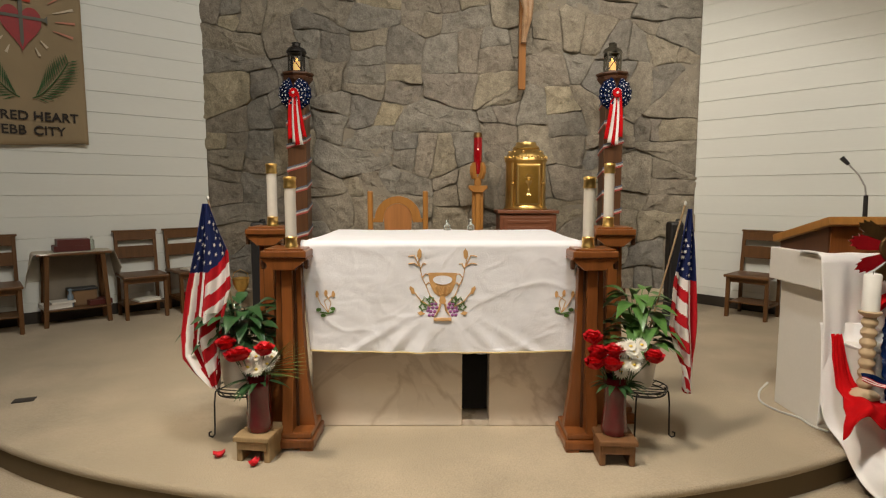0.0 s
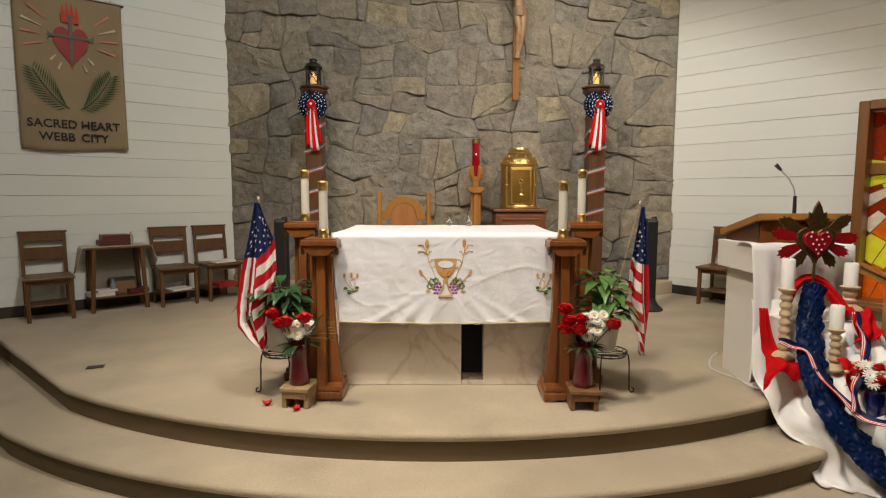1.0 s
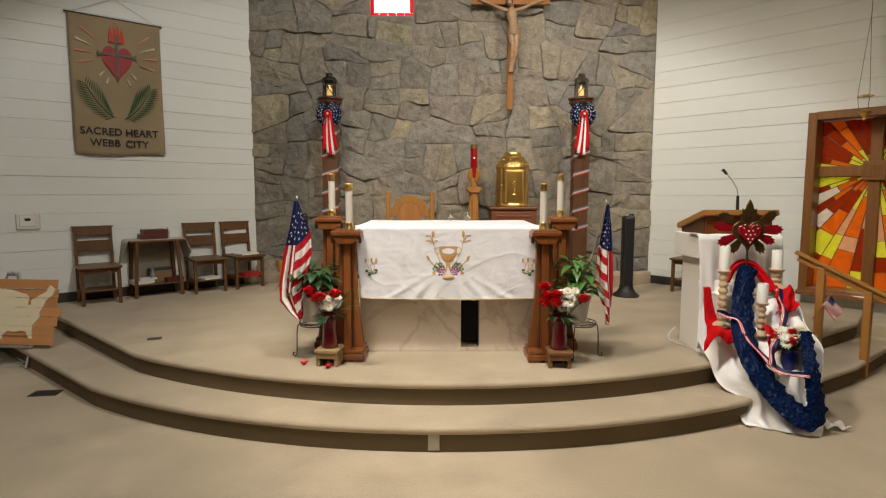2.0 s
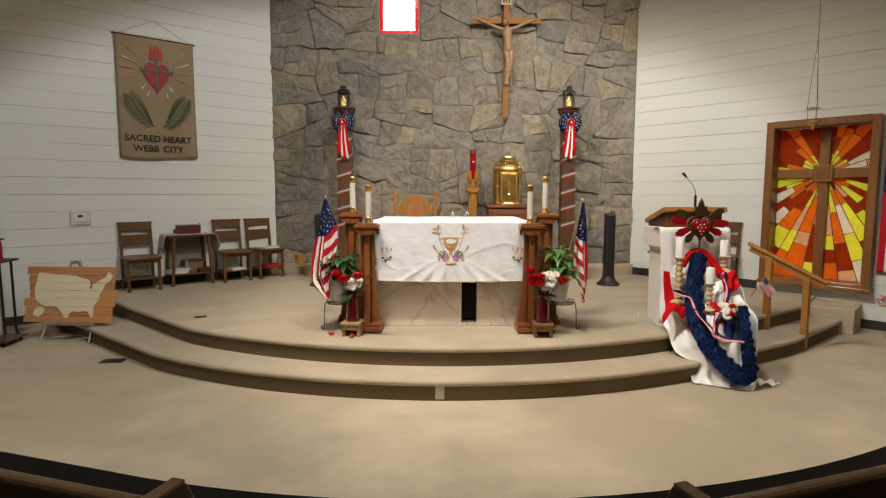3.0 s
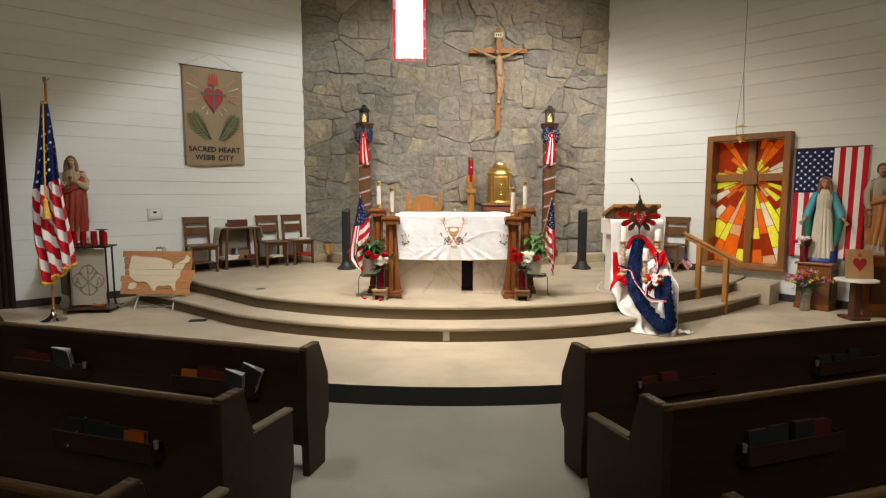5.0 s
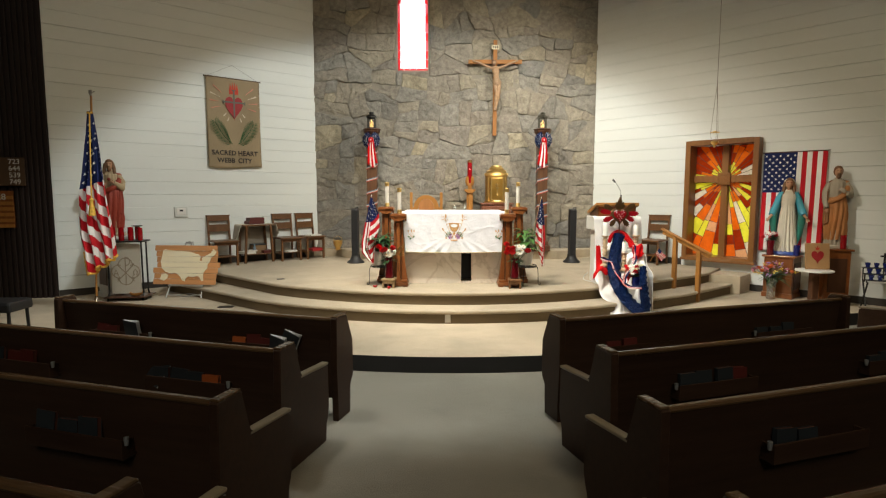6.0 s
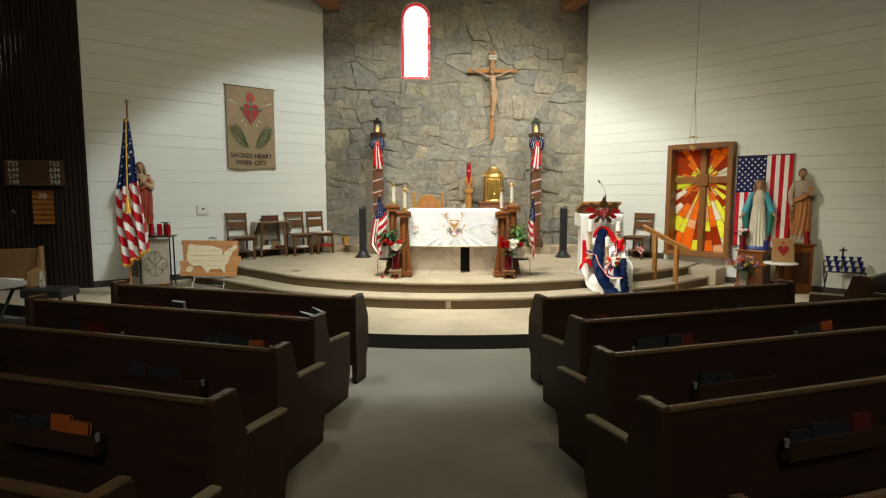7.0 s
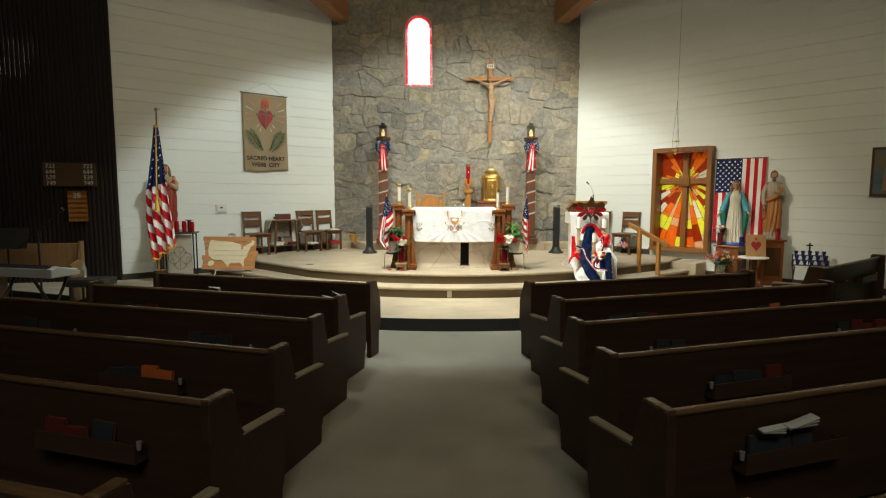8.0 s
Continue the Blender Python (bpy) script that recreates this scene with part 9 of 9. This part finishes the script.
box(bm, (0, 0.13, 0.575), (0.03, 0.06, 0.02), 0.003)
part("cross", bm, BLACK_METAL, g)
bmv = B()
lathe(bmv, [(0.024, 0), (0.027, 0.008), (0.018, 0.02), (0.029, 0.034), (0.034, 0.066), (0.031, 0.066), (0.024, 0.04), (0.004, 0.035)], seg=16)
vm = mesh_of("votive_glass", bmv, BLUE_GLASS, True)
for k in range(3):
    for j in range(5):
        v = new("votive_glass", vm)
        v.matrix_world = g.matrix_world @ pose(-0.20 + 0.10 * j, -0.10 + 0.10 * k, 0.437 + 0.075 * k)
        tagged(v, "blue glass votive cup on the black rack", "votive", "blue votive cups")
g = thing("tray", "wooden tray of small things on the floor", "tray", pose(6.05, 2.35, FLOOR, 0, 0, 42))
bm = B()
lathe(bm, [(0.10, 0), (0.17, 0.012), (0.20, 0.04), (0.19, 0.042), (0.10, 0.015)], seg=28)
part("dish", bm, OAK, g)

# framed picture on the right wall, plain shapes only
g = thing("framed_picture", "framed dark relief picture on the white board wall", "picture", at_wall(RIGHT_WALL, 5.83, 0.03, 2.13))
bm = B()
box(bm, (0, 0.0, 0), (0.52, 0.03, 0.78), 0.006)
part("frame", bm, OAK_DARK, g)
bm = B()
box(bm, (0, -0.018, 0), (0.44, 0.01, 0.70), 0.002)
part("panel", bm, mat("blue_grey_panel", (0.07, 0.12, 0.14), 0.6, 0.4, 6, 40, 0.2, tint=(0.16, 0.11, 0.05)), g)
bm = B()
prism(bm, [(-0.10, -0.30), (0.08, -0.30), (0.06, -0.05), (0.10, 0.05), (0.03, 0.18), (-0.06, 0.14), (-0.09, -0.02)], 0.02, pose(0, -0.04, 0), bevel=0.006)
part("relief", bm, mat("ochre_relief", (0.22, 0.15, 0.07), 0.6), g)


# ---- wooden map on a stand ----
def map_board():
    g = thing("wooden_map", "orange plank board with a pale country map on a stand", "map board", pose(-4.15, 3.60, FLOOR, 0, 0, -4))
    tilt = pose(0, 0, 0.20, -12, 0, 0)
    rg = random.Random(4)
    orange = wood("orange_stained_wood", (0.52, 0.25, 0.10), 0.55, 0.3, "x", 0.05, 0.6)
    for k in range(7):
        x0, x1 = -0.51 + rg.uniform(-0.04, 0.03), 0.51 + rg.uniform(-0.05, 0.03)
        bm = B()
        box(bm, ((x0 + x1) / 2, 0, 0.045 + 0.088 * k), (x1 - x0, 0.018, 0.084), 0.004)
        ob = part("plank", bm, orange, g, m=tilt)
    pale = mat("pale_map_wood", (0.80, 0.71, 0.50), 0.6, 0.1, 3, 30, 0.05, stretch=(0.5, 6, 6))
    west = [(-0.40, 0.53), (-0.41, 0.44), (-0.425, 0.36), (-0.40, 0.25), (-0.34, 0.20), (-0.27, 0.175), (-0.20, 0.185), (-0.15, 0.17), (-0.09, 0.115), (-0.06, 0.06), (-0.02, 0.05), (-0.01, 0.10), (0.03, 0.13), (0.10, 0.12), (0.16, 0.135), (0.21, 0.125), (0.245, 0.06), (0.275, 0.065), (0.265, 0.13), (0.27, 0.19), (0.33, 0.26), (0.325, 0.31), (0.36, 0.36), (0.38, 0.42), (0.44, 0.47), (0.46, 0.52), (0.43, 0.55), (0.405, 0.56), (0.38, 0.50), (0.33, 0.475), (0.29, 0.45), (0.235, 0.42), (0.24, 0.38), (0.20, 0.37), (0.21, 0.44), (0.18, 0.475), (0.13, 0.485), (0.08, 0.50), (0.03, 0.515), (-0.10, 0.525), (-0.25, 0.535), (-0.37, 0.55)]
    for k in range(7):
        z0, z1 = 0.003 + 0.088 * k, 0.087 + 0.088 * k
        poly = clip2(clip2(west, (0, 1), z1), (0, -1), -z0)
        if len(poly) > 2:
            bm = B()
            prism(bm, poly[::-1], 0.010, tilt @ pose(0, -0.0215, 0))
            part("map_strip", bm, pale, g)
    bm = B()
    prism(bm, [(-0.42, 0.08), (-0.36, 0.06), (-0.31, 0.09), (-0.29, 0.15), (-0.34, 0.17), (-0.40, 0.155)], 0.010, tilt @ pose(0, -0.0215, 0))
    part("map_inset", bm, pale, g)
    for s in (-1, 1):
        bm = B()
        tube(bm, [(s * 0.28, -0.10, 0.01), (s * 0.25, 0.02, 0.24), (s * 0.05, 0.16, 0.86)], 0.011, 8)
        part("leg", bm, GREY_METAL, g)
    for y0, y1 in ((-0.10, 0.04), (0.10, 0.02)):
        bm = B()
        tube(bm, [(-0.272, -0.06, y1 + 0.02), (0.0, y0 + 0.02, 0.035), (0.272, -0.06, y1 + 0.02)], 0.007, 6)
        part("cross_bar", bm, GREY_METAL, g)
    bm = B()
    tube(bm, [(0, 0.36, 0.01), (0, 0.20, 0.84), (0, 0.145, 0.865)], 0.011, 8)
    part("rear_leg", bm, GREY_METAL, g)
    bm = B()
    box(bm, (0, 0.145, 0.845), (0.09, 0.03, 0.03), 0.008)
    part("clamp", bm, GREY_METAL, g)
    bm = B()
    box(bm, (0, -0.01, 0.19), (0.56, 0.05, 0.02), 0.004)
    part("ledge", bm, GREY_METAL, g)


map_board()


# ---- candle rack with its panel ----
def candle_rack():
    g = thing("candle_rack", "black metal candle rack with a grey emblem panel", "candle rack", pose(-4.965, 3.47, FLOOR, 0, 0, 9))
    for sx in (-1, 1):
        for y, y1 in ((-0.17, -0.10), (0.17, 0.10)):
            bm = B()
            tube(bm, [(sx * 0.245, y - 0.0, 0.0), (sx * 0.24, y1, 0.12), (sx * 0.235, y1, 0.88)], 0.013, 8)
            part("leg", bm, BLACK_METAL, g)
    bm = B()
    box(bm, (0, 0, 0.895), (0.56, 0.34, 0.022), 0.004)
    part("top", bm, BLACK_METAL, g)
    bm = B()
    box(bm, (0, -0.085, 0.48), (0.42, 0.014, 0.76), 0.003)
    part("panel", bm, mat("grey_panel", (0.40, 0.37, 0.31), 0.42, 0.12, 2, 40, 0.05), g, "pale grey panel")
    line = mat("panel_line", (0.25, 0.20, 0.14), 0.6)
    bm = B()
    zc = 0.42

    def stroke(pts, r=0.007):
        tube(bm, [(x, -0.096, z) for x, z in pts], r, 5)
    stroke([(0.0, zc - 0.19), (0.0, zc + 0.24)])
    stroke([(0.065 * math.sin(a), zc + 0.175 + 0.065 * math.cos(a)) for a in [math.pi * k / 10 for k in range(11)]])
    for s in (-1, 1):
        stroke([(-s * 0.12, zc - 0.13), (s * 0.12, zc + 0.13)])
    for k in range(4):
        a0 = math.pi / 2 * k
        ox, oz = 0.098 * math.cos(a0), 0.105 * math.sin(a0)
        stroke([(ox + 0.098 * math.cos(a), zc + 0.02 + oz + 0.098 * math.sin(a)) for a in [a0 - 1.9 + 3.8 * j / 16 for j in range(17)]])
        a1 = a0 + math.pi / 4
        stroke([(0.135 * math.cos(a1), zc + 0.02 + 0.135 * math.sin(a1)), (0.165 * math.cos(a1), zc + 0.02 + 0.165 * math.sin(a1))], 0.010)
    stroke([(-0.165, zc - 0.04), (-0.135, zc + 0.05), (-0.105, zc - 0.04)])
    stroke([(-0.15, zc - 0.01), (-0.12, zc - 0.01)])
    stroke([(0.10, zc - 0.04), (0.12, zc - 0.035), (0.105, zc + 0.01), (0.135, zc + 0.05), (0.165, zc + 0.01), (0.15, zc - 0.035), (0.17, zc - 0.04)])
    part("emblem", bm, line, g, "dark line emblem")
    bm = B()
    box(bm, (0.02, -0.02, 0.06), (0.60, 0.40, 0.016), 0.003)
    part("lower_shelf", bm, OAK_DARK, g)
    w = thing("offering_bowl", "small brown wooden bowl on the rack's lower shelf", "bowl", g.matrix_world @ pose(0.14, -0.12, 0.069))
    bm = B()
    lathe(bm, [(0.05, 0), (0.085, 0.03), (0.095, 0.055), (0.088, 0.055), (0.05, 0.015)], seg=24)
    part("bowl", bm, OAK, w)
    for k, (x, y, h, r) in enumerate(((-0.16, -0.06, 0.20, 0.035), (-0.04, -0.08, 0.20, 0.038), (0.08, -0.05, 0.20, 0.038), (0.22, -0.07, 0.19, 0.035), (0.14, 0.06, 0.20, 0.036))):
        v = thing("red_votive", "tall red glass votive candle on the black rack", "candle", g.matrix_world @ pose(x, y, 0.906), "red votive candles on the rack")
        bm = B()
        lathe(bm, [(r * 0.85, 0), (r, 0.012), (r * 1.08, h * 0.6), (r * 0.95, h), (r * 0.85, h), (r * 0.9, h * 0.6), (0.004, h * 0.55)], seg=20)
        part("glass", bm, RED_GLASS, v, smooth=True)
    sh = thing("brass_dish", "small dark metal dish on a stem between the candles", "dish", g.matrix_world @ pose(0.15, 0.02, 0.906))
    bm = B()
    lathe(bm, [(0.04, 0), (0.035, 0.01), (0.008, 0.02), (0.008, 0.20), (0.075, 0.212), (0.078, 0.222), (0.02, 0.22)], seg=20)
    part("dish", bm, BASE_DARK, sh)


candle_rack()
# ---- pieces of the walls, last ----
WX0, WX1, WZ0, WZ1 = -1.06, -0.455, 4.25, 5.545    # window opening, to the spring of its arch
WTOP = WZ1 + (WX1 - WX0) / 2
bm = B()
for x0, x1, z0, z1 in ((-2.95, WX0, 0, TOP), (WX1, 3.15, 0, TOP), (WX0, WX1, 0, WZ0), (WX0, WX1, WTOP + 0.01, TOP)):
    box(bm, ((x0 + x1) / 2, 6.72, (z0 + z1) / 2), (x1 - x0, 0.38, z1 - z0))
r = (WX1 - WX0) / 2
wc = (WX0 + WX1) / 2
for s in (-1, 1):
    pts = [(wc + s * r, WZ1)] + [(wc + s * r * math.cos(a), WZ1 + r * math.sin(a)) for a in [math.pi / 2 * k / 10 for k in range(1, 11)]] + [(wc, WTOP + 0.01), (wc + s * r, WTOP + 0.01)]
    prism(bm, pts if s > 0 else pts[::-1], 0.38, pose(0, 6.53, 0))
wall_stone = setting("wall_stone", bm, MORTAR, "grey fieldstone wall behind the altar", "wall")


def clip(poly, n, c):
    """The part of an outline where n . p <= c."""
    out = []
    for k in range(len(poly)):
        a, b = poly[k], poly[(k + 1) % len(poly)]
        da, db = n[0] * a[0] + n[1] * a[1] - c, n[0] * b[0] + n[1] * b[1] - c
        if da <= 0:
            out.append(a)
        if (da < 0 < db) or (db < 0 < da):
            t = da / (da - db)
            out.append((a[0] + t * (b[0] - a[0]), a[1] + t * (b[1] - a[1])))
    return out


def area(poly):
    return 0.5 * sum(poly[k][0] * poly[(k + 1) % len(poly)][1] - poly[(k + 1) % len(poly)][0] * poly[k][1] for k in range(len(poly)))


rng = random.Random(23)


def sharpest(poly):
    """The smallest corner of an outline, in degrees."""
    worst = 180.0
    for k in range(len(poly)):
        a, b, c = (Vector(poly[(k + j) % len(poly)]) for j in (-1, 0, 1))
        if (a - b).length > 1e-4 and (c - b).length > 1e-4:
            worst = min(worst, math.degrees((a - b).angle(c - b)))
    return worst


def fieldstones(poly, depth=0):
    """Breaks a field of wall into blocky fieldstones by slanting cuts that leave no splinters."""
    xs, zs = [p[0] for p in poly], [p[1] for p in poly]
    w, h = max(xs) - min(xs), max(zs) - min(zs)
    a = abs(area(poly))
    if (a < rng.uniform(0.07, 0.36) and max(w, h) < 1.0) or depth > 14:
        return [poly]
    best = None
    for _ in range(9):
        upright = w > h * rng.uniform(1.0, 1.55)
        t = rng.uniform(0.36, 0.64)
        c = (sum(xs) / len(xs) + w * (t - 0.5), sum(zs) / len(zs) + h * (t - 0.5))
        lean = radians(rng.gauss(0, 11) if upright else rng.gauss(0, 8))
        n = (math.cos(lean), math.sin(lean)) if upright else (math.sin(lean), math.cos(lean))
        k = n[0] * c[0] + n[1] * c[1]
        one, two = clip(poly, n, k), clip(poly, (-n[0], -n[1]), -k)
        if len(one) < 3 or len(two) < 3 or min(abs(area(one)), abs(area(two))) < 0.032:
            continue
        score = min(sharpest(one), sharpest(two)) + rng.uniform(0, 18)
        if best is None or score > best[0]:
            best = (score, one, two)
    if best is None:
        return [poly]
    return fieldstones(best[1], depth + 1) + fieldstones(best[2], depth + 1)


def big_cells(x0, x1, z0, z1):
    """Uneven, staggered fields of wall, each about a metre across, so that no joint runs on for long."""
    sites = [(x0 + (i + (0.28 if j % 2 else 0.72) + rng.uniform(-0.24, 0.24)) * (x1 - x0) / 6, z0 + (j + 0.5 + rng.uniform(-0.2, 0.2)) * (z1 - z0) / 8) for i in range(6) for j in range(8)]
    for x, z in sites:
        poly = [(x0, z0), (x1, z0), (x1, z1), (x0, z1)]
        for a, b in sites:
            if (a, b) != (x, z) and poly:
                poly = clip(poly, (a - x, 1.5 * (b - z)), (a * a - x * x + 1.5 * (b * b - z * z)) / 2)
        if len(poly) > 2:
            yield poly


def eased(poly):
    """Takes the corners off an outline, as on worn stones."""
    out = []
    for k in range(len(poly)):
        a, b, c = (Vector(poly[(k + j) % len(poly)]) for j in (-1, 0, 1))
        for q in (a, c):
            d = (q - b).length
            p = b + (q - b) * (min(0.022, 0.18 * d) / max(d, 1e-6))
            out.append((p.x, p.y))
    return out


def bend(p):
    """Bends the joints, but not along the wall's ends or the window."""
    k = min(1, max(0, min(p.x + 2.72, 2.92 - p.x) / 0.3))
    d = max(abs(p.x - (WX0 + WX1) / 2) - 0.33, abs(p.y - 4.95) - 1.0)
    k *= min(1, max(0, d / 0.3))
    return p + k * (noise.noise_vector(Vector((p.x * 1.5, p.y * 1.9, 3))) * 0.08 + noise.noise_vector(Vector((p.x * 4.5, p.y * 4.5, 1))) * 0.035) + noise.noise_vector(Vector((p.x * 17, p.y * 17, 2))) * 0.010 * min(1, k + 0.3)


def stone(poly, k):
    """One fieldstone: a broken outline, steep lips and an uneven, tilted face."""
    poly = eased(poly)
    pts = []
    for i in range(len(poly)):
        a, b = poly[i], poly[(i + 1) % len(poly)]
        n = max(1, int(math.hypot(b[0] - a[0], b[1] - a[1]) / 0.055))
        for j in range(n):
            t = j / n
            p = Vector((a[0] + t * (b[0] - a[0]), a[1] + t * (b[1] - a[1]), 0))
            q = bend(p)
            pts.append((q.x, q.y))
    c = (sum(p[0] for p in pts) / len(pts), sum(p[1] for p in pts) / len(pts))
    proud = rng.choice((rng.uniform(-0.004, 0.008), rng.uniform(-0.002, 0.012), rng.uniform(0.010, 0.040)))
    tilt = (rng.gauss(0, 0.035), rng.gauss(0, 0.05))
    bm = B()

    def ring(gap, y, rough):
        out = []
        for x, zz in pts:
            d = math.hypot(x - c[0], zz - c[1]) or 1
            s = max(0.25, 1 - gap / d)
            px, pz = c[0] + (x - c[0]) * s, c[1] + (zz - c[1]) * s
            bulge = rough * 0.036 * noise.noise(Vector((px * 4, pz * 4, k * 3.1))) + rough * 0.022 * noise.noise(Vector((px * 12, pz * 12, k))) + rough * 0.012 * noise.noise(Vector((px * 27, pz * 27, k)))
            out.append(bm.verts.new((px - c[0], y + tilt[0] * (px - c[0]) + tilt[1] * (pz - c[1]) + bulge, pz - c[1])))
        return out
    rings = [ring(0.002, 0.035, 0), ring(0.0035, -proud + 0.004, 0.7), ring(0.008, -proud, 0.9), ring(0.03, -proud - 0.004, 1.0), ring(0.065, -proud - 0.007, 1.0), ring(0.105, -proud - 0.009, 1.0), ring(0.15, -proud - 0.010, 1.0), ring(0.20, -proud - 0.010, 1.0)]
    n = len(pts)
    for a, b in zip(rings, rings[1:]):
        for i in range(n):
            bm.faces.new((a[i], a[(i + 1) % n], b[(i + 1) % n], b[i]))
    mid = bm.verts.new((0, -proud - rng.uniform(0.0, 0.016), 0))
    for i in range(n):
        bm.faces.new((rings[-1][i], rings[-1][(i + 1) % n], mid))
    bmesh.ops.recalc_face_normals(bm, faces=bm.faces[:])
    u = rng.random()
    me = mesh_of("stone", bm, STONE_PALE if u < 0.05 else STONE_DARK if u < 0.17 else STONE)
    me.shade_smooth()
    me.set_sharp_from_angle(angle=radians(32))
    piece("stone", me, wall_stone, Matrix.Translation((c[0], 6.516, c[1])))


for i, poly in enumerate([one for cell in big_cells(-2.755, 2.95, 0.5, 6.9) for one in fieldstones(cell)]):
    xs, zs = [p[0] for p in poly], [p[1] for p in poly]
    bits = [poly]
    if max(xs) > WX0 - 0.03 and min(xs) < WX1 + 0.03 and max(zs) > WZ0 - 0.03 and min(zs) < WTOP + 0.03:
        mid = clip(clip(poly, (-1, 0), -(WX0 - 0.03)), (1, 0), WX1 + 0.03)
        bits = [clip(poly, (1, 0), WX0 - 0.03), clip(poly, (-1, 0), -(WX1 + 0.03)), clip(mid, (0, 1), WZ0 - 0.03) if mid else [], clip(mid, (0, -1), -(WTOP + 0.03)) if mid else []]
    for k, bit in enumerate(bits):
        if len(bit) > 2 and abs(area(bit)) > 0.004:
            stone(bit, i * 4 + k)


# white boards
def boards(parent, length, z0, gap_fn, cut=None):
    rngb = random.Random(5)
    z = z0
    k = 0
    while z < TOP - 0.05:
        h = 0.212
        spans = gap_fn(z, z + h)
        for a, b in spans:
            bm = B()
            w = b - a
            bowing = 0.0016 * math.sin(k * 1.7)
            vs = []
            n = max(2, int(w / 0.6))
            for i in range(n + 1):
                x = w * i / n
                dz = 0.0018 * math.sin(x * 1.3 + 0.5 * k) + bowing * x / max(w, 1)
                vs.append([bm.verts.new((x, y, zz + dz)) for y, zz in ((0.0, 0.0), (0.015, 0.001), (0.018, 0.004), (0.018, h - 0.005), (0.0155, h - 0.0015), (0.0, h - 0.001))])
            for p, q in zip(vs, vs[1:]):
                for j in range(5):
                    bm.faces.new((p[j], q[j], q[j + 1], p[j + 1]))
            bm.faces.new(vs[0])
            bm.faces.new(vs[-1][::-1])
            bmesh.ops.recalc_face_normals(bm, faces=bm.faces[:])
            piece("board", mesh_of("board", bm, WHITE_BOARD), parent, Matrix.Translation((a, -0.012, z)))
        z += h
        k += 1


boards(wall_left, 4.46, FLOOR + 0.11, lambda a, b: [(0.0, 4.46)])
boards(wall_right, 9.5, FLOOR + 0.11, lambda a, b: [(0.0, 9.5)] if b < 0.71 or a > 2.58 else [(0.0, 2.0), (3.08, 9.5)])
# the ends of the cut board courses over and under the coloured window are closed by its frame

# dark slats
bm = B()
box(bm, (0, 0.02, TOP / 2), (0.045, 0.04, TOP), 0.006)
slat_mesh = mesh_of("slat", bm, SLAT_BROWN)
for k in range(58):
    piece("slat", slat_mesh, slat_wall, Matrix.Translation((0.03 + 0.075 * k, -0.02, 0)))
